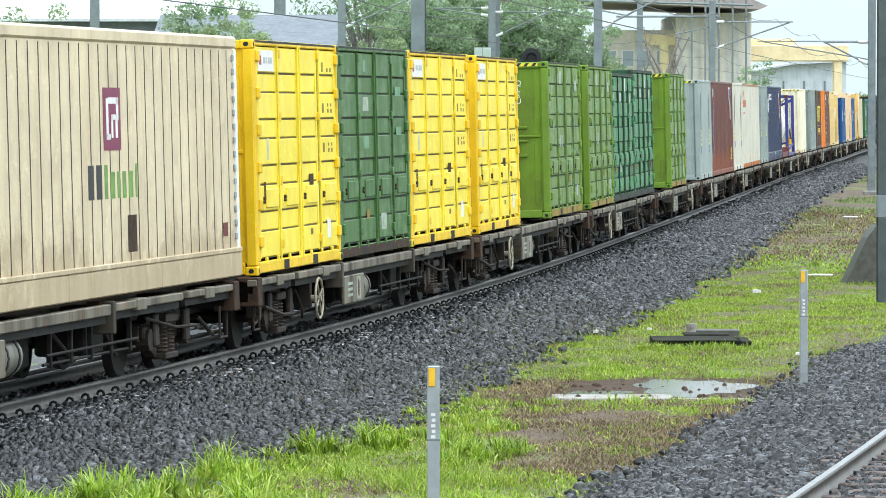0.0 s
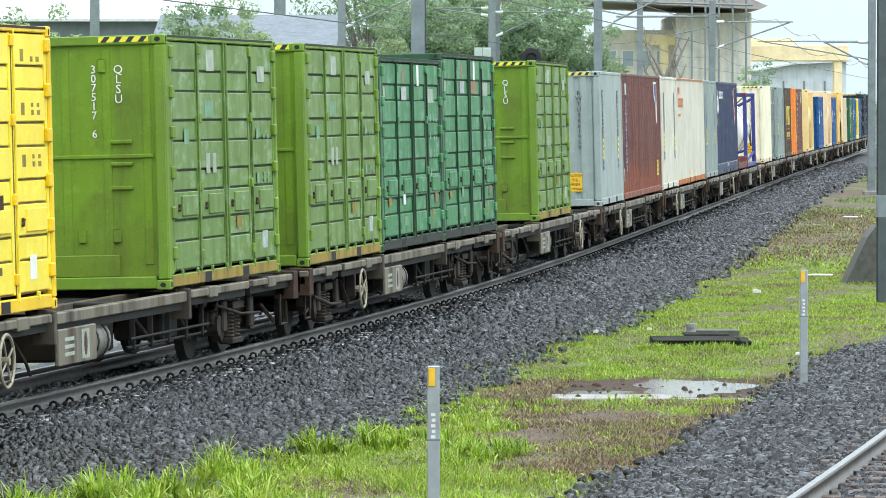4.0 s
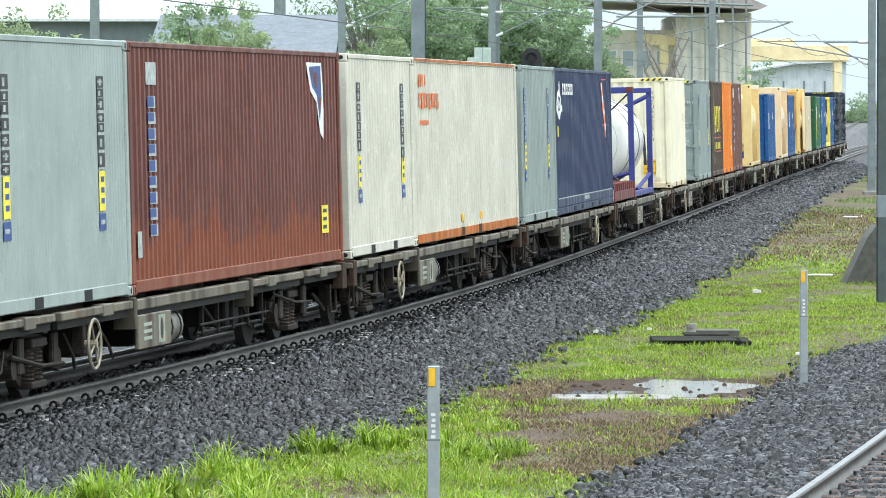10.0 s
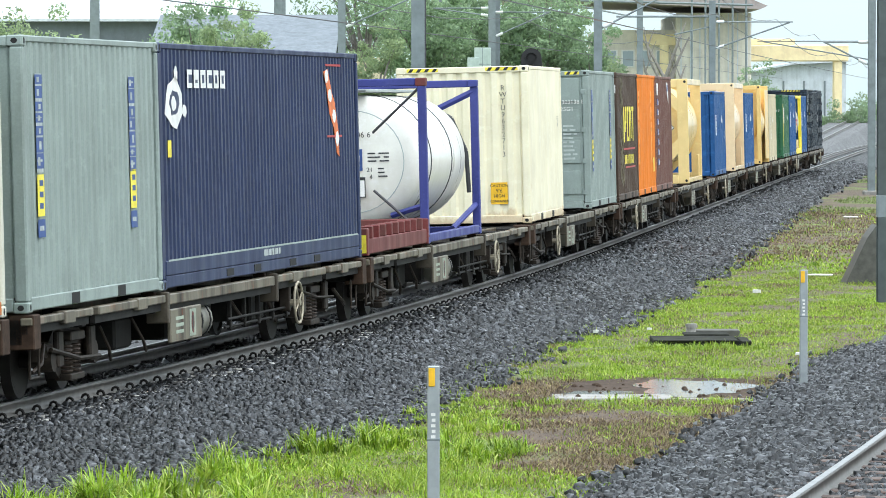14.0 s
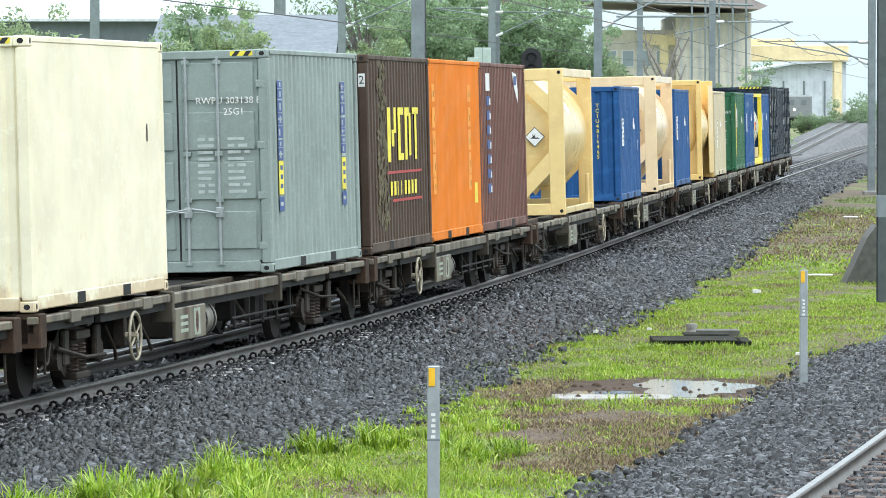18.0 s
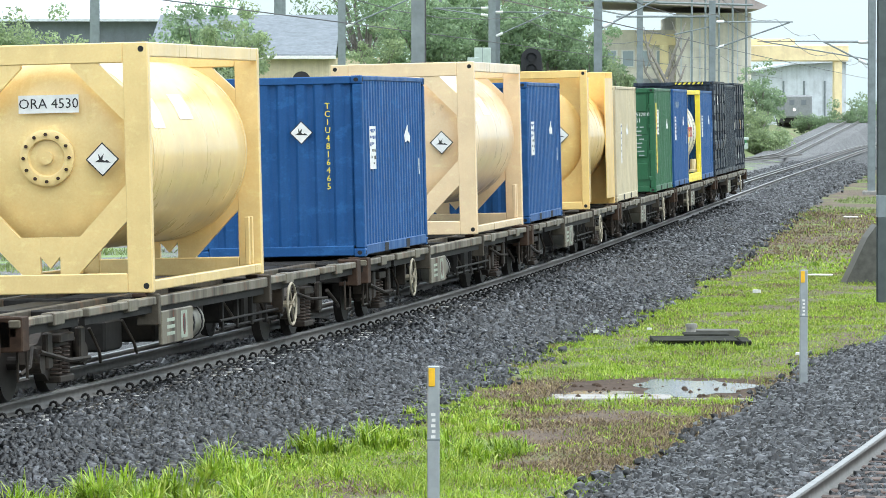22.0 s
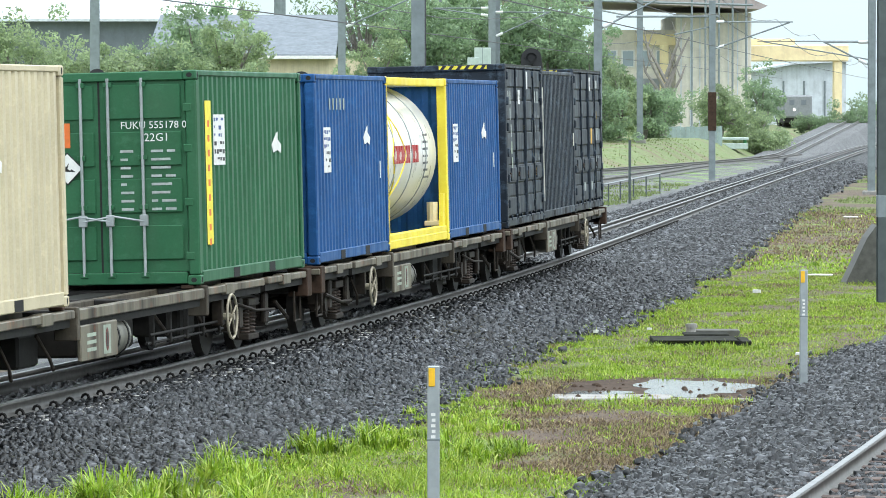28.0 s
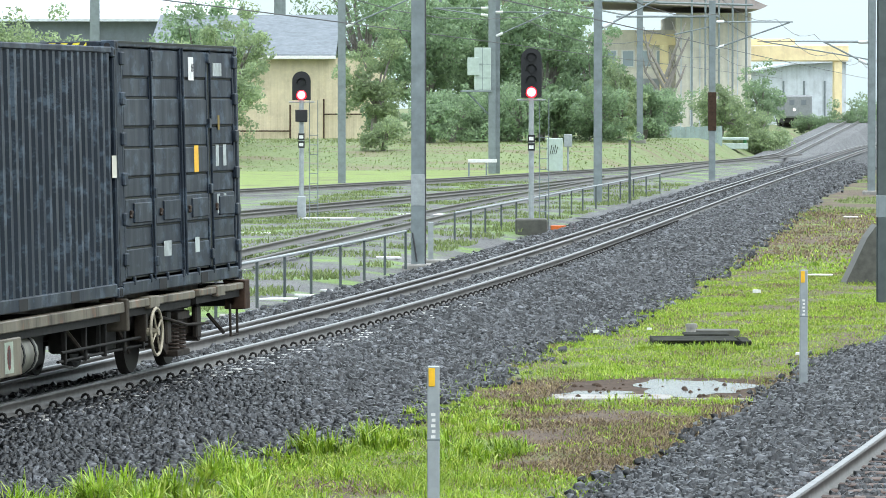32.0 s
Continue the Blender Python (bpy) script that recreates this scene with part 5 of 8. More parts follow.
def load_brown(c):
    closed_box(c, M["brown"], 6.058, 2.896, 0.2, 0.034)
    plate(c, "white_label", M["white"], 0.78, 1.28, 2.41, 2.71)
    for k in range(7):
        plate(c, "brand_bar", M["blue_ink"], 0.86, 1.3, 2.16 - k * 0.25, 2.32 - k * 0.25)
        plate(c, "mark", M["white"], 1.2, 1.34, 2.17 - k * 0.25, 2.28 - k * 0.25, W2 - 0.002)
    part("torn_emblem", Build().prism([(4.30, 2.76), (4.85, 2.72), (5.05, 2.45), (5.05, 2.2), (4.6, 2.45)], "x", W2 - 0.012, W2 - 0.004), M["white"], c)
    plate(c, "emblem_patch", M["blue_ink"], 4.5, 4.85, 2.52, 2.68, W2 - 0.002)


def load_blue(c, end_code=False, vents=False):
    closed_box(c, M["blue"], 6.058, 2.591, 0.25, 0.032)
    reg_label(c, 0.66, 1.86, w=0.56)
    butterfly(c, 4.25, 1.72)
    plate(c, "small_label", M["white"], 5.3, 5.38, 1.1, 1.35)
    if vents:
        for k in range(5):
            plate(c, "vent_mark", M["grey"], 1.15 + k * 0.28, 1.25 + k * 0.28, 2.10, 2.26)
    if end_code:
        letters("TCIU4816465", 0.125, M["yellow_ink"], c, on_end(0.715, 0.010, 1.585), stack=True, gap=0.92)
        diamond(c, on_end(0.33, 0.010, 1.79), 0.17)
        diamond(c, on_end(-0.46, 0.010, 1.77), 0.17)


def load_beige(c):
    closed_box(c, M["beige"], 6.058, 2.591, 0.25, 0.03)
    reg_label(c, 1.4, 1.75, h=0.9)
    butterfly(c, 3.3, 1.6)


def load_fuku(c):
    closed_box(c, M["fuku"], 6.058, 2.591, 0.25, 0.032, "doors")
    letters("FUKU 555178 0", 0.125, M["white"], c, on_end(0.68, 0.018, 1.935))
    letters("22G1", 0.14, M["white"], c, on_end(0.715, 0.018, 1.785))
    text_bars(c, M["faded_white"], 0.64, 0.94, 1.64, 8, True, 0.030, 0.1, y=0.018)
    text_bars(c, M["faded_white"], 0.26, 0.42, 1.64, 8, True, 0.030, 0.1, y=0.018)
    s = plate(c, "yellow_banner", M["yellow_ink"], 0.46, 0.78, 0.47, 2.22)
    for k in range(9):
        plate(s, "letter_bar", M["orange_ink"], 0.57, 0.67, 1.9 - k * 0.18, 1.98 - k * 0.18, W2 - 0.002)
    reg_label(c, 0.90, 2.05, h=0.62, w=0.62)
    butterfly(c, 4.52, 1.67)
    end_plate(c, "orange_notice", M["orange_ink"], -0.58, -0.36, 1.68, 1.98, 0.018)
    diamond(c, on_end(-0.40, 0.012, 1.43), 0.2)


def load_yellow_tank(c):
    L, H, r, zc = 6.058, 2.591, 1.12, 1.40
    beam_frame(c, M["yellow"], L, H, 0.145, ("top", "bottom"))
    part("gusset", Build().prism([(L - 0.18, 0.14), (L - 0.18, 0.75), (L - 0.34, 0.75), (L - 0.5, 0.14)], "x", W2 - 0.10, W2 - 0.04), M["yellow"], c)
    t = tank_body(c, M["tank_white"], L, r, zc, 0.45, L - 0.6, 0.3)
    bands(t, M["steel"], r, zc, (1.4, 3.0, 4.4))
    part("walkway", Build().bev(0.2, 0.8, 0.3, L - 0.4, 2.47, 2.51, 0.008), M["steel"], c)
    part("side_beam", Build().bev(W2 - 0.14, W2 - 0.02, 0.17, L - 0.17, 0.14, 0.24, 0.012), M["yellow"], c)
    for za, ya in ((0.62, 0.0), (-0.62, 0.0)):
        part("painted_chevron", Build().tube([(math.sqrt((r + 0.006) ** 2 - (za * u) ** 2) - 0.004, 1.75 + q * 0.62 * (1 - abs(u)), zc + za * u) for q in (-1, 1) for u in ((0.0, 0.33, 0.66, 1.0) if q < 0 else (1.0, 0.66, 0.33, 0.0))], 0.016, 5), M["yellow"], t)
    part("outlet_valve", Build().rod((W2 - 0.22, L - 0.35, 0.30), (W2 - 0.22, L - 0.35, 0.62), 0.09, 10).bev(W2 - 0.34, W2 - 0.10, L - 0.45, L - 0.25, 0.24, 0.32, 0.01), M["gantry"], c)
    for i in range(10):
        y0 = 1.30 + i * 0.24
        g = part("brand_bar", Build().box(W2 - 0.12, W2 - 0.096, y0, y0 + (0.17 if i != 6 else 0.07), 1.28, 1.55), M["red_ink"], c)
        if i % 2 == 0:
            part("mark", Build().box(W2 - 0.098, W2 - 0.094, y0 + 0.06, y0 + 0.12, 1.34, 1.46), M["tank_white"], g)
    text_bars(c, M["wire"], 4.1, 4.6, 1.72, 7, False, 0.035, 0.11, W2 - 0.10)


def load_black_doors(c, tail=False):
    side_doors(c, M["black"], 6.058, 2.896, M["black"])
    hazard_strip(c, 2.896, ((0.05, 0.9),))
    if tail:
        worn_labels(c, ((2, 0.30, 2.46, 0.26, 0.28, "white"), (2, 0.40, 2.56, 0.12, 0.10, "black_ink"), (3, 0.20, 2.52, 0.46, 0.16, "faded_white"), (2, 0.44, 1.36, 0.22, 0.32, "amber_ink"), (3, 0.24, 1.42, 0.16, 0.26, "faded_white"), (3, 0.52, 1.42, 0.16, 0.26, "faded_white"),
                        (3, 0.26, 0.84, 0.14, 0.24, "faded_white"), (3, 0.50, 0.84, 0.14, 0.24, "faded_white"), (3, 0.34, 1.86, 0.10, 0.18, "ochre"), (2, 0.40, 0.40, 0.22, 0.18, "faded_grey"), (1, 0.30, 0.40, 0.36, 0.18, "faded_white")), W2 - 0.017)
    else:
        worn_labels(c, ((0, 0.12, 2.18, 0.14, 0.24, "faded_white"), (0, 0.34, 2.18, 0.14, 0.24, "faded_white"), (0, 0.32, 1.90, 0.14, 0.22, "faded_white"), (0, 0.40, 1.60, 0.14, 0.22, "faded_white"), (0, 0.42, 1.30, 0.16, 0.22, "faded"), (0, 0.46, 1.02, 0.16, 0.22, "faded"),
                        (1, 0.28, 2.18, 0.34, 0.26, "white"), (1, 0.42, 2.26, 0.12, 0.12, "black_ink"), (2, 0.28, 2.46, 0.22, 0.32, "white"), (3, 0.24, 2.20, 0.18, 0.22, "faded_white"), (3, 0.52, 2.20, 0.20, 0.22, "faded_white"),
                        (3, 0.30, 0.86, 0.20, 0.14, "amber_ink"), (1, 0.94, 1.72, 0.10, 0.10, "yellow_ink")), W2 - 0.017)
        faded_figures(c, 3, (1.92, 1.66, 1.40, 1.14), "steel_print", W2 - 0.017)


def load_black_ribs(c):
    closed_box(c, M["black"], 6.058, 2.82, 0.25, 0.056)
    plate(c, "pale_strip", M["cream"], 0.18, 0.32, 0.35, 2.50, W2 - 0.008)
    plate(c, "small_label", M["cream"], 5.75, 5.95, 1.35, 1.6, W2 + 0.002)


# what stands on each wagon: (wagon's start, [(start of the load, builder, name, label)])
SEATS = (0.0, 6.1, 12.2)
WALK_LOADS = [
    (-147.9, [(-141.5, load_cream_reefer, "refrigerated_container", "long stained cream grooved container with maroon emblem")]),
    (-128.6, [(-128.35, load_y, "side_door_container", "bright yellow side-door container with white label"),
              (-122.38, load_dgreen, "side_door_container", "dark green side-door container with rusty sill"),
              (-116.25, load_y, "side_door_container", "bright yellow side-door container with white label")]),
    (-109.5, [(-109.2, load_y, "side_door_container", "bright yellow side-door container beside an empty deck"),
              (-98.1, lambda c: load_lime(c, "307517 6"), "side_door_container", "lime green side-door container with plain ribbed end")]),
    (-90.5, [(-90.3, lambda c: load_lime(c, "307517 6"), "side_door_container", "faded lime green side-door container with rusty sill"),
             (-84.2, lambda c: load_green(c, 2.88), "side_door_container", "mid green side-door container with worn labels, slightly lower"),
             (-78.15, lambda c: load_green(c, 3.0), "side_door_container", "mid green side-door container with worn labels")]),
    (-71.7, [(-65.5, lambda c: load_lime(c, "307343 0"), "side_door_container", "lime green side-door container with white code letters")]),
    (-52.9, [(-52.8, load_grey_flat, "shipping_container", "blue-grey shipping container with amber caution sign"),
             (-46.72, load_red40, "shipping_container", "long oxide red corrugated container with torn emblem")]),
    (-34.1, [(-34.0, load_cream20, "shipping_container", "cream shipping container with tall dark stickers"),
             (-27.95, load_cream_orange40, "shipping_container", "long cream container with orange painted rails")]),
    (-15.0, [(-15.0, load_greygreen, "shipping_container", "grey-green shipping container with tall stickers"),
             (-8.95, load_navy40, "shipping_container", "long navy corrugated container with white emblem")]),
    (3.6, [(3.7, load_skid, "flat_rack", "folded red steel flat rack lying on the wagon"),
           (9.65, load_white_tank, "tank_container", "white tank container in an open violet-blue frame")]),
    (22.5, [(22.5, load_crm2, "shipping_container", "pale cream container with black code letters"),
            (34.42, load_rwpu, "shipping_container", "slate grey container with doors and lock rods")]),
    (41.2, [(41.25, load_kent, "shipping_container", "dark brown corrugated container with yellow lettering shapes"),
            (47.25, load_orange, "shipping_container", "bright orange shipping container with pale blocks"),
            (53.15, load_brown, "shipping_container", "brown corrugated container with blue and white marks")]),
    (60.2, [(66.2, lambda c: load_plate_tank(c, M["tan"], "ORA 4530"), "tank_container", "tan tank container in broad plate frame")]),
    (79.0, [(79.15, lambda c: load_blue(c, True), "shipping_container", "royal blue low container with white placards"),
            (90.85, lambda c: load_plate_tank(c, M["pink_tan"], "ORA 4592"), "tank_container", "salmon tan tank container in broad plate frame")]),
    (97.8, [(97.9, load_blue, "shipping_container", "royal blue low container with white emblem"),
            (109.65, lambda c: load_cradle_tank(c, M["gold"]), "tank_container", "golden tan tank container with solid cheek plates")]),
    (116.6, [(116.45, load_beige, "shipping_container", "beige low shipping container with white label"),
             (128.65, load_fuku, "shipping_container", "bottle green container with doors and yellow banner")]),
    (135.5, [(135.6, lambda c: load_blue(c, False, True), "shipping_container", "royal blue low container with vent marks"),
             (141.55, load_yellow_tank, "tank_container", "white tank container in a yellow frame"),
             (147.6, load_blue, "shipping_container", "royal blue low container with white emblem")]),
    (154.6, [(154.68, load_black_doors, "side_door_container", "faded black side-door container with worn labels"),
             (160.68, load_black_ribs, "shipping_container", "faded black corrugated container with pale strip"),
             (166.65, lambda c: load_black_doors(c, True), "side_door_container", "faded black side-door container at the train's tail")]),
]
WAGON_LEN = 18.3


def bogie(parent, y):
    g = part("bogie", Build().bev(-0.95, 0.95, y - 0.16, y + 0.16, 0.42, 0.62, 0.02), M["bogie"], parent)
    for x in (-1, 1):
        xx = x * 0.86
        a, b = sorted((xx - 0.06, xx + 0.06))
        arch = [(y - 1.15, 0.42), (y - 1.10, 0.60), (y - 0.75, 0.62), (y - 0.42, 0.80), (y + 0.42, 0.80), (y + 0.75, 0.62), (y + 1.10, 0.60), (y + 1.15, 0.42), (y + 0.70, 0.40), (y + 0.34, 0.20), (y - 0.34, 0.20), (y - 0.70, 0.40)]
        f = part("side_frame", Build().prism(arch, "x", a, b), M["bogie"], g)
        for yy in (-0.17, 0.17):
            bs = Build()
            for k in range(7):
                bs.ring((x * 0.95, y + yy, 0.27 + k * 0.045), (0, 0, 1), 0.075, 0.016, 12, 5)
            part("spring", bs, M["spring"], f)
        part("spring_seat", Build().bev(*sorted((x * 0.86, x * 1.05)), y - 0.30, y + 0.30, 0.17, 0.245, 0.012), M["bogie"], f)
        part("spring_cap", Build().bev(*sorted((x * 0.86, x * 1.06)), y - 0.30, y + 0.30, 0.60, 0.70, 0.012), M["bogie"], f)
        for yy in (-0.9, 0.9):
            part("axle_box", Build().rod((x * 0.80, y + yy, 0.43), (x * 1.02, y + yy, 0.43), 0.13, 12).bev(*sorted((x * 0.80, x * 0.98)), y + yy - 0.16, y + yy + 0.16, 0.44, 0.60, 0.02), M["bogie"], f)
    for yy in (-0.9, 0.9):
        for x in (-1, 1):
            xr = x * 0.57
            w = Build().turn([(-0.065, 0.40), (0.045, 0.42), (0.048, 0.36), (0.02, 0.34), (0.015, 0.16), (0.06, 0.12), (0.06, 0.02), (-0.06, 0.02), (-0.06, 0.12), (-0.02, 0.16), (-0.03, 0.34), (-0.066, 0.36)], 32, "x")
            if x > 0:
                w.shift(Matrix.Diagonal((-1, 1, 1, 1)))
            part("wheel", w, M["wheel"], g, "", Matrix.Translation((xr, y + yy, 0.42)), smooth=True)
        part("axle", Build().rod((-0.8, y + yy, 0.42), (0.8, y + yy, 0.42), 0.075, 12), M["wheel"], g)
        part("brake_shoe", Build().bev(0.44, 0.62, y + yy * 0.46 - 0.06, y + yy * 0.46 + 0.06, 0.30, 0.60, 0.02), M["rust"], g)


def build_wagon(wy):
    """A flat wagon whose brake wheel stands at wy along it."""
    w = thing("container_wagon", "grimy grey-brown flat container wagon on the rails", "wagon", "wagons of the train")
    h = WAGON_LEN / 2
    part("centre_sill", Build().bev(-0.22, 0.22, -h - 0.1, h + 0.1, 0.50, 0.92, 0.02), M["wagon_dark"], w)
    for x in (-1, 1):
        for a, b, z0, z1 in ((-h, -6.55, 0.84, 0.955), (-6.3, -3.15, 0.83, 0.955), (-2.95, 2.95, 0.80, 0.955), (3.15, 6.3, 0.83, 0.955), (6.55, h, 0.84, 0.955)):
            lo, hi = sorted((x * 1.13, x * 1.255))
            part("side_sill", Build().bev(lo, hi, a, b, z0 + 0.03, z1, 0.012), M["sill"], w, "pale worn sill")
            part("sill_web", Build().box(*sorted((x * 1.14, x * 1.20)), a + 0.02, b - 0.02, z0 - 0.06, z0 + 0.032), M["wagon_dark"], w)
        for yb in (-7.6, -4.3, 4.3, 7.6):
            part("sill_pad", Build().bev(*sorted((x * 1.12, x * 1.268)), yb - 0.22, yb + 0.22, 0.83, 0.968, 0.012), M["sill"], w)
        for yb in (-h + 0.02, -3.05, 3.05, h - 0.30):
            lo, hi = sorted((x * 1.0, x * 1.27))
            part("bolster_end", Build().bev(lo, hi, yb - 0.05 if abs(yb) < 5 else yb, yb + 0.28 if abs(yb) > 5 else yb + 0.05, 0.62, 0.985, 0.012), M["wagon" if abs(yb) < 5 else "rust"], w)
    for yb in (-h + 0.12, -6.45, -3.05, 0.0, 3.05, 6.45, h - 0.16):
        part("bolster", Build().bev(-1.12, 1.12, yb - 0.10, yb + 0.10, 0.74, 0.95, 0.015), M["wagon_dark"], w)
    for k in range(6):
        for x in (-1.05, 1.05):
            y = (-h + 0.15, -3.13, -2.97, 2.97, 3.13, h - 0.15)[k]
            part("twist_lock", Build().bev(x - 0.08, x + 0.08, y - 0.06, y + 0.06, 0.95, 0.995, 0.01), M["rust"], w)
    for x in (-0.62, 0.62):
        part("deck_rail", Build().bev(x - 0.05, x + 0.05, -h + 0.2, h - 0.2, 0.86, 0.955, 0.01), M["wagon"], w)
    p = part("side_plate", Build().bev(1.215, 1.262, -2.95, -1.35, 0.38, 0.775, 0.012), M["sill"], w, "grimy plate with worn markings")
    part("oval_backing", Build().box(1.2622, 1.2634, -1.98, -1.66, 0.42, 0.74), M["faded"], p)
    part("worn_oval", Build().prism([(-1.82 + 0.07 * math.cos(t), 0.58 + 0.13 * math.sin(t)) for t in np.linspace(0, 2 * math.pi, 15)[:-1]], "x", 1.2640, 1.2660), M["skid_red"], p)
    for k in range(3):
        part("worn_bar", Build().box(1.2622, 1.264, -2.7, -2.3, 0.48 + k * 0.08, 0.52 + k * 0.08), M["faded"], p)
    part("black_mark", Build().box(1.2662, 1.2675, -1.85, -1.79, 0.50, 0.66), M["black_ink"], p)
    part("far_side_plate", Build().bev(-1.262, -1.215, -2.95, -0.75, 0.36, 0.775, 0.012), M["wagon"], w)
    tk = part("air_tank", Build().turn([(-0.48, 0.02), (-0.44, 0.18), (-0.36, 0.225), (0.36, 0.225), (0.44, 0.18), (0.48, 0.02)], 18).shift(Matrix.Translation((0.98, -0.85, 0.56))), M["reservoir"], w, "pale grimy round air reservoir", smooth=True)
    for yy in (-1.05, -0.62):
        part("strap", Build().turn([(yy - 0.025, 0.22), (yy - 0.025, 0.235), (yy + 0.025, 0.235), (yy + 0.025, 0.22)], 18).shift(Matrix.Translation((0.98, 0, 0.56))), M["gap"], tk)
    part("brake_cylinder", Build().turn([(-0.3, 0.02), (-0.28, 0.15), (0.2, 0.15), (0.22, 0.06), (0.6, 0.05)], 14).shift(Matrix.Translation((0.3, 1.3, 0.58))), M["bogie"], w, smooth=True)
    for x, z in ((1.12, 0.50), (1.08, 0.40)):
        part("brake_rod", Build().rod((x, 0.7, z), (x, 4.6, z), 0.018, 6), M["wagon_dark"], w)
    part("brake_pipe", Build().rod((-0.4, -h, 0.60), (-0.4, h, 0.60), 0.03, 6), M["bogie"], w)
    for k in range(5):
        part("hanger", Build().bev(1.06, 1.12, 0.9 + k * 0.85, 0.95 + k * 0.85, 0.36, 0.78, 0.01), M["wagon_dark"], w)
    # filler boxes added to keep the underframe dark and block the view through
    for y0, y1 in ((-4.0, -3.2), (3.3, 4.1), (-1.6, 1.0)):
        part("equipment_box", Build().bev(0.25, 0.85, y0, y1, 0.36, 0.72, 0.03), M["wagon_dark"], w)
    for k, (y0, z0, y1, z1) in enumerate(((-5.4, 0.70, -5.0, 0.30), (-7.6, 0.55, -5.5, 0.38), (5.2, 0.70, 7.8, 0.50), (7.9, 0.60, 8.6, 0.35), (-8.4, 0.35, -7.9, 0.62), (3.2, 0.72, 3.9, 0.34), (-3.9, 0.72, -3.3, 0.32), (1.2, 0.72, 2.1, 0.38))):
        part("rigging", Build().tube([(1.02 + 0.02 * (k % 3), y0, z0), (1.08, (y0 + y1) / 2, (z0 + z1) / 2 - 0.06), (1.04, y1, z1)], 0.020 + 0.006 * (k % 2), 6), M["bogie"], w)
    for y0 in (-5.9, -7.3, 5.7, 7.2):
        part("brake_hanger", Build().bev(0.98, 1.05, y0, y0 + 0.22, 0.34, 0.74, 0.02), M["bogie"], w)
    hw = part("hand_wheel", Build().ring((1.30, wy, 0.56), (1, 0, 0), 0.27, 0.018, 24, 6), M["handwheel"], w, "pale round handbrake wheel", smooth=True)
    sp = Build().rod((1.18, wy, 0.56), (1.33, wy, 0.56), 0.045, 8)
    for k in range(4):
        a = k * math.pi / 2 + 0.5
        sp.rod((1.30, wy, 0.56), (1.30, wy + 0.27 * math.cos(a), 0.56 + 0.27 * math.sin(a)), 0.012, 6)
    part("spokes", sp, M["handwheel"], hw)
    part("wheel_bracket", Build().bev(1.05, 1.19, wy - 0.06, wy + 0.06, 0.45, 0.80, 0.012), M["bogie"], w)
    for s in (-1, 1):
        a, b = sorted((s * h, s * (h + 0.30)))
        k = part("coupler", Build().bev(-0.09, 0.09, a, b, 0.66, 0.86, 0.02), M["bogie"], w)
        part("knuckle", Build().bev(-0.14, 0.10, *sorted((s * (h + 0.18), s * (h + 0.33))), 0.62, 0.90, 0.03), M["rust"], k)
        part("air_hose", Build().rod((0.30, s * h, 0.60), (0.28, s * (h + 0.18), 0.38), 0.025, 6).rod((0.28, s * (h + 0.18), 0.38), (0.12, s * (h + 0.30), 0.36), 0.025, 6), M["wire"], w)
        part("end_beam", Build().bev(-1.15, 1.15, *sorted((s * (h - 0.30), s * (h - 0.02))), 0.66, 0.94, 0.015), M["wagon_dark"], w)
        part("end_step", Build().rod((1.15, s * (h - 0.25), 0.66), (1.15, s * (h - 0.25), 0.30), 0.016, 6).rod((1.15, s * (h - 0.62), 0.70), (1.15, s * (h - 0.62), 0.30), 0.016, 6).rod((1.15, s * (h - 0.25), 0.31), (1.15, s * (h - 0.62), 0.31), 0.016, 6), M["bogie"], w)
        bogie(w, s * 6.5)
    return w


def gone(t):
    """How far the train has run at t, from its place at 16 s."""
    u = t - 16
    return 9.3153 * u + 0.03194 * u * u + 0.00046558 * u ** 3


def wagon_pose(sc, t):
    s = sc - gone(t)
    x0, y0, _ = on_line(s - 6.5)
    x1, y1, _ = on_line(s + 6.5)
    turn = math.atan2(x1 - x0, y1 - y0)
    return Matrix.Translation(((x0 + x1) / 2, (y0 + y1) / 2, 0)) @ Matrix.Rotation(-turn, 4, "Z") @ Matrix.Rotation(-CANT, 4, "Y")


TRAIN = []  # (thing, wagon's middle, place on the wagon)
wagon_kinds = {}
WHEEL_AT = {k: 4.2 for k in (-71.7, -15.0, 3.6, 60.2, 97.8, 116.6, 154.6)}  # where the brake wheel is not near the leading end
for start, loads in WALK_LOADS:
    mid = start + WAGON_LEN / 2
    wy = WHEEL_AT.get(start, -5.1)
    if wy not in wagon_kinds:
        wagon_kinds[wy] = wg = build_wagon(wy)
    else:
        wg = copy_thing(wagon_kinds[wy], wagon_pose(mid, 0))
    TRAIN.append((wg, mid, Matrix()))
    for s0, fn, nm, lab in loads:
        box = thing(nm, lab, "flat rack" if nm == "flat_rack" else "container", "containers on the train")
        fn(box)
        TRAIN.append((box, mid, Matrix.Translation((0, s0 - mid, 1.0))))

# ---- ground, tracks ----
def smooth01(a, b, x):
    t = np.clip((x - a) / (b - a), 0, 1)
    return t * t * (3 - 2 * t)


def ground_z(x, y):
    """Height of the land: flat yard, low bank behind it."""
    far = np.interp(y, [200, 238, 264, 307, 380, 470], [-0.6, 7.2, 15.4, 22.5, 31.6, 43.0])
    bank = smooth01(238, 275, y + 0.25 * np.maximum(-x, -20)) * smooth01(-2.2, -6.0, x - far) * 1.5
    bank = bank * (1 - smooth01(333, 345, y) * smooth01(405, 392, y) * smooth01(4, 9, x))
    return -0.5 + bank


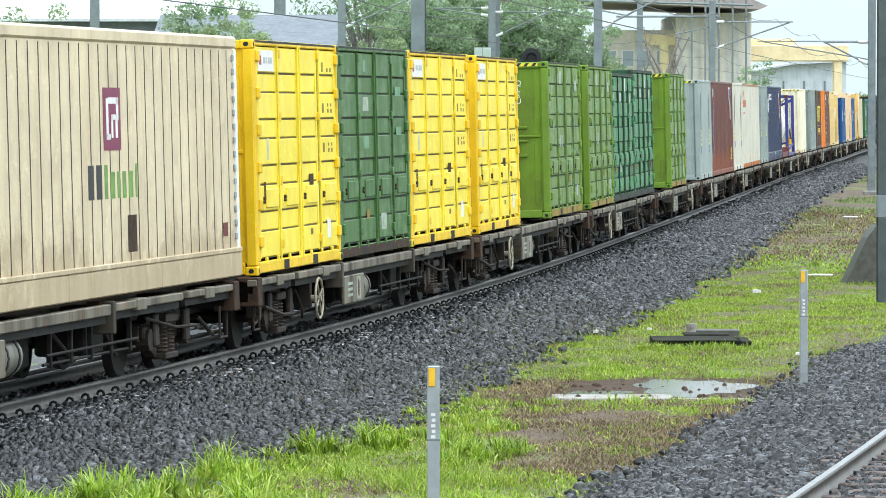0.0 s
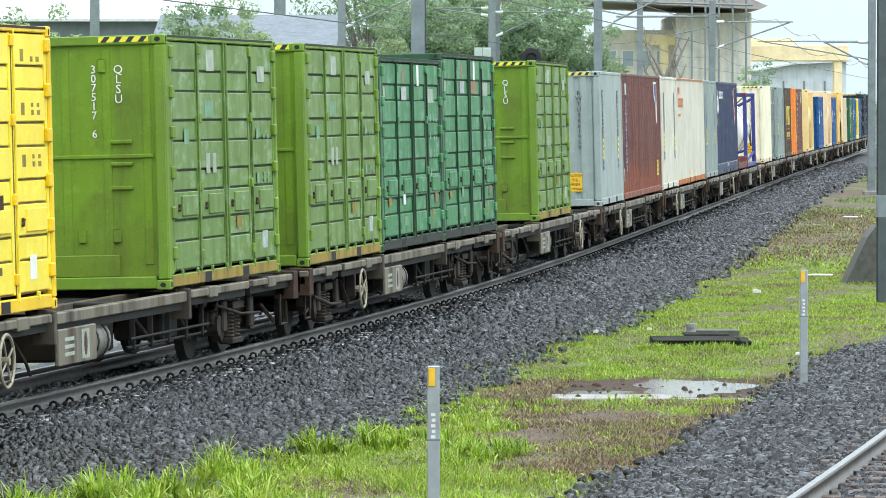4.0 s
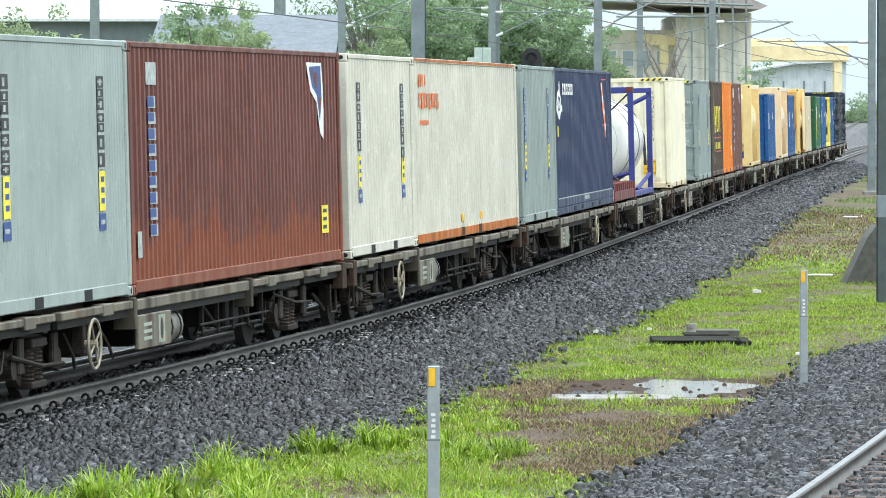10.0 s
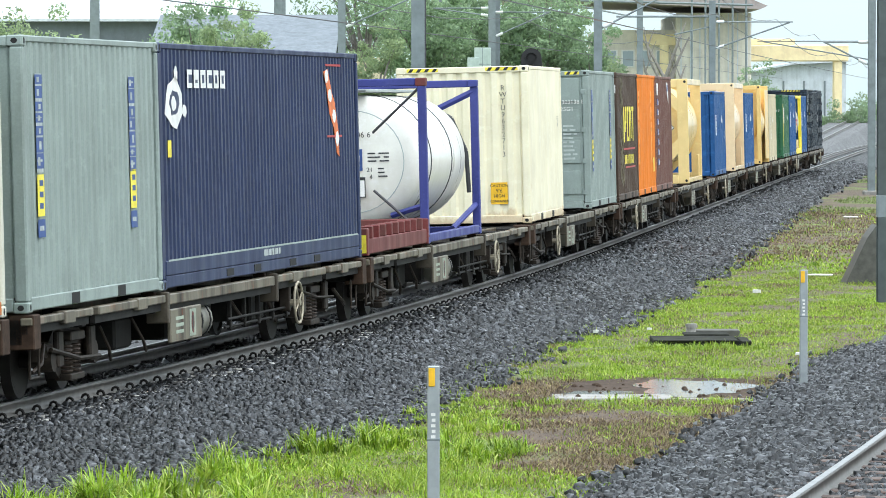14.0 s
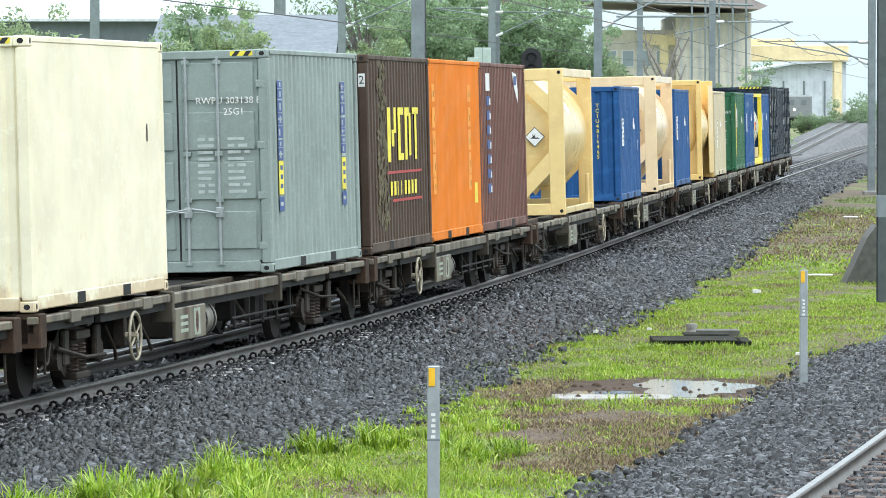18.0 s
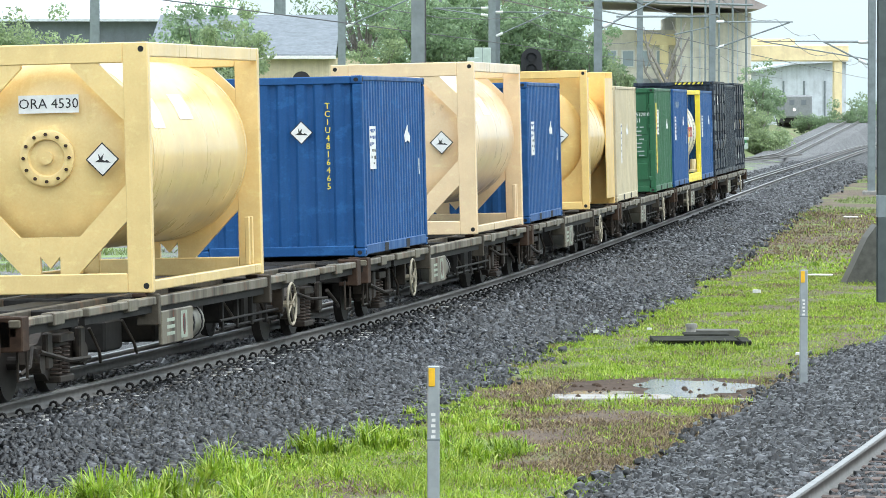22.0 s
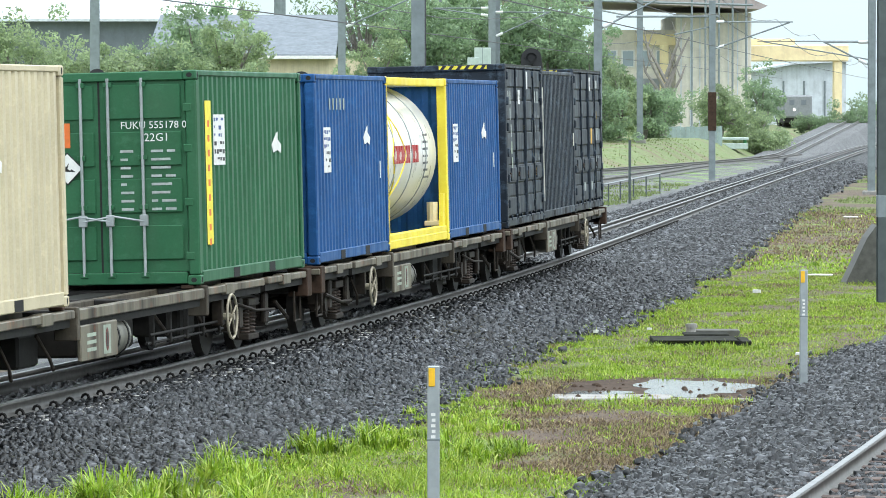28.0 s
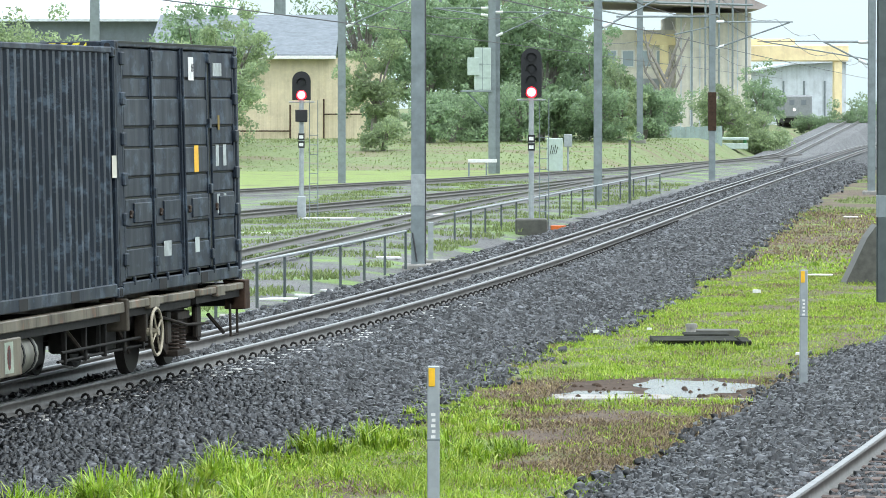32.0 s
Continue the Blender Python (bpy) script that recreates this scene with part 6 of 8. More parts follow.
gx = np.unique(np.concatenate([np.linspace(-1500, -40, 22), np.arange(-40, 50, 1.0), np.linspace(50, 1500, 22)]))
gy = np.unique(np.concatenate([np.linspace(-400, 16, 12), np.arange(16, 420, 1.5), np.linspace(420, 3000, 48)]))
GX, GY = np.meshgrid(gx, gy)
GZ = ground_z(GX, GY) + 0.035 * np.sin(GX * 1.7 + GY * 0.6) * np.cos(GY * 1.1 - GX * 0.4)
nx, ny = len(gx), len(gy)
idx = np.arange(nx * ny).reshape(ny, nx)
gf = np.stack([idx[:-1, :-1], idx[:-1, 1:], idx[1:, 1:], idx[1:, :-1]], -1).reshape(-1, 4)
gm = fast_mesh("ground", np.stack([GX, GY, GZ], -1).reshape(-1, 3), gf, M["ground"])
gm.shade_smooth()
tagged(new("ground", gm), "wet brown soil and turf ground", "ground", kind="structure")


def along(s0, s1, step, off=0.0):
    s = np.arange(s0, s1 + step / 2, step)
    return on_line(s, off)


def quad_line(pts, n=120, extend=(0, 0)):
    """A gently bent plan line through given (x, y) places."""
    p = np.array(pts)
    k = np.polyfit(p[:, 1], p[:, 0], min(2, len(p) - 1))
    y = np.linspace(p[0, 1] - extend[0], p[-1, 1] + extend[1], n)
    x = np.polyval(k, y)
    return x, y, np.arctan(np.polyval(np.polyder(k), y))


RAIL_SIDE = [(-0.068, -0.160), (0.068, -0.160), (0.068, -0.148), (0.014, -0.128), (0.014, -0.045), (0.036, -0.034), (0.036, -0.005), (-0.036, -0.005), (-0.036, -0.034), (-0.014, -0.045), (-0.014, -0.128), (-0.068, -0.148)]
RAIL_HEAD = [(-0.035, -0.0052), (0.035, -0.0052), (0.031, 0.001), (-0.031, 0.001)]


def lay_track(name, label, line, offs, s_mat, gauge_tilt=0.0, z=0.0, dull=False, zs=None):
    """Rails along a plan line; returns the thing that carries them."""
    t = thing(name, label, "railway track", kind="structure")
    for off in offs:
        prof = [(off + a, b + z + off * gauge_tilt) for a, b in RAIL_SIDE]
        r = part("rail", sweep("rail", *line, prof, M["rail_side"], True, zs), M["rail_side"], t)
        prof = [(off + a, b + z + off * gauge_tilt) for a, b in RAIL_HEAD]
        part("railhead", sweep("railhead", *line, prof, M["rail_side"] if dull else M["rail_head"], True, zs), M["rail_head"], r, "" if dull else "bright worn running surface")
    return t


main_line = along(-60, 420, 1.5)
main_track = lay_track("main_track", "dual-gauge main line with shiny wet rails", main_line, (0.57, -0.57, -0.94), "sleeper", CANT)
right_line = along(-60, 120, 1.5, 10.78)
right_track = lay_track("platform_track", "platform line with brown rails on timber sleepers", right_line, (-0.57, 0.57), "timber")
yard_lines = [quad_line([(-5.15, 91.1), (-3.7, 112.0), (-1.4, 130.0), (1.0, 150.0), (4.7, 185.0), (10.0, 225.0)], 120, (40, 30)),
              quad_line([(-7.2, 136.0), (-4.2, 153.4), (-1.4, 163.9), (1.0, 174.0), (4.5, 196.0)], 80, (55, 20)),
              quad_line([(-8.2, 179.5), (-1.6, 197.0), (7.2, 238.0), (15.4, 264.4), (22.5, 307.0)], 120, (60, 5))]
for ln in yard_lines:
    lay_track("yard_track", "rusty yard siding overgrown with weeds", ln, (-0.57, 0.57), "timber", 0.0, -0.06, True)
far_line = quad_line([(21.4, 300.0), (22.9, 310.0), (31.6, 380.0), (43.0, 470.0)], 60, (8, 60))
far_rise = 0.0152 * np.maximum(far_line[1] - 310, 0)
lay_track("far_track", "distant track climbing away round the bend", far_line, (-0.57, 0.57), "sleeper", 0.0, 0.0, False, far_rise)

# ballast beds
def ballast(name, label, line, prof, mat, rough=0.03):
    xs, ys, hs = line
    me = sweep(name, xs, ys, hs, prof, mat, closed=False)
    co = np.empty(len(me.vertices) * 3, np.float32)
    me.vertices.foreach_get("co", co)
    co = co.reshape(-1, 3)
    co[:, 2] += rough * np.sin(co[:, 0] * 3.1 + co[:, 1] * 1.7) * np.cos(co[:, 1] * 2.3)
    me.vertices.foreach_set("co", co.ravel())
    me.update()
    return tagged(new(name, me), label, "ballast", kind="structure")


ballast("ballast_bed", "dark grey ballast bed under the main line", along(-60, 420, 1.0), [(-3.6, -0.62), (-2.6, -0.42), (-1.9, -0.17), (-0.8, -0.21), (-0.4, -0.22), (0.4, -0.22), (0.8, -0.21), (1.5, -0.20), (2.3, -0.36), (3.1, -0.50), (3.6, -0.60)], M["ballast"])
tagged(new("far_embankment", sweep("far_embankment", *far_line, [(-8, -3.6), (-2.2, -0.22), (0, -0.21), (1.9, -0.2), (3.2, -1.9)], M["far_gravel"], False, far_rise - 0.9 * (far_line[1] < 297))), "pale grey ballast bank under the far climbing track", "ballast", kind="structure")
tagged(new("far_ballast", sweep("far_ballast", *along(105, 420, 3.0), [(-8, -0.47), (-3.4, -0.44), (2.6, -0.46), (3.1, -0.56)], M["far_gravel"], False)), "wide grey ballast beside the far main line", "ballast", kind="structure")
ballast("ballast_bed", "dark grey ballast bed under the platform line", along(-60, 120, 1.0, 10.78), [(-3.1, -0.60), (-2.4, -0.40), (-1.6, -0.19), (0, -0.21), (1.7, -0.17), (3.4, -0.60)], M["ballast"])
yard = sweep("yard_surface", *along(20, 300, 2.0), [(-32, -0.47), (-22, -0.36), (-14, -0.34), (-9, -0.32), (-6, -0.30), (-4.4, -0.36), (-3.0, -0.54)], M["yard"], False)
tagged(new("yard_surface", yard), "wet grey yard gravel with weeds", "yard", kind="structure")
turf = sweep("grass_verge", *quad_line([(-9.5, 181.0), (-3.2, 200.0), (5.0, 238.0), (13.0, 264.0), (20.0, 300.0)], 60, (70, 0)), [(-40, -0.30), (-16, -0.28), (-8, -0.27), (-1.8, -0.28)], M["bright_turf"], False)
tagged(new("grass_verge", turf), "bright wet grass verge behind the yard", "grass", kind="structure")

# sleepers and clips of the two near lines
sl_me = Build().bev(-1.22, 1.22, -0.115, 0.115, -0.33, -0.158, 0.02).mesh("sleeper", M["sleeper"])
tm_me = Build().bev(-1.05, 1.05, -0.115, 0.115, -0.30, -0.158, 0.012).mesh("sleeper", M["timber"])
clip_me = Build().ring((0, 0, 0), (0, 1, 0), 0.040, 0.017, 8, 5).mesh("rail_clip", M["wagon_dark"])
for k in range(150):
    s = -14 + k * 0.685
    x, y, h = on_line(s)
    m = Matrix.Translation((x, y, 0)) @ Matrix.Rotation(-h, 4, "Z")
    part("sleeper", sl_me, None, main_track, "", m @ Matrix.Rotation(-CANT, 4, "Y"))
    for off in (0.66, 0.48):
        part("rail_clip", clip_me, None, main_track, "", m @ Matrix.Translation((off, 0, -0.136 + off * CANT)))
for k in range(60):
    x, y, h = on_line(-16 + k * 0.66, 10.78)
    part("sleeper", tm_me, None, right_track, "", Matrix.Translation((x, y, 0.02)) @ Matrix.Rotation(-h, 4, "Z"))

# ---- loose stones ----
rs = np.random.RandomState(11)
CUBE = np.array([(-1, -1, -1), (1, -1, -1), (1, 1, -1), (-1, 1, -1), (-1, -1, 1), (1, -1, 1), (1, 1, 1), (-1, 1, 1)], float) * 0.5
CF = np.array([(4, 5, 6, 7), (0, 1, 5, 4), (1, 2, 6, 5), (2, 3, 7, 6), (3, 0, 4, 7)])


def stones(name, label, px, py, pz, size):
    """Many broken stones in one mesh: jittered blocks, each turned its own way."""
    n = len(px)
    v = CUBE[None] + rs.uniform(-0.26, 0.26, (n, 8, 3))
    v *= size[:, None, None] * rs.uniform(0.55, 1.15, (n, 1, 3))
    a, b = rs.uniform(0, 6.283, n), rs.uniform(-0.9, 0.9, n)
    ca, sa, cb, sb = np.cos(a)[:, None], np.sin(a)[:, None], np.cos(b)[:, None], np.sin(b)[:, None]
    y1, z1 = v[:, :, 1] * cb - v[:, :, 2] * sb, v[:, :, 1] * sb + v[:, :, 2] * cb
    x2, y2 = v[:, :, 0] * ca - y1 * sa, v[:, :, 0] * sa + y1 * ca
    P = np.stack([x2 + px[:, None], y2 + py[:, None], z1 + pz[:, None]], -1).reshape(-1, 3)
    F = (CF[None] + (np.arange(n) * 8)[:, None, None]).reshape(-1, 4)
    return tagged(new(name, fast_mesh(name, P, F, M["stones"])), label, "ballast stones", kind="stuff")


def bed_z(off):
    return np.interp(off, [-3.6, -2.6, -1.9, -0.8, -0.4, 0.4, 0.8, 1.5, 2.3, 3.1, 3.6, 4.6], [-0.62, -0.42, -0.17, -0.20, -0.21, -0.21, -0.20, -0.19, -0.36, -0.50, -0.5, -0.5])


TOE_S = np.array([-16, -1, 3, 7, 14, 25, 34, 59, 130.0])
TOE_O = np.array([2.9, 3.15, 3.4, 3.7, 3.65, 3.0, 3.3, 3.2, 2.6])


def toe(s):
    """How far the ballast runs out from the line's middle."""
    return np.interp(s, TOE_S, TOE_O) + 0.10 + 0.12 * np.sin(s * 2.3) + 0.16 * np.sin(s * 0.83 + 1.3 * np.sin(s * 0.31))


def scatter_bed(s0, s1, o0, o1, per, sz, base=0.0, flip=False):
    n = int((s1 - s0) * (o1 - o0) * per)
    s, o = rs.uniform(s0, s1, n), rs.uniform(o0, o1, n)
    edge = (3.0 + 0.12 * np.sin(s * 0.9) if flip else toe(s)) + rs.normal(0, 0.20, n)
    keep = (o < edge) & ~((np.abs(o - 0.57) < 0.085) | (np.abs(o + 0.57) < 0.085) | (np.abs(o + 0.94) < 0.085))
    keep &= ~((s > 13) & (s < 38) & (o > 0.6) & (o < 1.28) & (np.abs(((s + 14) / 0.685 + 0.5) % 1 - 0.5) < 0.17) & (base == 0))
    s, o = s[keep], o[keep]
    z = bed_z(o) + rs.uniform(-0.015, 0.05, len(s))
    x, y, _ = on_line(s, base - o if flip else base + o)
    return x, y, z, rs.uniform(0.75, 1.35, len(s)) * sz


def join(*sets):
    return [np.concatenate(c) for c in zip(*sets)]


stones("ballast_stones", "loose dark wet ballast stones beside the main line",
       *join(scatter_bed(-16, 25, 0.68, 4.2, 520, 0.055), scatter_bed(25, 60, 0.68, 4.0, 260, 0.074), scatter_bed(60, 130, 0.68, 3.8, 160, 0.085), scatter_bed(130, 230, -3.6, 3.6, 55, 0.115), scatter_bed(110, 130, -3.6, 0.5, 60, 0.11),
             scatter_bed(-16, 40, -0.5, 0.5, 200, 0.07), scatter_bed(25, 110, -3.9, 0.5, 80, 0.085)))
stones("ballast_stones", "loose dark ballast stones beside the platform line", *join(scatter_bed(-14, 26, -0.45, 4.0, 430, 0.057, 10.78, True)))
# ---- grass ----
def blades(name, label, px, py, pz, hgt, wid, mat, lean=0.45):
    """Bent grass blades, each of two narrowing pieces."""
    n = len(px)
    a = rs.uniform(0, 6.283, n)
    ux, uy = np.cos(a), np.sin(a)
    d = rs.uniform(0.05, lean, n) * hgt
    b = rs.uniform(0, 6.283, n)
    dx, dy = np.cos(b) * d, np.sin(b) * d
    V = np.empty((n, 5, 3))
    for k, (f, w) in enumerate(((0.0, 1.0), (0.0, -1.0), (0.55, -0.7), (0.55, 0.7), (1.0, 0.0))):
        V[:, k, 0] = px + ux * wid * w * 0.5 + dx * f * f
        V[:, k, 1] = py + uy * wid * w * 0.5 + dy * f * f
        V[:, k, 2] = pz + hgt * f * (1 - 0.25 * f * d / hgt)
    i = (np.arange(n) * 5)[:, None]
    F = np.concatenate([i + np.array([[0, 1, 2]]), i + np.array([[0, 2, 3]]), i + np.array([[3, 2, 4]])])
    return tagged(new(name, fast_mesh(name, V.reshape(-1, 3), F, mat)), label, "grass", kind="stuff")


def tufts(name, label, cx, cy, hgt, per, wid, mat, reach=0.75):
    """Fountains of arching blades round each centre, every blade of three narrowing pieces."""
    n = len(cx) * per
    rep_ = lambda a: np.repeat(a, per)
    px, py = rep_(cx) + rs.normal(0, 0.05, n), rep_(cy) + rs.normal(0, 0.05, n)
    h = rep_(hgt) * rs.uniform(0.35, 1.1, n)
    a = rs.uniform(0, 6.283, n)
    out = h * rs.uniform(0.1, reach, n)
    side = np.stack([-np.sin(a), np.cos(a)], -1)
    w = wid * rs.uniform(0.5, 1.3, n)
    base = ground_z(px, py) - 0.01
    V = np.empty((n, 7, 3))
    for k, (f, q) in enumerate(((0.0, 0.7), (0.0, -0.7), (0.4, -1.0), (0.4, 1.0), (0.75, 0.7), (0.75, -0.7), (1.0, 0.0))):
        r = out * f ** 1.7
        V[:, k, 0] = px + np.cos(a) * r + side[:, 0] * w * q * 0.5
        V[:, k, 1] = py + np.sin(a) * r + side[:, 1] * w * q * 0.5
        V[:, k, 2] = base + h * (1.30 * f - 0.42 * f ** 3 * (0.4 + out / h))
    i = (np.arange(n) * 7)[:, None]
    F = np.concatenate([i + np.array([t]) for t in ((0, 1, 2), (0, 2, 3), (3, 2, 5), (3, 5, 4), (4, 5, 6))])
    return tagged(new(name, fast_mesh(name, V.reshape(-1, 3), F, mat)), label, "grass", kind="stuff")


def patchy(x, y, k=0.35):
    return 0.5 + 0.25 * np.sin(x * k * 2.3 + 1.7 * np.sin(y * k)) + 0.25 * np.sin(y * k * 1.9 + 2.1 * np.sin(x * k * 1.3) + 0.6)


def verge(n, s0, s1):
    s, o = rs.uniform(s0, s1, n), rs.uniform(2.3, 8.9, n)
    x, y, _ = on_line(s, o)
    lo = toe(s)
    hi = 7.75 + 0.15 * np.sin(s * 0.7 + 2) + 0.9 * smooth01(18, 26, s)
    keep = (o > lo + rs.normal(0, 0.2, n)) & (o < hi + rs.normal(0, 0.25, n))
    wob = rs.normal(0, 0.14, n) + 0.22 * (patchy(x, y, 4.0) - 0.5)
    keep &= ~((x > 1.5 + wob) & (x < 3.95 + wob) & (y > 58.25 + 2 * wob) & (y < 62.2 + 3 * wob) & (o > 4.9))
    keep &= ~((x > 3.3 + wob) & (x < 4.65 + wob) & (y > 71.0 + wob) & (y < 73.0 + wob))
    return s[keep], o[keep], x[keep], y[keep]


def brownness(s, o, x, y):
    """Where the verge has died back."""
    wob = 0.5 * (patchy(x, y, 2.1) - 0.5)
    a = smooth01(0.15, 0.95, x + wob) * smooth01(45.4, 47.6, y + 2 * wob) * smooth01(64.5, 60.5, y + wob) - 1.0 * np.exp(-((x - 2.75) / 0.95) ** 2 - ((y - 56.0) / 0.9) ** 2)
    b = 0.8 * smooth01(7.0, 7.6, o + wob) * smooth01(6, 10, s) * smooth01(34, 20, s)
    c = 1.2 * smooth01(62, 78, s)
    return np.clip(np.clip(a, 0, 1) + b + c + 0.8 * (patchy(x, y, 0.9) - 0.62) + 0.28 * smooth01(6, 16, s) * patchy(x + 9, y * 0.6, 1.3) - 0.4 * smooth01(0.66, 0.85, patchy(x + 2, y, 2.4)) * smooth01(40, 30, s), 0, 0.88)


for s0, s1, n, hh, ww in ((-16, 22, 200000, 0.060, 0.011), (22, 60, 120000, 0.065, 0.014), (60, 120, 30000, 0.10, 0.032)):
    s, o, x, y = verge(n, s0, s1)
    br = brownness(s, o, x, y)
    live = rs.uniform(0, 1, len(s)) > br
    thin = patchy(x * 1.3 + 5, y * 0.8, 1.1) + 0.35 * rs.uniform(-1, 1, len(s)) > 0.30
    live &= thin
    tall = 0.7 + 1.1 * np.exp(-((s + 3) / 6) ** 2 - ((o - toe(s) - 0.4) / 0.9) ** 2) * (0.4 + patchy(x, y, 2.6)) + 3.2 * np.exp(-((s - 1.5) / 1.2) ** 2 - ((o - 5.8) / 0.5) ** 2) + 1.2 * patchy(x, y, 1.6) ** 3
    for sel, mat, lab, k in ((live, M["grass"], "bright green uncut grass of the verge", 1.0), (~live & (rs.uniform(0, 1, len(s)) < 0.95), M["dead_grass"], "withered brown grass of the verge", 0.7)):
        m = sel.sum()
        blades("verge_grass", lab, x[sel], y[sel], ground_z(x[sel], y[sel]) - 0.01, hh * k * tall[sel] * rs.uniform(0.5, 1.3, m), ww * rs.uniform(0.6, 1.5, m), mat, 1.5)
n = 30000
s, o = rs.uniform(95, 200, n), rs.uniform(3.2, 14, n)
x, y, _ = on_line(s, o)
k = patchy(x * 0.5, y * 0.25, 0.8) > 0.66
blades("far_verge_grass", "thin olive grass on the far verge", x[k], y[k], ground_z(x[k], y[k]) - 0.01, rs.uniform(0.05, 0.16, k.sum()), np.full(k.sum(), 0.05), M["bank_grass"], 1.6)
# matted dead stalks over the bare patch
s, o, x, y = verge(120000, -2, 22)
k = brownness(s, o, x, y) > 0.35 + 0.3 * patchy(x, y * 0.8, 3.1)
blades("dead_stalks", "matted withered brown stalks on the bare patch", x[k], y[k], ground_z(x[k], y[k]) - 0.005, rs.uniform(0.02, 0.09, k.sum()) * (0.4 + patchy(x[k], y[k], 2.3)), rs.uniform(0.008, 0.02, k.sum()), M["dead_grass"], 2.8)
# broad-leaved weeds hugging the soil
s, o, x, y = verge(75000, -16, 45)
k = (brownness(s, o, x, y) < 0.55) & (patchy(x + 3, y * 0.7, 1.4) + 0.4 * rs.uniform(-1, 1, len(s)) > 0.35)
blades("low_weeds", "low broad-leaved green weeds of the verge", x[k], y[k], ground_z(x[k], y[k]) + rs.uniform(0.0, 0.05, k.sum()), rs.uniform(0.02, 0.06, k.sum()), rs.uniform(0.012, 0.034, k.sum()) * np.interp(y[k], [36, 52], [1.0, 0.55]), M["grass"], 1.8)
# tall tufts along the ballast edge and round the post
tc = 520
ts = rs.uniform(-15, 15, tc)
to = toe(ts) + 0.05 + np.abs(rs.normal(0, 0.55, tc))
ts[:26], to[:26] = rs.normal(4.4, 0.8, 26), rs.normal(5.75, 0.16, 26)
ts[26:190], to[26:190] = rs.uniform(-15, -1, 164), rs.uniform(3.0, 6.6, 164)
x, y, _ = on_line(ts, to)
th = rs.uniform(0.14, 0.40, tc) * np.interp(ts, [-10, -2, 6, 14], [1.25, 1.1, 0.75, 0.4])
th *= 0.35 + 0.95 * patchy(x, y, 2.2)
th[:26] = rs.uniform(0.16, 0.30, 26)
pk = (patchy(x + 1, y, 1.7) > 0.36) | (np.arange(tc) < 26)
tufts("tall_grass", "tall bright green grass tufts beside the ballast", x[pk], y[pk], th[pk], 50, 0.017, M["grass"], 1.35)
# grass grown up round the culvert and the pit cover
tc = 150
x = np.concatenate([rs.uniform(2.9, 4.9, 70), rs.uniform(1.1, 4.2, 80)])
y = np.concatenate([rs.uniform(70.0, 70.7, 70), np.where(rs.uniform(0, 1, 80) < 0.5, rs.uniform(62.2, 63.4, 80), rs.uniform(57.2, 57.9, 80))])
tufts("edging_grass", "grass grown up round the concrete covers", x, y, rs.uniform(0.05, 0.16, tc), 22, 0.012, M["grass"], 1.4)
# straggling runners on the stones beyond the turf
tc = 160
ts = rs.uniform(-4, 34, tc)
to = toe(ts) - np.abs(rs.normal(0, 0.35, tc))
x, y, _ = on_line(ts, to)
tufts("stray_grass", "sparse thin grass straggling over the ballast edge", x, y, rs.uniform(0.06, 0.16, tc), 9, 0.010, M["grass"], 1.2)
# weeds in the yard and on the ballast edge
n = 110000
s, o = rs.uniform(28, 170, n), rs.uniform(-16, -3.6, n)
x, y, _ = on_line(s, o)
k = patchy(x, y, 0.5) > 0.56
blades("yard_weeds", "pale green weeds between the sidings", x[k], y[k], np.full(k.sum(), -0.36), rs.uniform(0.05, 0.20, k.sum()), np.full(k.sum(), 0.035), M["bank_grass"], 1.3)
n = 24000
x = rs.uniform(-26, 20, n)
y = rs.uniform(188, 300, n)
k = x < np.interp(y, [180, 200, 238, 264, 307], [-12, -5, 4.6, 12.8, 19.5])
x, y = x[k], y[k]
n = len(x)
blades("bank_weeds", "rough grass on the bank", x, y, ground_z(x, y), rs.uniform(0.05, 0.16, n) * (0.4 + patchy(x, y, 0.8)), np.full(n, 0.07), M["bank_grass"], 2.2)

# ---- things beside the line ----
def gz(x, y):
    return float(ground_z(np.float64(x), np.float64(y)))


def marker_post(x, y):
    t = thing("marker_post", "galvanised steel marker post with amber reflector", "post", "marker posts", Matrix.Translation((x, y, -0.5)))
    part("post", Build().bev(-0.05, 0.05, -0.035, 0.035, 0.0, 1.585, 0.008), M["steel"], t)
    part("reflector", Build().bev(-0.040, 0.012, -0.041, -0.034, 1.42, 1.57, 0.003), M["amber_ink"], t, "amber reflector plate")
    for k in range(5):
        part("worn_bar", Build().box(-0.020 + 0.006 * (k % 2), 0.016, -0.0375, -0.0352, 1.18 - k * 0.045, 1.205 - k * 0.045), M["white"], t)
    part("band", Build().bev(-0.053, 0.053, -0.038, 0.038, 0.98, 1.00, 0.004), M["mast"], t)


marker_post(-0.077, 37.6)
marker_post(4.62, 59.6)


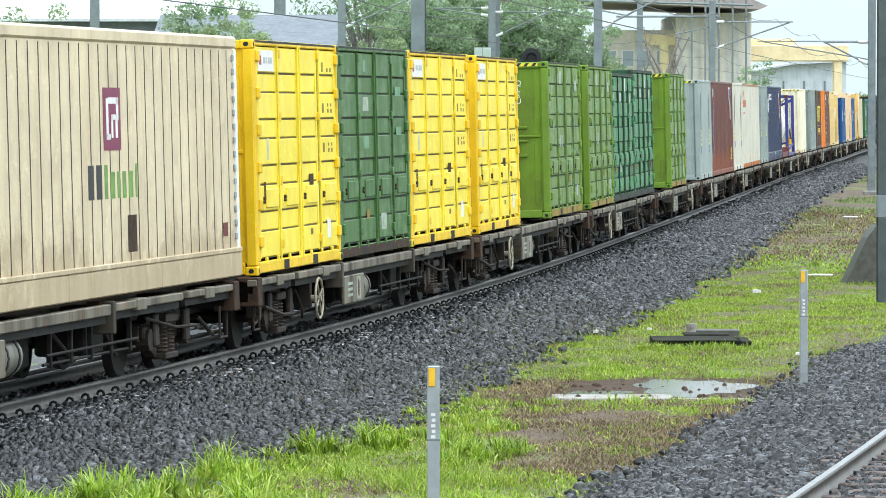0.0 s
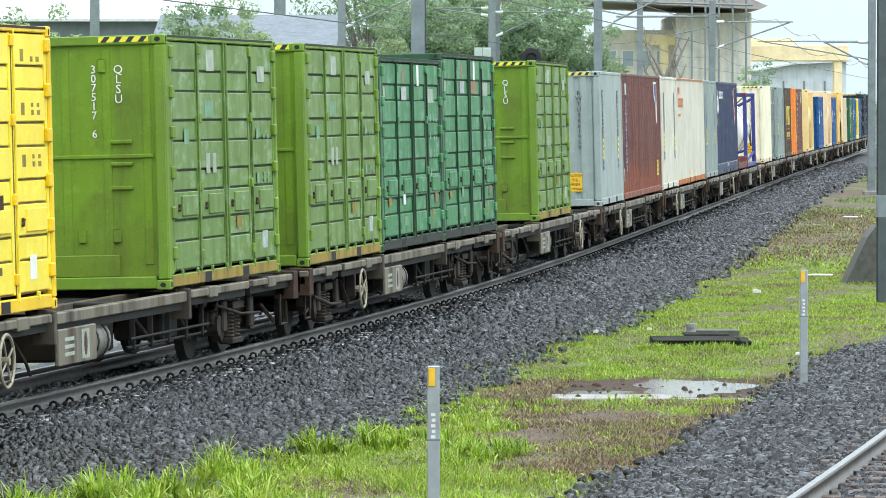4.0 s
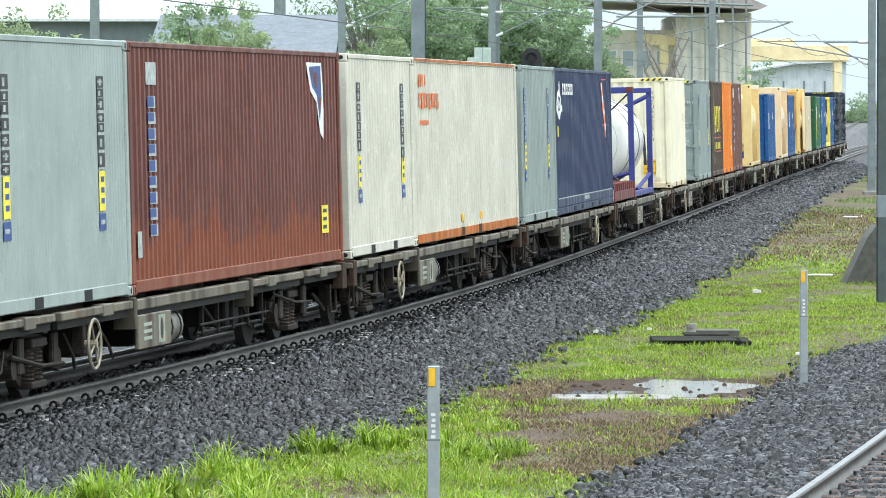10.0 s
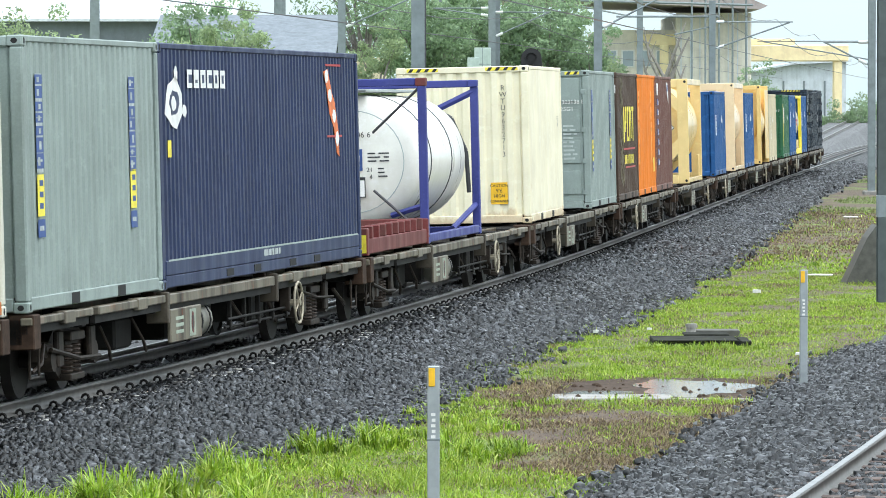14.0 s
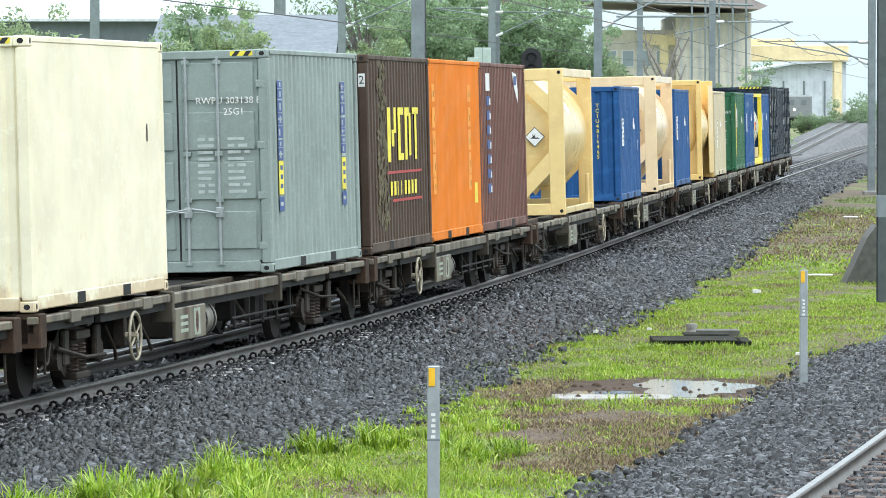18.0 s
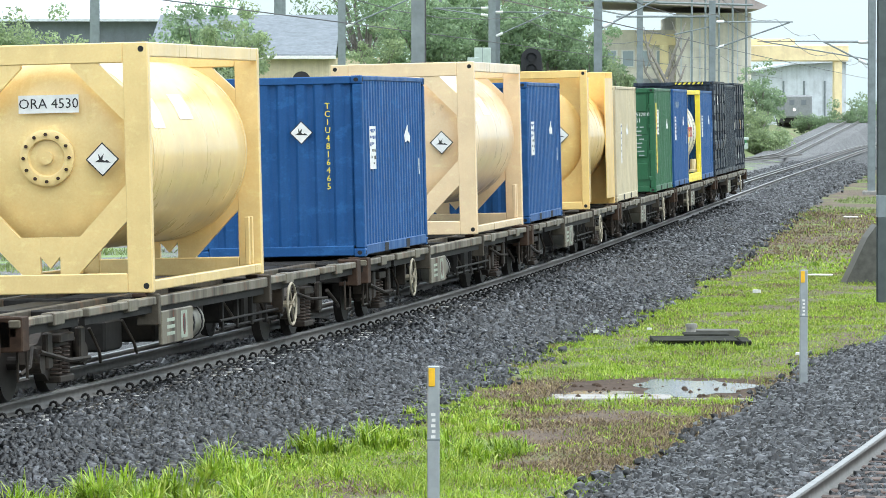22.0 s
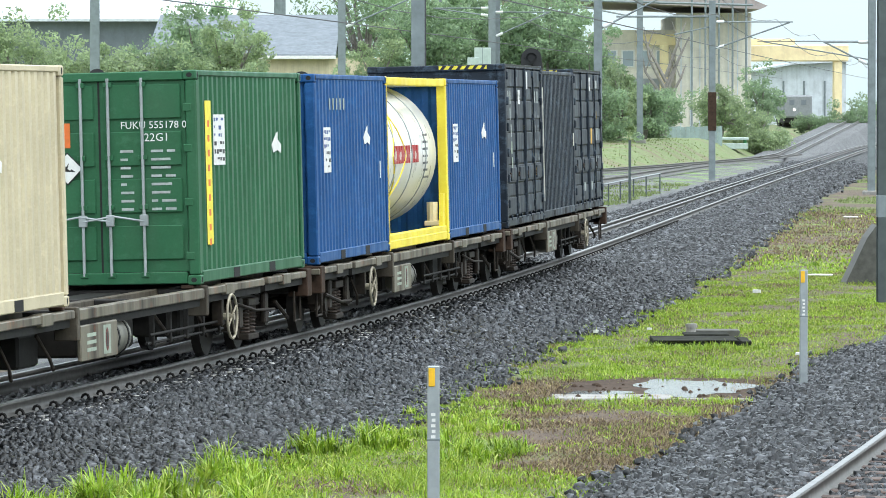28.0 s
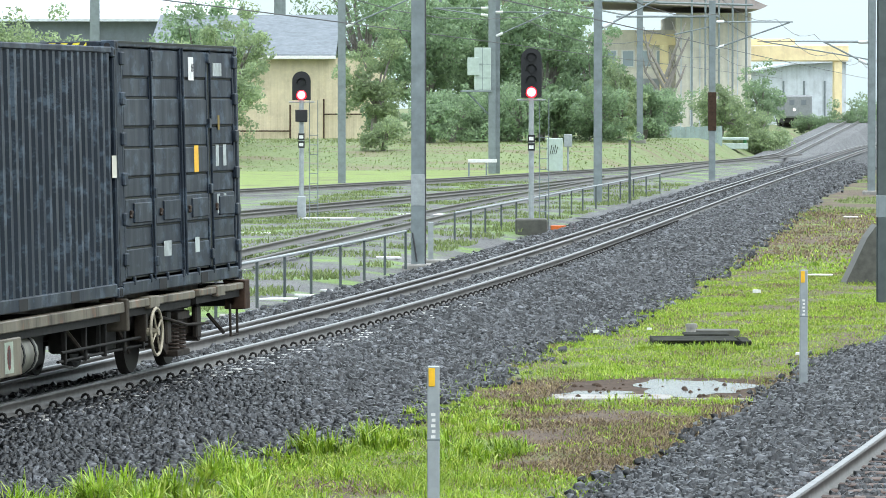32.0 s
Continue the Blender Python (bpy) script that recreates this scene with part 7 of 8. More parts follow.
def slab():
    t = thing("pit_cover", "broken concrete pit cover holding a bright rain puddle", "pit cover")
    rng = random.Random(3)
    outline = [(1.28, 58.3), (3.86, 58.2), (4.05, 59.6), (4.18, 62.4), (2.6, 62.7), (1.6, 61.4)]
    part("slab", Build().prism(outline, "z", -0.60, -0.475), M["mud"], t, "mud-covered slab")
    part("paving_strip", Build().bev(1.36, 2.9, 58.16, 58.9, -0.60, -0.468, 0.02), M["concrete"], t, "pale wet concrete strip")
    part("front_edge", Build().bev(1.25, 2.5, 58.0, 58.12, -0.60, -0.462, 0.015).bev(2.55, 3.85, 58.02, 58.14, -0.60, -0.468, 0.015), M["concrete"], t)
    pts = []
    for k in range(40):
        a = k / 40 * 2 * math.pi
        r = 1 + 0.16 * math.sin(3 * a + 1) + 0.10 * math.sin(7 * a) + rng.uniform(-0.05, 0.05)
        pts.append((3.22 + 0.74 * r * math.cos(a) + 0.07 * math.sin(a), 60.35 + 1.75 * r * math.sin(a)))
    part("puddle", Build().prism(pts, "z", -0.474, -0.470), M["puddle"], t, "shallow rain puddle reflecting the sky")
    pts = [(1.98 + 0.42 * (1 + 0.2 * math.sin(4 * a)) * math.cos(a), 59.2 + 0.55 * (1 + 0.2 * math.sin(3 * a)) * math.sin(a)) for a in np.linspace(0, 6.283, 25)[:-1]]
    part("puddle", Build().prism(pts, "z", -0.4742, -0.4702), M["puddle"], t, "shallow rain puddle reflecting the sky")
    for k in range(34):
        x, y, r = rng.uniform(1.4, 3.3) if k % 4 else rng.uniform(3.0, 3.8), rng.uniform(58.3, 60.9), rng.uniform(0.015, 0.045)
        part("clod", Build().turn([(-0.474, r), (-0.474 + r * 0.5, r * 0.8), (-0.474 + r * 0.9, r * 0.2)], 7, "z").shift(Matrix.Translation((x, y, 0))), M["mud"], t)


slab()
cv = thing("culvert_box", "low mossy concrete culvert box with dark opening", "culvert")
part("lid", Build().bev(3.20, 4.50, 70.75, 72.1, -0.405, -0.38, 0.012).bev(3.75, 4.45, 72.25, 73.0, -0.40, -0.365, 0.012), M["culvert"], cv)
part("wall", Build().bev(3.2, 3.34, 70.8, 72.1, -0.62, -0.40, 0.01).bev(4.55, 4.7, 70.8, 72.1, -0.62, -0.40, 0.01).bev(3.34, 4.55, 72.0, 72.1, -0.62, -0.40, 0.01), M["culvert"], cv)
# black panel paints the shaded inside of the culvert mouth
part("opening", Build().box(3.34, 4.55, 70.86, 70.9, -0.62, -0.40), M["gap"], cv)
part("step", Build().bev(3.95, 4.7, 73.6, 73.9, -0.55, -0.36, 0.02), M["dark_concrete"], cv)
vp = thing("vent_stub", "small grey concrete stub beside the culvert", "pipe")
part("pipe", Build().turn([(-0.52, 0.11), (-0.32, 0.07), (-0.32, 0.09), (-0.26, 0.09)], 12, "z").shift(Matrix.Translation((3.92, 73.5, 0.0))), M["concrete"], vp)


def litter(x, y, w, d, h, lab, tilt=0.0, z=None):
    t = thing("litter", lab, "litter", "", Matrix.Translation((x, y, gz(x, y) + 0.045 if z is None else z)) @ Matrix.Rotation(tilt, 4, "Z"))
    part("scrap", Build().prism([(-w, -d * 0.6), (-w * 0.1, -d * 0.9), (w * 0.8, -d), (w, d * 0.2), (w * 0.5, d * 0.8), (-w * 0.5, d), (-w * 0.8, d * 0.3)], "z", 0.0, h), M["rubbish"], t)


for a in ((2.45, 74.5, 0.05, 0.06, 0.05), (3.35, 75.6, 0.04, 0.05, 0.03), (5.2, 68.0, 0.05, 0.08, 0.03), (7.45, 77.5, 0.08, 0.1, 0.16), (7.85, 78.8, 0.20, 0.3, 0.04), (8.1, 100.0, 0.28, 0.3, 0.015), (13.3, 152.0, 0.25, 0.6, 0.015), (6.1, 90.5, 0.08, 0.08, 0.06)):
    litter(*a, "scrap of white litter lying in the grass")
for a in ((-2.95, 85.0, 0.42, 0.25, 0.03, 0.1), (-2.58, 86.6, 0.17, 0.4, 0.03, 0.3), (-2.02, 88.5, 0.12, 0.6, 0.03, 0.5), (-5.2, 128.0, 0.6, 0.5, 0.05, 0.0), (-3.6, 145.0, 0.9, 0.5, 0.05, 0.0), (-0.7, 150.0, 0.8, 1.2, 0.05, 0.0), (-4.3, 99.0, 0.1, 0.1, 0.08, 0.0), (-1.3, 108.0, 0.3, 0.3, 0.04, 0.4)):
    litter(*a[:5], "flat white sheet lying on the yard gravel", a[5], -0.36)


def mast(x, y, h=9.0, w=0.30, foot=True, lab="grey steel catenary mast"):
    z = gz(x, y) + 0.1
    t = thing("catenary_mast", lab, "mast", "catenary masts", Matrix.Translation((x, y, z)))
    b = Build().bev(-w / 2, w / 2, -w / 2, -w / 2 + 0.025, 0.0, h, 0.004).bev(-w / 2, w / 2, w / 2 - 0.025, w / 2, 0.0, h, 0.004).box(-0.012, 0.012, -w / 2 + 0.02, w / 2 - 0.02, 0.0, h)
    part("column", b, M["dark_mast" if lab.startswith("dark") else "mast"], t)
    if foot:
        part("footing", Build().bev(-0.35, 0.35, -0.35, 0.35, -0.3, 0.05, 0.03), M["concrete"], t)
    return t


def arm(t, z, reach, drop=1.0, zi=None):
    """Cantilever with stay, insulators and registration arm."""
    zi = zi if zi is not None else z - drop
    part("top_tube", Build().rod((0, 0, z), (reach, 0, z), 0.03, 8), M["mast"], t)
    part("stay_tube", Build().rod((0, 0, zi), (reach * 0.96, 0, z - 0.02), 0.035, 8), M["mast"], t)
    s = 1 if reach > 0 else -1
    part("insulator", Build().rod((s * 0.18, 0, z), (s * 0.55, 0, z), 0.07, 8), M["insulator"], t)
    f = 0.18
    part("insulator", Build().rod((s * 0.2, 0, zi + (z - zi) * 0.2 / abs(reach)), (s * 0.55, 0, zi + (z - zi) * 0.55 / abs(reach)), 0.07, 8), M["insulator"], t)


m_near = mast(-0.56, 104.0, 10.0, 0.30)
part("cable", Build().rod((0.16, -0.12, 0.0), (0.16, -0.12, 10.0), 0.025, 6).rod((-0.02, -0.18, 0.1), (-0.12, -0.18, 0.75), 0.02, 6), M["wire"], m_near)
part("pale_band", Build().bev(-0.155, 0.155, -0.156, 0.156, 1.35, 2.05, 0.004), M["steel"], m_near, "paler painted band")
part("switch_frame", Build().rod((0.1, 0, 6.15), (1.2, 0.3, 6.35), 0.05, 6).rod((0.1, 0, 5.95), (1.2, 0.3, 6.15), 0.04, 6).rod((0.5, 0, 5.9), (0.5, 0, 6.5), 0.03, 6).rod((0.9, 0.2, 6.0), (0.9, 0.2, 6.5), 0.03, 6), M["mast"], m_near)
stub = thing("post_stub", "short grey steel post beside the mast", "post", "", Matrix.Translation((-0.28, 106.0, -0.42)))
part("post", Build().bev(-0.06, 0.06, -0.06, 0.06, 0, 0.95, 0.01), M["steel"], stub)
part("base", Build().bev(-0.15, 0.55, -0.15, 0.15, 0, 0.10, 0.02), M["concrete"], stub)

m_a = mast(-4.51, 207.5, 11.0, 0.34)
arm(m_a, 8.4, 3.3, 1.4, 7.0)
m_b = mast(2.48, 236.0, 11.0, 0.36)
m_b2 = mast(2.76, 236.6, 11.0, 0.26, False, "slimmer second mast standing close beside")
arm(m_b, 8.3, 3.0, 1.3, 7.0)
arm(m_b, 8.5, -3.0, 1.3, 8.1)
m_c = mast(5.58, 167.8, 8.2, 0.30)
arm(m_c, 7.6, 2.6, 1.3, 6.3)
m_d = mast(11.7, 277.0, 10.0, 0.36)
m_e = mast(12.64, 218.8, 8.5, 0.30, True, "brown-grey steel catenary mast with dark sleeve")
part("sleeve", Build().bev(-0.19, 0.19, -0.19, 0.19, 2.4, 4.2, 0.01), M["rust"], m_e, "dark rusty sleeve")
arm(m_e, 7.5, 3.8, 1.3, 6.2)
part("cross_tube", Build().rod((-4.5, 0, 7.75), (0.3, 0, 7.75), 0.05, 8).rod((-1.8, 0, 6.9), (0, 0, 7.3), 0.035, 6), M["mast"], m_e)
m_f = mast(-13.6, 182.0, 11.0, 0.36)
m_r = mast(8.09, 84.9, 9.0, 0.34, False, "dark grey steel catenary mast on the verge")
part("pale_band", Build().bev(-0.175, 0.175, -0.176, 0.176, 1.55, 1.95, 0.004), M["mast"], m_r, "paler painted band")
m_r2 = mast(17.74, 192.8, 9.0, 0.30)
arm(m_r2, 6.2, -2.0, 1.0, 5.2)
m_r3 = mast(24.0, 252.0, 9.0, 0.30)
arm(m_r3, 7.05, -7.0, 1.1, 5.9)
kerb = thing("concrete_block", "leaning stained concrete block by the mast", "block")
part("slab", Build().prism([(8.30, -0.5), (9.3, -0.5), (9.3, 0.55), (8.95, 0.72), (8.75, 0.45)], "y", 96.0, 97.2), M["dark_concrete"], kerb)

blk = thing("concrete_box", "small pale concrete cable box beside the rails", "box", "", Matrix.Translation((-3.3, 74.5, -0.62)))
part("box_body", Build().bev(-0.25, 0.2, -0.2, 0.2, 0, 0.42, 0.02), M["concrete"], blk)
part("box_lid", Build().bev(-0.28, 0.23, -0.23, 0.23, 0.42, 0.46, 0.01), M["concrete"], blk)

# overhead wires
wires = thing("overhead_wire", "dark overhead contact and catenary wires", "wire")
def wire(pts, r=0.012):
    part("wire", Build().tube(pts, r, 5), M["wire"], wires)


for off, z in ((0.0, 5.25), (0.0, 6.4), (-3.4, 8.4), (-7.0, 5.3), (-7.0, 6.3)):
    pts = []
    for s in range(-60, 330, 12):
        x, y, _ = on_line(s, off)
        pts.append((float(x), float(y), z - (0.5 * math.sin((s % 60) / 60 * math.pi) if z > 6 else 0)))
    wire(pts, 0.014)
for off, z in ((10.8, 5.25), (10.8, 6.3)):
    wire([(float(on_line(s, off)[0]), float(on_line(s, off)[1]), z) for s in range(-60, 120, 15)], 0.012)


def signal(x, y, zbase, top, lights, label, block):
    """Colour-light signal: post, ladder, hood board, lit red lens."""
    t = thing("railway_signal", label, "railway signal", "railway signals", Matrix.Translation((x, y, zbase)))
    hh = 0.9 if lights == 2 else 1.40
    part("post", Build().rod((0, 0, 0), (0, 0, top - hh), 0.075, 12), M["steel"], t)
    outline = [(-0.29, top - hh), (0.29, top - hh), (0.29, top - 0.29)] + [(0.29 * math.cos(a), top - 0.29 + 0.29 * math.sin(a)) for a in np.linspace(0, math.pi, 11)[1:-1]] + [(-0.29, top - 0.29)]
    b = part("backboard", Build().prism(outline, "y", -0.04, 0.0), M["signal_black"], t, "black rounded backboard")
    for k in range(lights):
        zc = top - hh + 0.16 + k * 0.32 * (1.0 if lights > 2 else 1.2)
        lit = k == 0
        part("lens", Build().rod((0, -0.10, zc), (0, -0.05, zc), 0.125 if lit else 0.10, 20), M["red_light"] if lit else M["signal_black"], b, "lit red lens" if lit else "")
        if lit:
            # added glowing ring imitates the red bloom round the lit lens
            part("lens_rim", Build().ring((0, -0.09, zc), (0, 1, 0), 0.142, 0.020, 20, 5), M["red_halo"], b)
        part("hood", Build().prism([(0.15 * math.cos(a), zc + 0.15 * math.sin(a)) for a in np.linspace(-0.2, math.pi + 0.2, 13)] + [(0.165 * math.cos(a), zc + 0.165 * math.sin(a)) for a in np.linspace(math.pi + 0.2, -0.2, 13)], "y", -0.20, -0.04), M["signal_black"], b)
    part("platform", Build().bev(-0.40, 0.40, -0.05, 0.45, top - hh - 0.08, top - hh - 0.04, 0.01), M["steel"], t)
    lad = Build().rod((0.24, 0.35, 0), (0.24, 0.35, top - hh), 0.014, 6).rod((0.50, 0.35, 0), (0.50, 0.35, top - hh), 0.014, 6)
    for k in range(9):
        lad.rod((0.24, 0.35, 0.3 + k * 0.3), (0.50, 0.35, 0.3 + k * 0.3), 0.012, 5)
    part("ladder", lad, M["mast"], t)
    for k in range(2):
        n = part("number_plate", Build().bev(-0.10, 0.10, -0.10, -0.08, top - hh - 1.25 - k * 0.24, top - hh - 1.04 - k * 0.24, 0.004), M["signal_black"], t)
        part("bar", Build().box(-0.07, 0.06, -0.105, -0.1005, top - hh - 1.20 - k * 0.24, top - hh - 1.10 - k * 0.24), M["white"], n)
    if block:
        part("footing", Build().bev(-0.45, 0.45, -0.5, 0.5, -0.1, 0.42, 0.04), M["dark_concrete"], t)
    else:
        part("junction_box", Build().bev(-0.19, 0.19, -0.22, -0.05, top - hh - 0.68, top - hh - 0.30, 0.015), M["signal_black"], t)
        part("footing", Build().bev(-0.13, 0.13, -0.13, 0.13, 0.0, 0.8, 0.02), M["steel"], t)
    return t


signal(2.49, 131.3, -0.42, 5.22, 4, "tall colour-light signal showing red on a concrete footing", True)
for sx, top in ((-10.8, 4.78), (-9.3, 4.74)):
    signal(sx, 145.5, -0.45, top, 2, "short colour-light signal standing in the yard", False)
signal(-4.42, 145.5, -0.45, 4.70, 2, "short colour-light signal showing red in the yard", False)


def handrail(name, pts, h=0.78):
    """Tubular handrail with thin posts."""
    t = thing(name, "thin galvanised steel handrail beside the walkway", "handrail", "handrails")
    part("top_tube", Build().tube([(x, y, -0.4 + h) for x, y in pts], 0.028, 8), M["steel"], t)
    for x, y in pts:
        part("rail_post", Build().rod((x, y, -0.45), (x, y, -0.4 + h), 0.028, 6), M["dark_mast"], t)


handrail("handrail", [(float(on_line(s, -3.45)[0]), float(on_line(s, -3.45)[1])) for s in (31, 34.5, 38.5, 41.5, 44.6, 48.4, 51.8, 55.0, 58.5)], 0.80)
handrail("handrail", [(float(on_line(s, -4.35 + 0.008 * (s - 77))[0]), float(on_line(s, -4.35 + 0.008 * (s - 77))[1])) for s in (76, 79.6, 83, 87, 91, 95, 99.5, 104, 108, 112, 117, 122, 127, 133, 139, 146)], 0.80)

rag = thing("orange_rag", "orange cloth scrap lying by the signal footing", "cloth", "", Matrix.Translation((3.25, 131.2, -0.42)))
part("scrap", Build().prism([(-0.2, -0.15), (0.15, -0.2), (0.22, 0.1), (0.0, 0.2), (-0.22, 0.12)], "z", 0.0, 0.22), M["orange_ink"], rag)

# cabinets
cb = thing("equipment_cabinet", "pale blue-green equipment cabinet on mast brackets", "cabinet", "", Matrix.Translation((1.68, 236.0, 0.0)))
part("cabinet_body", Build().bev(-0.10, 0.75, -0.3, 0.3, 3.95, 6.1, 0.03), M["cabinet"], cb)
part("cabinet_door", Build().bev(-0.45, 0.15, -0.38, -0.3, 4.7, 5.6, 0.02), M["cabinet"], cb)
part("seam", Build().box(-0.1, 0.75, -0.304, -0.3005, 4.55, 4.58).box(-0.1, 0.75, -0.304, -0.3005, 5.25, 5.28).box(0.30, 0.33, -0.304, -0.3005, 3.95, 6.1), M["mast"], cb)
part("strut", Build().rod((-0.5, 0, 3.9), (0.75, 0, 2.6), 0.05, 6), M["mast"], cb)
part("shelf", Build().bev(-0.8, 0.8, -0.35, 0.35, 3.86, 3.94, 0.01), M["mast"], cb)
cb2 = thing("relay_cabinet", "pale relay cabinet covered in scrawls", "cabinet", "", Matrix.Translation((5.9, 246.0, -0.3)))
part("cabinet_body", Build().bev(-0.42, 0.42, -0.3, 0.3, 0, 1.75, 0.03), M["cabinet"], cb2)
for k in range(4):
    part("scrawl", Build().rod((-0.25 + 0.1 * k, -0.305, 0.9), (-0.15 + 0.1 * k, -0.305, 1.4 - 0.1 * (k % 2)), 0.018, 5), M["wagon_dark"], cb2)
cb3 = thing("meter_box", "small grey meter box on a post", "box", "", Matrix.Translation((6.6, 246.0, -0.3)))
part("box_body", Build().bev(-0.22, 0.22, -0.15, 0.15, 1.3, 1.95, 0.02), M["steel"], cb3)
part("post", Build().rod((0, 0, 0), (0, 0, 1.3), 0.05, 6), M["steel"], cb3)
ps = thing("thin_post", "thin dark steel post by the handrail", "post", "", Matrix.Translation((6.9, 172.0, -0.45)))
part("post", Build().rod((0, 0, 0), (0, 0, 2.35), 0.05, 6), M["dark_mast"], ps)

# ---- buildings ----
def sheet_wall(b, x0, x1, y, z0, z1, pitch=0.5):
    b.prism([(a, y + d) for d, a in wave(x0, x1, pitch, 0.0, 0.03, 0.15)], "z", z0, z1)


shed = thing("warehouse", "cream sheet-metal warehouse with grey roof behind trees", "warehouse")
wl_ = Build()
sheet_wall(wl_, -19.0, -4.0, 305.0, 0.6, 6.3, 0.45)
part("wall", wl_, M["wall_cream"], shed)
part("side_wall", Build().box(-19.0, -18.8, 305.2, 335, 0.6, 6.3).box(-4.2, -4.0, 305.2, 335, 0.6, 6.3), M["wall_cream"], shed)
part("back_wall", Build().box(-19.0, -4.0, 335, 335.2, 0.6, 6.3), M["wall_cream"], shed)
part("roof", Build().prism([(304.4, 6.3), (320, 9.2), (335.6, 6.3), (335.6, 6.5), (320, 9.4), (304.4, 6.5)], "x", -19.4, -7.0), M["roof_slate"], shed)
part("gutter", Build().bev(-19.4, -7.0, 304.25, 304.4, 6.2, 6.42, 0.02), M["white"], shed)
for pa, pb in (((-7.8, 304.8, 1.0), (-7.8, 304.8, 3.6)), ((-7.75, 304.8, 2.6), (-5.0, 304.8, 2.6)), ((-10.0, 304.8, 1.0), (-10.0, 304.8, 3.2)), ((-14.0, 304.8, 1.5), (-10.05, 304.8, 1.5))):
    part("wall_pipe", Build().rod(pa, pb, 0.05, 6), M["rust"], shed)
shed2 = thing("warehouse", "low grey warehouse with a pale roof far behind trees", "warehouse")
part("wall", Build().box(-42, -17.5, 380, 410, 0.5, 10.0), M["roof_slate"], shed2)
part("roof", Build().prism([(379, 10.0), (395, 11.9), (411, 10.0), (411, 10.2), (395, 12.2), (379, 10.2)], "x", -42.5, -17.0), M["roof_grey"], shed2)
chim = thing("chimney_stack", "grey flue stack above the roofs", "chimney")
part("stack", Build().rod((-12.6, 360.0, 0.5), (-12.6, 360.0, 18), 0.45, 16), M["mast"], chim)

big = thing("factory", "tall pale factory building with dark overhanging canopy roof", "factory")
wb = Build()
sheet_wall(wb, 21.0, 27.8, 420.0, 0.5, 11.5, 0.9)
part("wall", wb, M["wall_pale"], big, "pale vertically ribbed wall")
part("side_block", Build().box(14.0, 21.0, 422, 450, 0.5, 10.0), M["wall_pale"], big)
part("rear_block", Build().box(21.0, 27.8, 420.2, 450, 0.5, 11.4), M["wall_pale"], big)
for k in range(8):
    part("wall_seam", Build().bev(21.4 + k * 0.85, 21.5 + k * 0.85, 419.9, 420.0, 0.5, 11.5, 0.01), M["roof_grey"], big)
part("doorway", Build().box(14.3, 20.7, 421.7, 422.0, 0.5, 5.6), M["hazed_dark"], big)
for k in range(4):
    w_ = part("window", Build().bev(14.6 + k * 1.55, 15.8 + k * 1.55, 421.85, 422.0, 6.6, 8.2, 0.02), M["white"], big)
    part("pane", Build().box(14.72 + k * 1.55, 15.68 + k * 1.55, 421.82, 421.86, 6.72, 8.08), glass_mat("pale_pane") if k == 0 else bpy.data.materials["pale_pane"], w_)
part("yellow_band", Build().bev(17.5, 27.4, 421.5, 422.0, 8.6, 9.6, 0.02), M["gantry"], big)
part("yellow_column", Build().bev(19.6, 20.4, 421.4, 421.9, 0.5, 8.6, 0.02), M["gantry"], big)
part("canopy", Build().prism([(4.0, 12.9), (28.3, 11.75), (29.0, 12.05), (24.5, 13.9), (4.0, 14.9)], "y", 416, 448), M["roof_dark"], big, "dark overhanging canopy roof")
for k in range(5):
    part("canopy_post", Build().rod((22.0 + k * 1.2, 412, 0.5), (22.0 + k * 1.2, 412, 12.6), 0.09, 8), M["mast"], big)
part("canopy_truss", Build().rod((9.0, 406, 12.4), (27.0, 406, 11.9), 0.12, 6).rod((9.0, 406, 12.4), (16.0, 406, 11.0), 0.08, 6), M["mast"], big)

gan = thing("yard_gantry", "yellow travelling gantry crane over the far yard, paled for haze", "gantry crane")
part("beam", Build().bev(26.5, 39.0, 448, 450, 7.4, 9.0, 0.1), M["gantry"], gan)
part("upper_beam", Build().bev(26.5, 34.0, 450.2, 450.8, 9.0, 9.6, 0.05), M["gantry"], gan)
for x in (38.0, 27.5):
    part("gantry_leg", Build().bev(x - 0.4, x + 0.4, 448.2, 449.8, 0.0, 7.4, 0.05), M["gantry"], gan)
far_shed = thing("far_shed", "distant blue-grey shed with sloping roof", "shed")
part("roof", Build().prism([(29.5, 5.95), (39.0, 7.72), (45.5, 8.05), (45.5, 8.3), (39.0, 7.95), (29.5, 6.15)], "y", 519, 561), M["roof_grey"], far_shed)
for k in range(6):
    part("wall_rib", Build().bev(31.0 + k * 2.3, 31.2 + k * 2.3, 519.85, 520.0, 0.0, 5.9, 0.02), M["mast"], far_shed)
part("wall", Build().prism([(30.0, 0.0), (45.0, 0.0), (45.0, 8.0), (39.0, 7.7), (30.0, 6.0)], "y", 520, 560), M["roof_grey"], far_shed)
dv = thing("shunting_locomotive", "dark boxy locomotive with a white headlamp far off", "locomotive", "", Matrix.Translation((35.8, 470.0, gz(35.8, 470.0))))
part("body", Build().bev(-1.45, 1.45, 0, 12, 0.9, 3.2, 0.15), M["hazed_dark"], dv)
part("cab_window", Build().box(0.35, 0.85, -0.03, -0.002, 2.2, 2.7).box(-0.85, -0.35, -0.03, -0.002, 2.2, 2.7), M["roof_slate"], dv)
part("headlamp", Build().rod((-0.35, -0.1, 1.75), (-0.35, 0.0, 1.75), 0.12, 12), glow("white_headlamp", (1.0, 1.0, 0.95), 3.0), dv, "white headlamp")
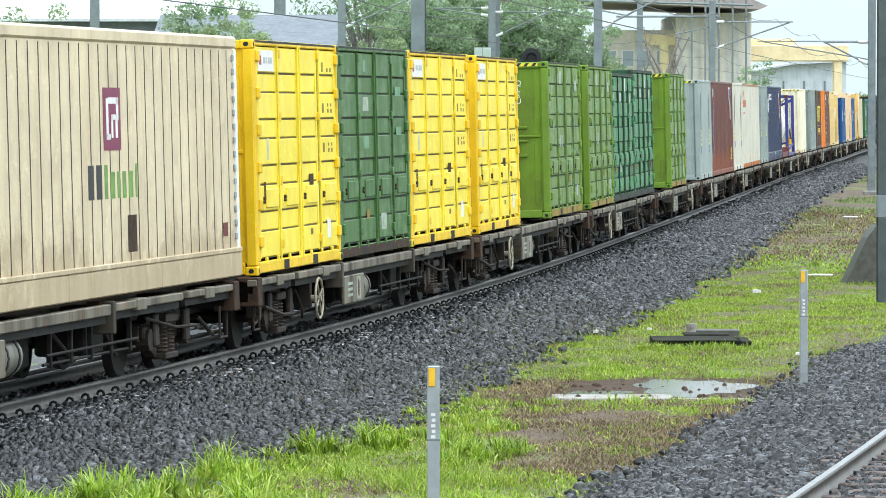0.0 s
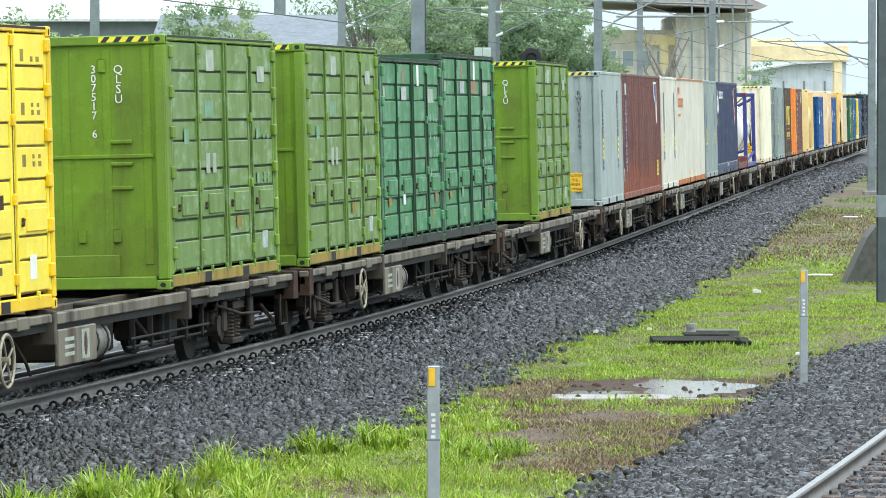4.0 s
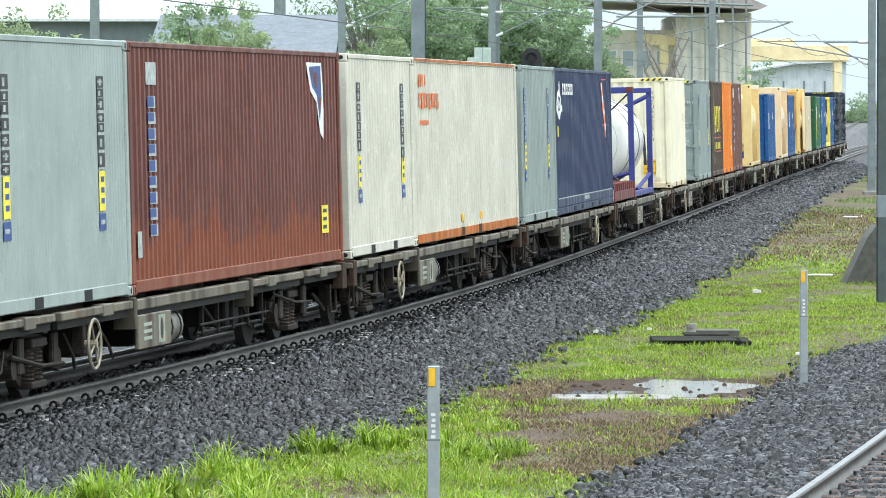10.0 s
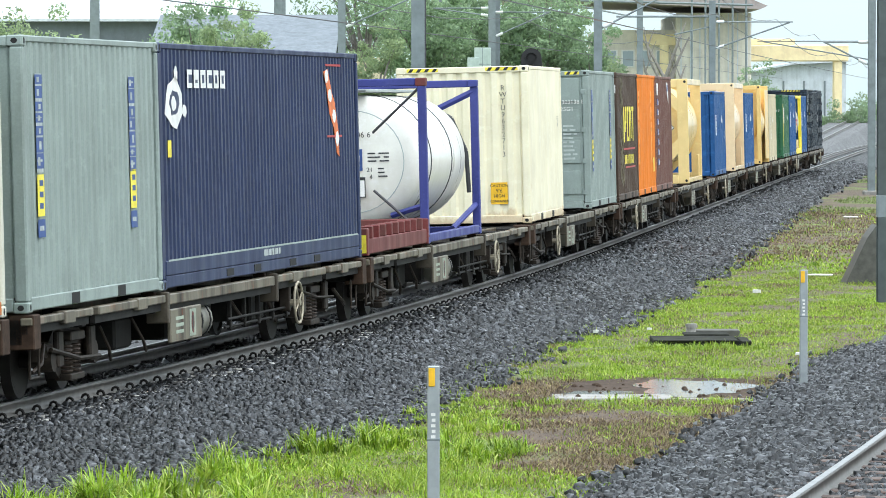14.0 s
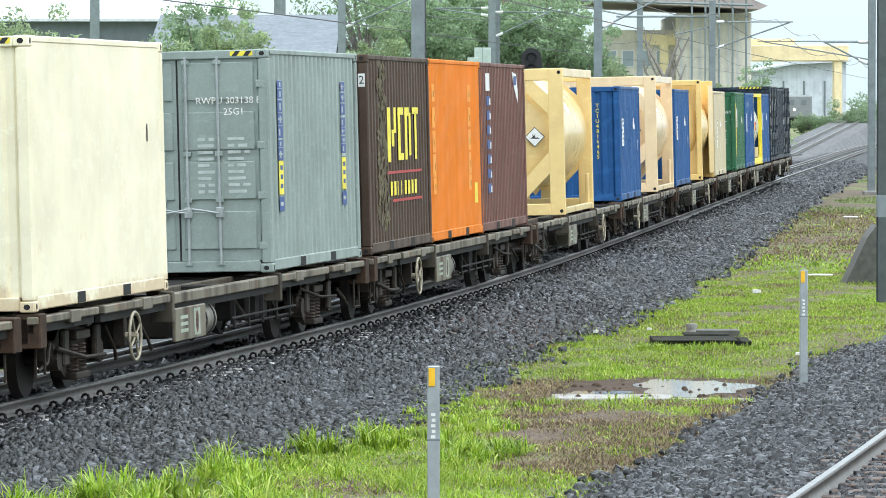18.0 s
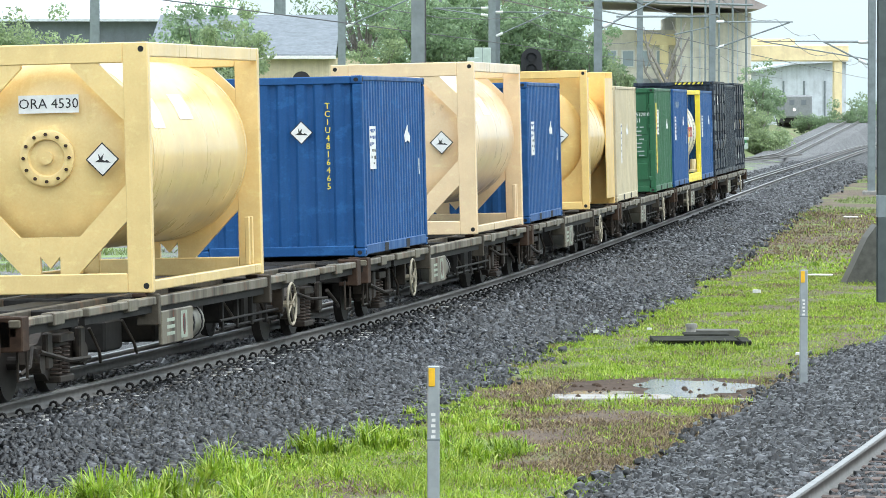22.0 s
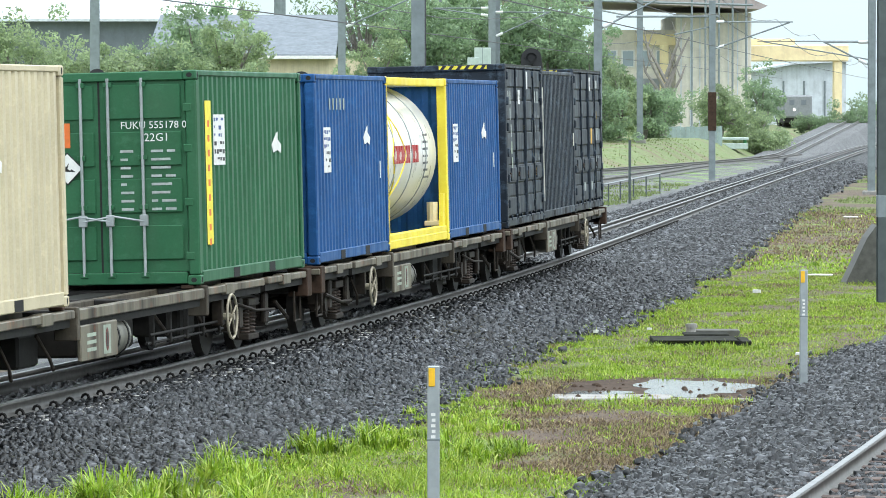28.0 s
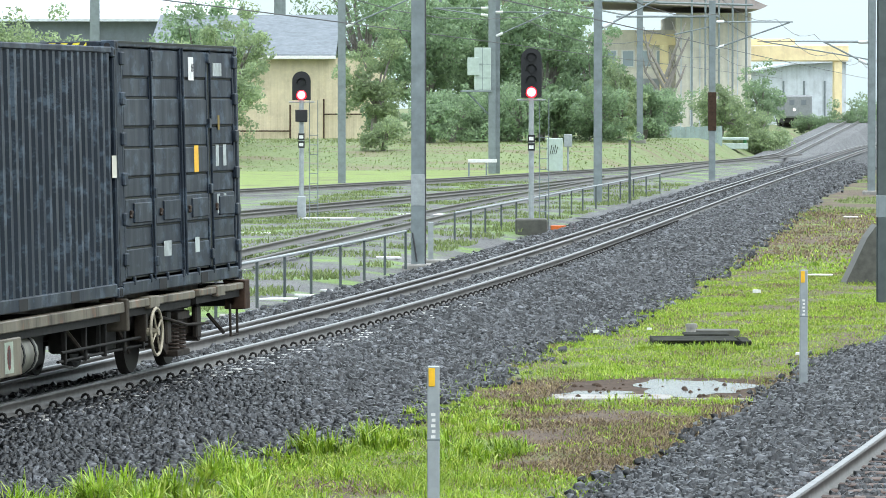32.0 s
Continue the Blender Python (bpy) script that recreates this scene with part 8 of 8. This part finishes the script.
part("underframe", Build().bev(-1.35, 1.35, 0.2, 11.8, 0.4, 0.9, 0.05), M["wagon_dark"], dv)
for yy in (1.5, 3.6, 8.4, 10.5):
    part("wheel", Build().rod((-1.3, yy, 0.42), (1.3, yy, 0.42), 0.42, 14), M["wheel"], dv)
skip = thing("storage_crate", "stack of pale green crates by the fence", "crate", "", Matrix.Translation((19.6, 316.0, gz(19.6, 316.0))))
part("crate", Build().bev(-1.1, 1.1, 0, 2, 0.0, 0.4, 0.03), M["cabinet"], skip)
part("crate_lid", Build().bev(-1.0, 1.15, 0, 2, 0.62, 0.80, 0.03), M["cabinet"], skip)
for px in (-1.0, 0.9):
    for py in (0.05, 1.85):
        part("crate_post", Build().bev(px, px + 0.1, py, py + 0.1, 0.38, 0.64, 0.01), M["green_bin"], skip)
fence = thing("yard_fence", "pale blue-green corrugated sheet fence", "fence")
for k in range(12):
    fx = 15.0 + 0.31 * k
    fz = gz(fx + 0.15, 312.0) - 0.05
    part("fence_panel", Build().bev(fx, fx + 0.30, 312.0, 312.08, fz, 1.72 + 0.03 * (k % 3), 0.01), M["fence_sheet"], fence)
car = thing("parked_car", "silver hatchback parked far behind the yard fence", "car", "", Matrix.Translation((16.6, 362.0, gz(16.6, 362.0))))
part("body", Build().prism([(0, 0.25), (4.0, 0.25), (4.0, 0.85), (3.4, 0.95), (2.8, 1.45), (1.0, 1.45), (0.5, 0.95), (0, 0.85)], "x", -0.8, 0.8), M["roof_grey"], car)
part("rear_window", Build().prism([(-0.02, 0.98), (0.46, 1.0), (0.92, 1.40), (0.88, 1.42)], "x", -0.66, 0.66), M["hazed_dark"], car)
for yy in (0.8, 3.2):
    for xx in (-0.75, 0.75):
        part("wheel", Build().rod((xx - 0.1, yy, 0.32), (xx + 0.1, yy, 0.32), 0.32, 14), M["gap"], car)
bench = thing("barrier_board", "white board on two thin posts in the grass", "barrier", "", Matrix.Translation((0.9, 225.0, -0.3)))
part("board", Build().bev(0.3, 1.7, -0.05, 0.05, 0.72, 0.88, 0.01), M["white"], bench)
part("leg", Build().rod((0.35, 0, 0), (0.35, 0, 0.7), 0.04, 6).rod((1.2, 0, 0), (1.2, 0, 0.7), 0.04, 6), M["mast"], bench)

# ---- trees ----
def tree(x, y, h, r, mat, seed, leaves=2600, bare=0.25, lab="leafy green tree with an uneven crown"):
    rng = np.random.RandomState(seed)
    rnd = random.Random(seed)
    z0 = gz(x, y) - 0.1
    t = thing("tree", lab, "tree", "trees behind the yard", Matrix.Translation((x, y, z0)))
    b = Build().rod((0, 0, 0), (0.1 * r, 0, h * 0.35), 0.05 * r + 0.08, 8, 0.035 * r + 0.05)
    tips = []
    for k in range(13):
        a = k * 2.4 + rnd.uniform(-0.4, 0.4)
        e = Vector((math.cos(a) * r * rnd.uniform(0.35, 0.8), math.sin(a) * r * rnd.uniform(0.35, 0.8), h * rnd.uniform(0.16, 0.92)))
        mid = Vector((0.1 * r, 0, h * 0.3)).lerp(e, 0.5) + Vector((0, 0, 0.06 * h))
        b.rod((0.1 * r, 0, h * 0.3), mid, 0.03 * r + 0.03, 6, 0.02 * r + 0.02).rod(mid, e, 0.02 * r + 0.02, 5, 0.012)
        tips += [e, mid.lerp(e, 0.5)]
    part("trunk", b, M["bark"], t)
    # leaf clumps gathered round the limbs
    cl = []
    for e in tips:
        for _ in range(4):
            cl.append((e + Vector((rnd.gauss(0, 0.22 * r), rnd.gauss(0, 0.22 * r), rnd.gauss(0, 0.10 * h))), rnd.uniform(0.14, 0.30) * r))
    n = int(leaves * 2.5)
    which = rng.randint(0, len(cl), n)
    C = np.array([c[0][:] for c in cl])[which]
    R = np.array([c[1] for c in cl])[which]
    d = rng.normal(0, 1, (n, 3))
    d /= np.linalg.norm(d, axis=1)[:, None]
    P = C + d * (R * rng.uniform(0.55, 1.0, n))[:, None] * np.array([1, 1, 0.8])
    P[:, 2] = np.maximum(P[:, 2], h * 0.08)
    size = rng.uniform(0.10, 0.22, n) * (0.38 + 0.11 * r)
    u = rng.normal(0, 1, (n, 3))
    u /= np.linalg.norm(u, axis=1)[:, None]
    w = np.cross(u, d + 0.3 * rng.normal(0, 1, (n, 3)))
    w /= np.linalg.norm(w, axis=1)[:, None] + 1e-9
    V = np.stack([P - u * size[:, None], P + w * size[:, None] * 0.55, P + u * size[:, None], P - w * size[:, None] * 0.55], 1).reshape(-1, 3)
    F = np.arange(4 * n).reshape(-1, 4)
    tagged(part("crown", fast_mesh("crown", V, F, mat), mat, t), "")
    return t


rnd = random.Random(21)
for i, (x, y, h, r, k, nl) in enumerate((
        (-12.4, 262, 7.2, 2.7, "leaves2", 4600), (-14.5, 270, 8.0, 3.6, "leaves", 4600), (-19.5, 268, 7.0, 3.4, "leaves2", 4200), (-24, 262, 7.6, 3.2, "leaves2", 4000), (-28.5, 272, 8.5, 3.5, "leaves", 3600),
        (-12.0, 252, 5.0, 2.2, "leaves2", 3000),
        (-4.3, 282, 7.2, 2.2, "leaves2", 3600), (-1.2, 286, 9.8, 3.4, "leaves", 6500), (2.4, 290, 10.2, 3.6, "leaves", 6500), (6.0, 286, 9.0, 3.3, "leaves", 6000), (8.8, 284, 6.8, 2.6, "leaves", 4600), (10.6, 280, 4.8, 1.9, "leaves2", 3000),
        (-3.4, 262, 2.0, 1.3, "leaves2", 1400), (0.5, 275, 3.0, 2.2, "leaves", 2000), (4.5, 276, 3.0, 2.0, "leaves", 2000),
        (-6.0, 330, 14.0, 5.0, "leaves", 3600), (0.0, 350, 16.0, 6.0, "leaves", 4000), (8.0, 360, 14.0, 5.0, "leaves", 3000),
        (-0.8, 272, 2.6, 1.8, "leaves", 2400), (2.4, 278, 3.5, 2.4, "leaves", 3000), (6.6, 277, 3.6, 2.3, "leaves", 3000), (9.2, 276, 3.3, 2.0, "leaves", 2600), (3.9, 282, 3.6, 2.6, "leaves", 3000),
        (12.6, 292, 3.4, 2.0, "leaves", 2400), (37.5, 428, 4.4, 2.6, "leaves", 2000), (42.0, 440, 5.0, 3.0, "leaves", 2000),
        (24.5, 360, 6.6, 2.2, "leaves", 2600), (19.2, 323, 3.6, 2.3, "leaves2", 2600), (21.9, 327, 3.0, 2.2, "leaves2", 2400), (23.4, 331, 2.2, 1.6, "leaves2", 2000), (34.3, 436, 1.9, 2.0, "leaves", 1600), (14.5, 315, 3.4, 2.0, "leaves", 1800))):
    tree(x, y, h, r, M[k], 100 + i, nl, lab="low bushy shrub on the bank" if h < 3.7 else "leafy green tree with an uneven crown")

bt = thing("bare_tree", "thin bare tree with forked grey limbs", "tree", "", Matrix.Translation((15.6, 330.0, gz(15.6, 330.0) - 0.1)))
part("trunk", Build().rod((0, 0, 0), (0.2, 0, 3.4), 0.35, 8, 0.28), M["bark"], bt)
rb = random.Random(9)
for k in range(7):
    a = (0.2, 0, 2.2 + 0.35 * k)
    sx = -1 if k % 2 else 1
    p = Vector((sx * rb.uniform(0.9, 1.6), rb.uniform(-0.5, 0.5), 4.2 + 0.45 * k))
    q = p + Vector((sx * rb.uniform(0.3, 1.1), rb.uniform(-0.5, 0.5), rb.uniform(1.0, 2.4)))
    part("limb", Build().rod(a, p, 0.16, 6, 0.09).rod(p, q, 0.09, 5, 0.03).rod(p, p + Vector((-sx * 0.5, 0.2, 1.3)), 0.06, 5, 0.02), M["bark"], bt)

# platform on which the camera stands
pf = thing("platform", "plain concrete station platform", "platform", kind="structure")
part("platform_deck", Build().bev(-2.9, 4.0, -80, 18, 0.9, 1.1, 0.03).shift(Matrix.Rotation(-0.21, 4, "Z")), M["concrete"], pf)
part("platform_wall", Build().box(-2.6, 3.8, -79.8, 17.8, -0.7, 0.9).shift(Matrix.Rotation(-0.21, 4, "Z")), M["concrete"], pf)

# ---- what moves ----
def motions():
    for ob, mid, place in TRAIN:
        walk(ob, [(float(t), wagon_pose(mid, t) @ place) for t in range(0, 33)])
    # the wheels roll: a step of 1/15 s turns them by less than a right angle
    for ob, mid, place in TRAIN:
        for w in ob.children_recursive:
            if w.name.split(".")[0] == "wheel":
                at = w.matrix_basis.translation.copy()
                walk(w, [(k / 15, Matrix.Translation(at) @ Matrix.Rotation(gone(k / 15) / 0.42, 4, "X")) for k in range(0, 481)])


motions()
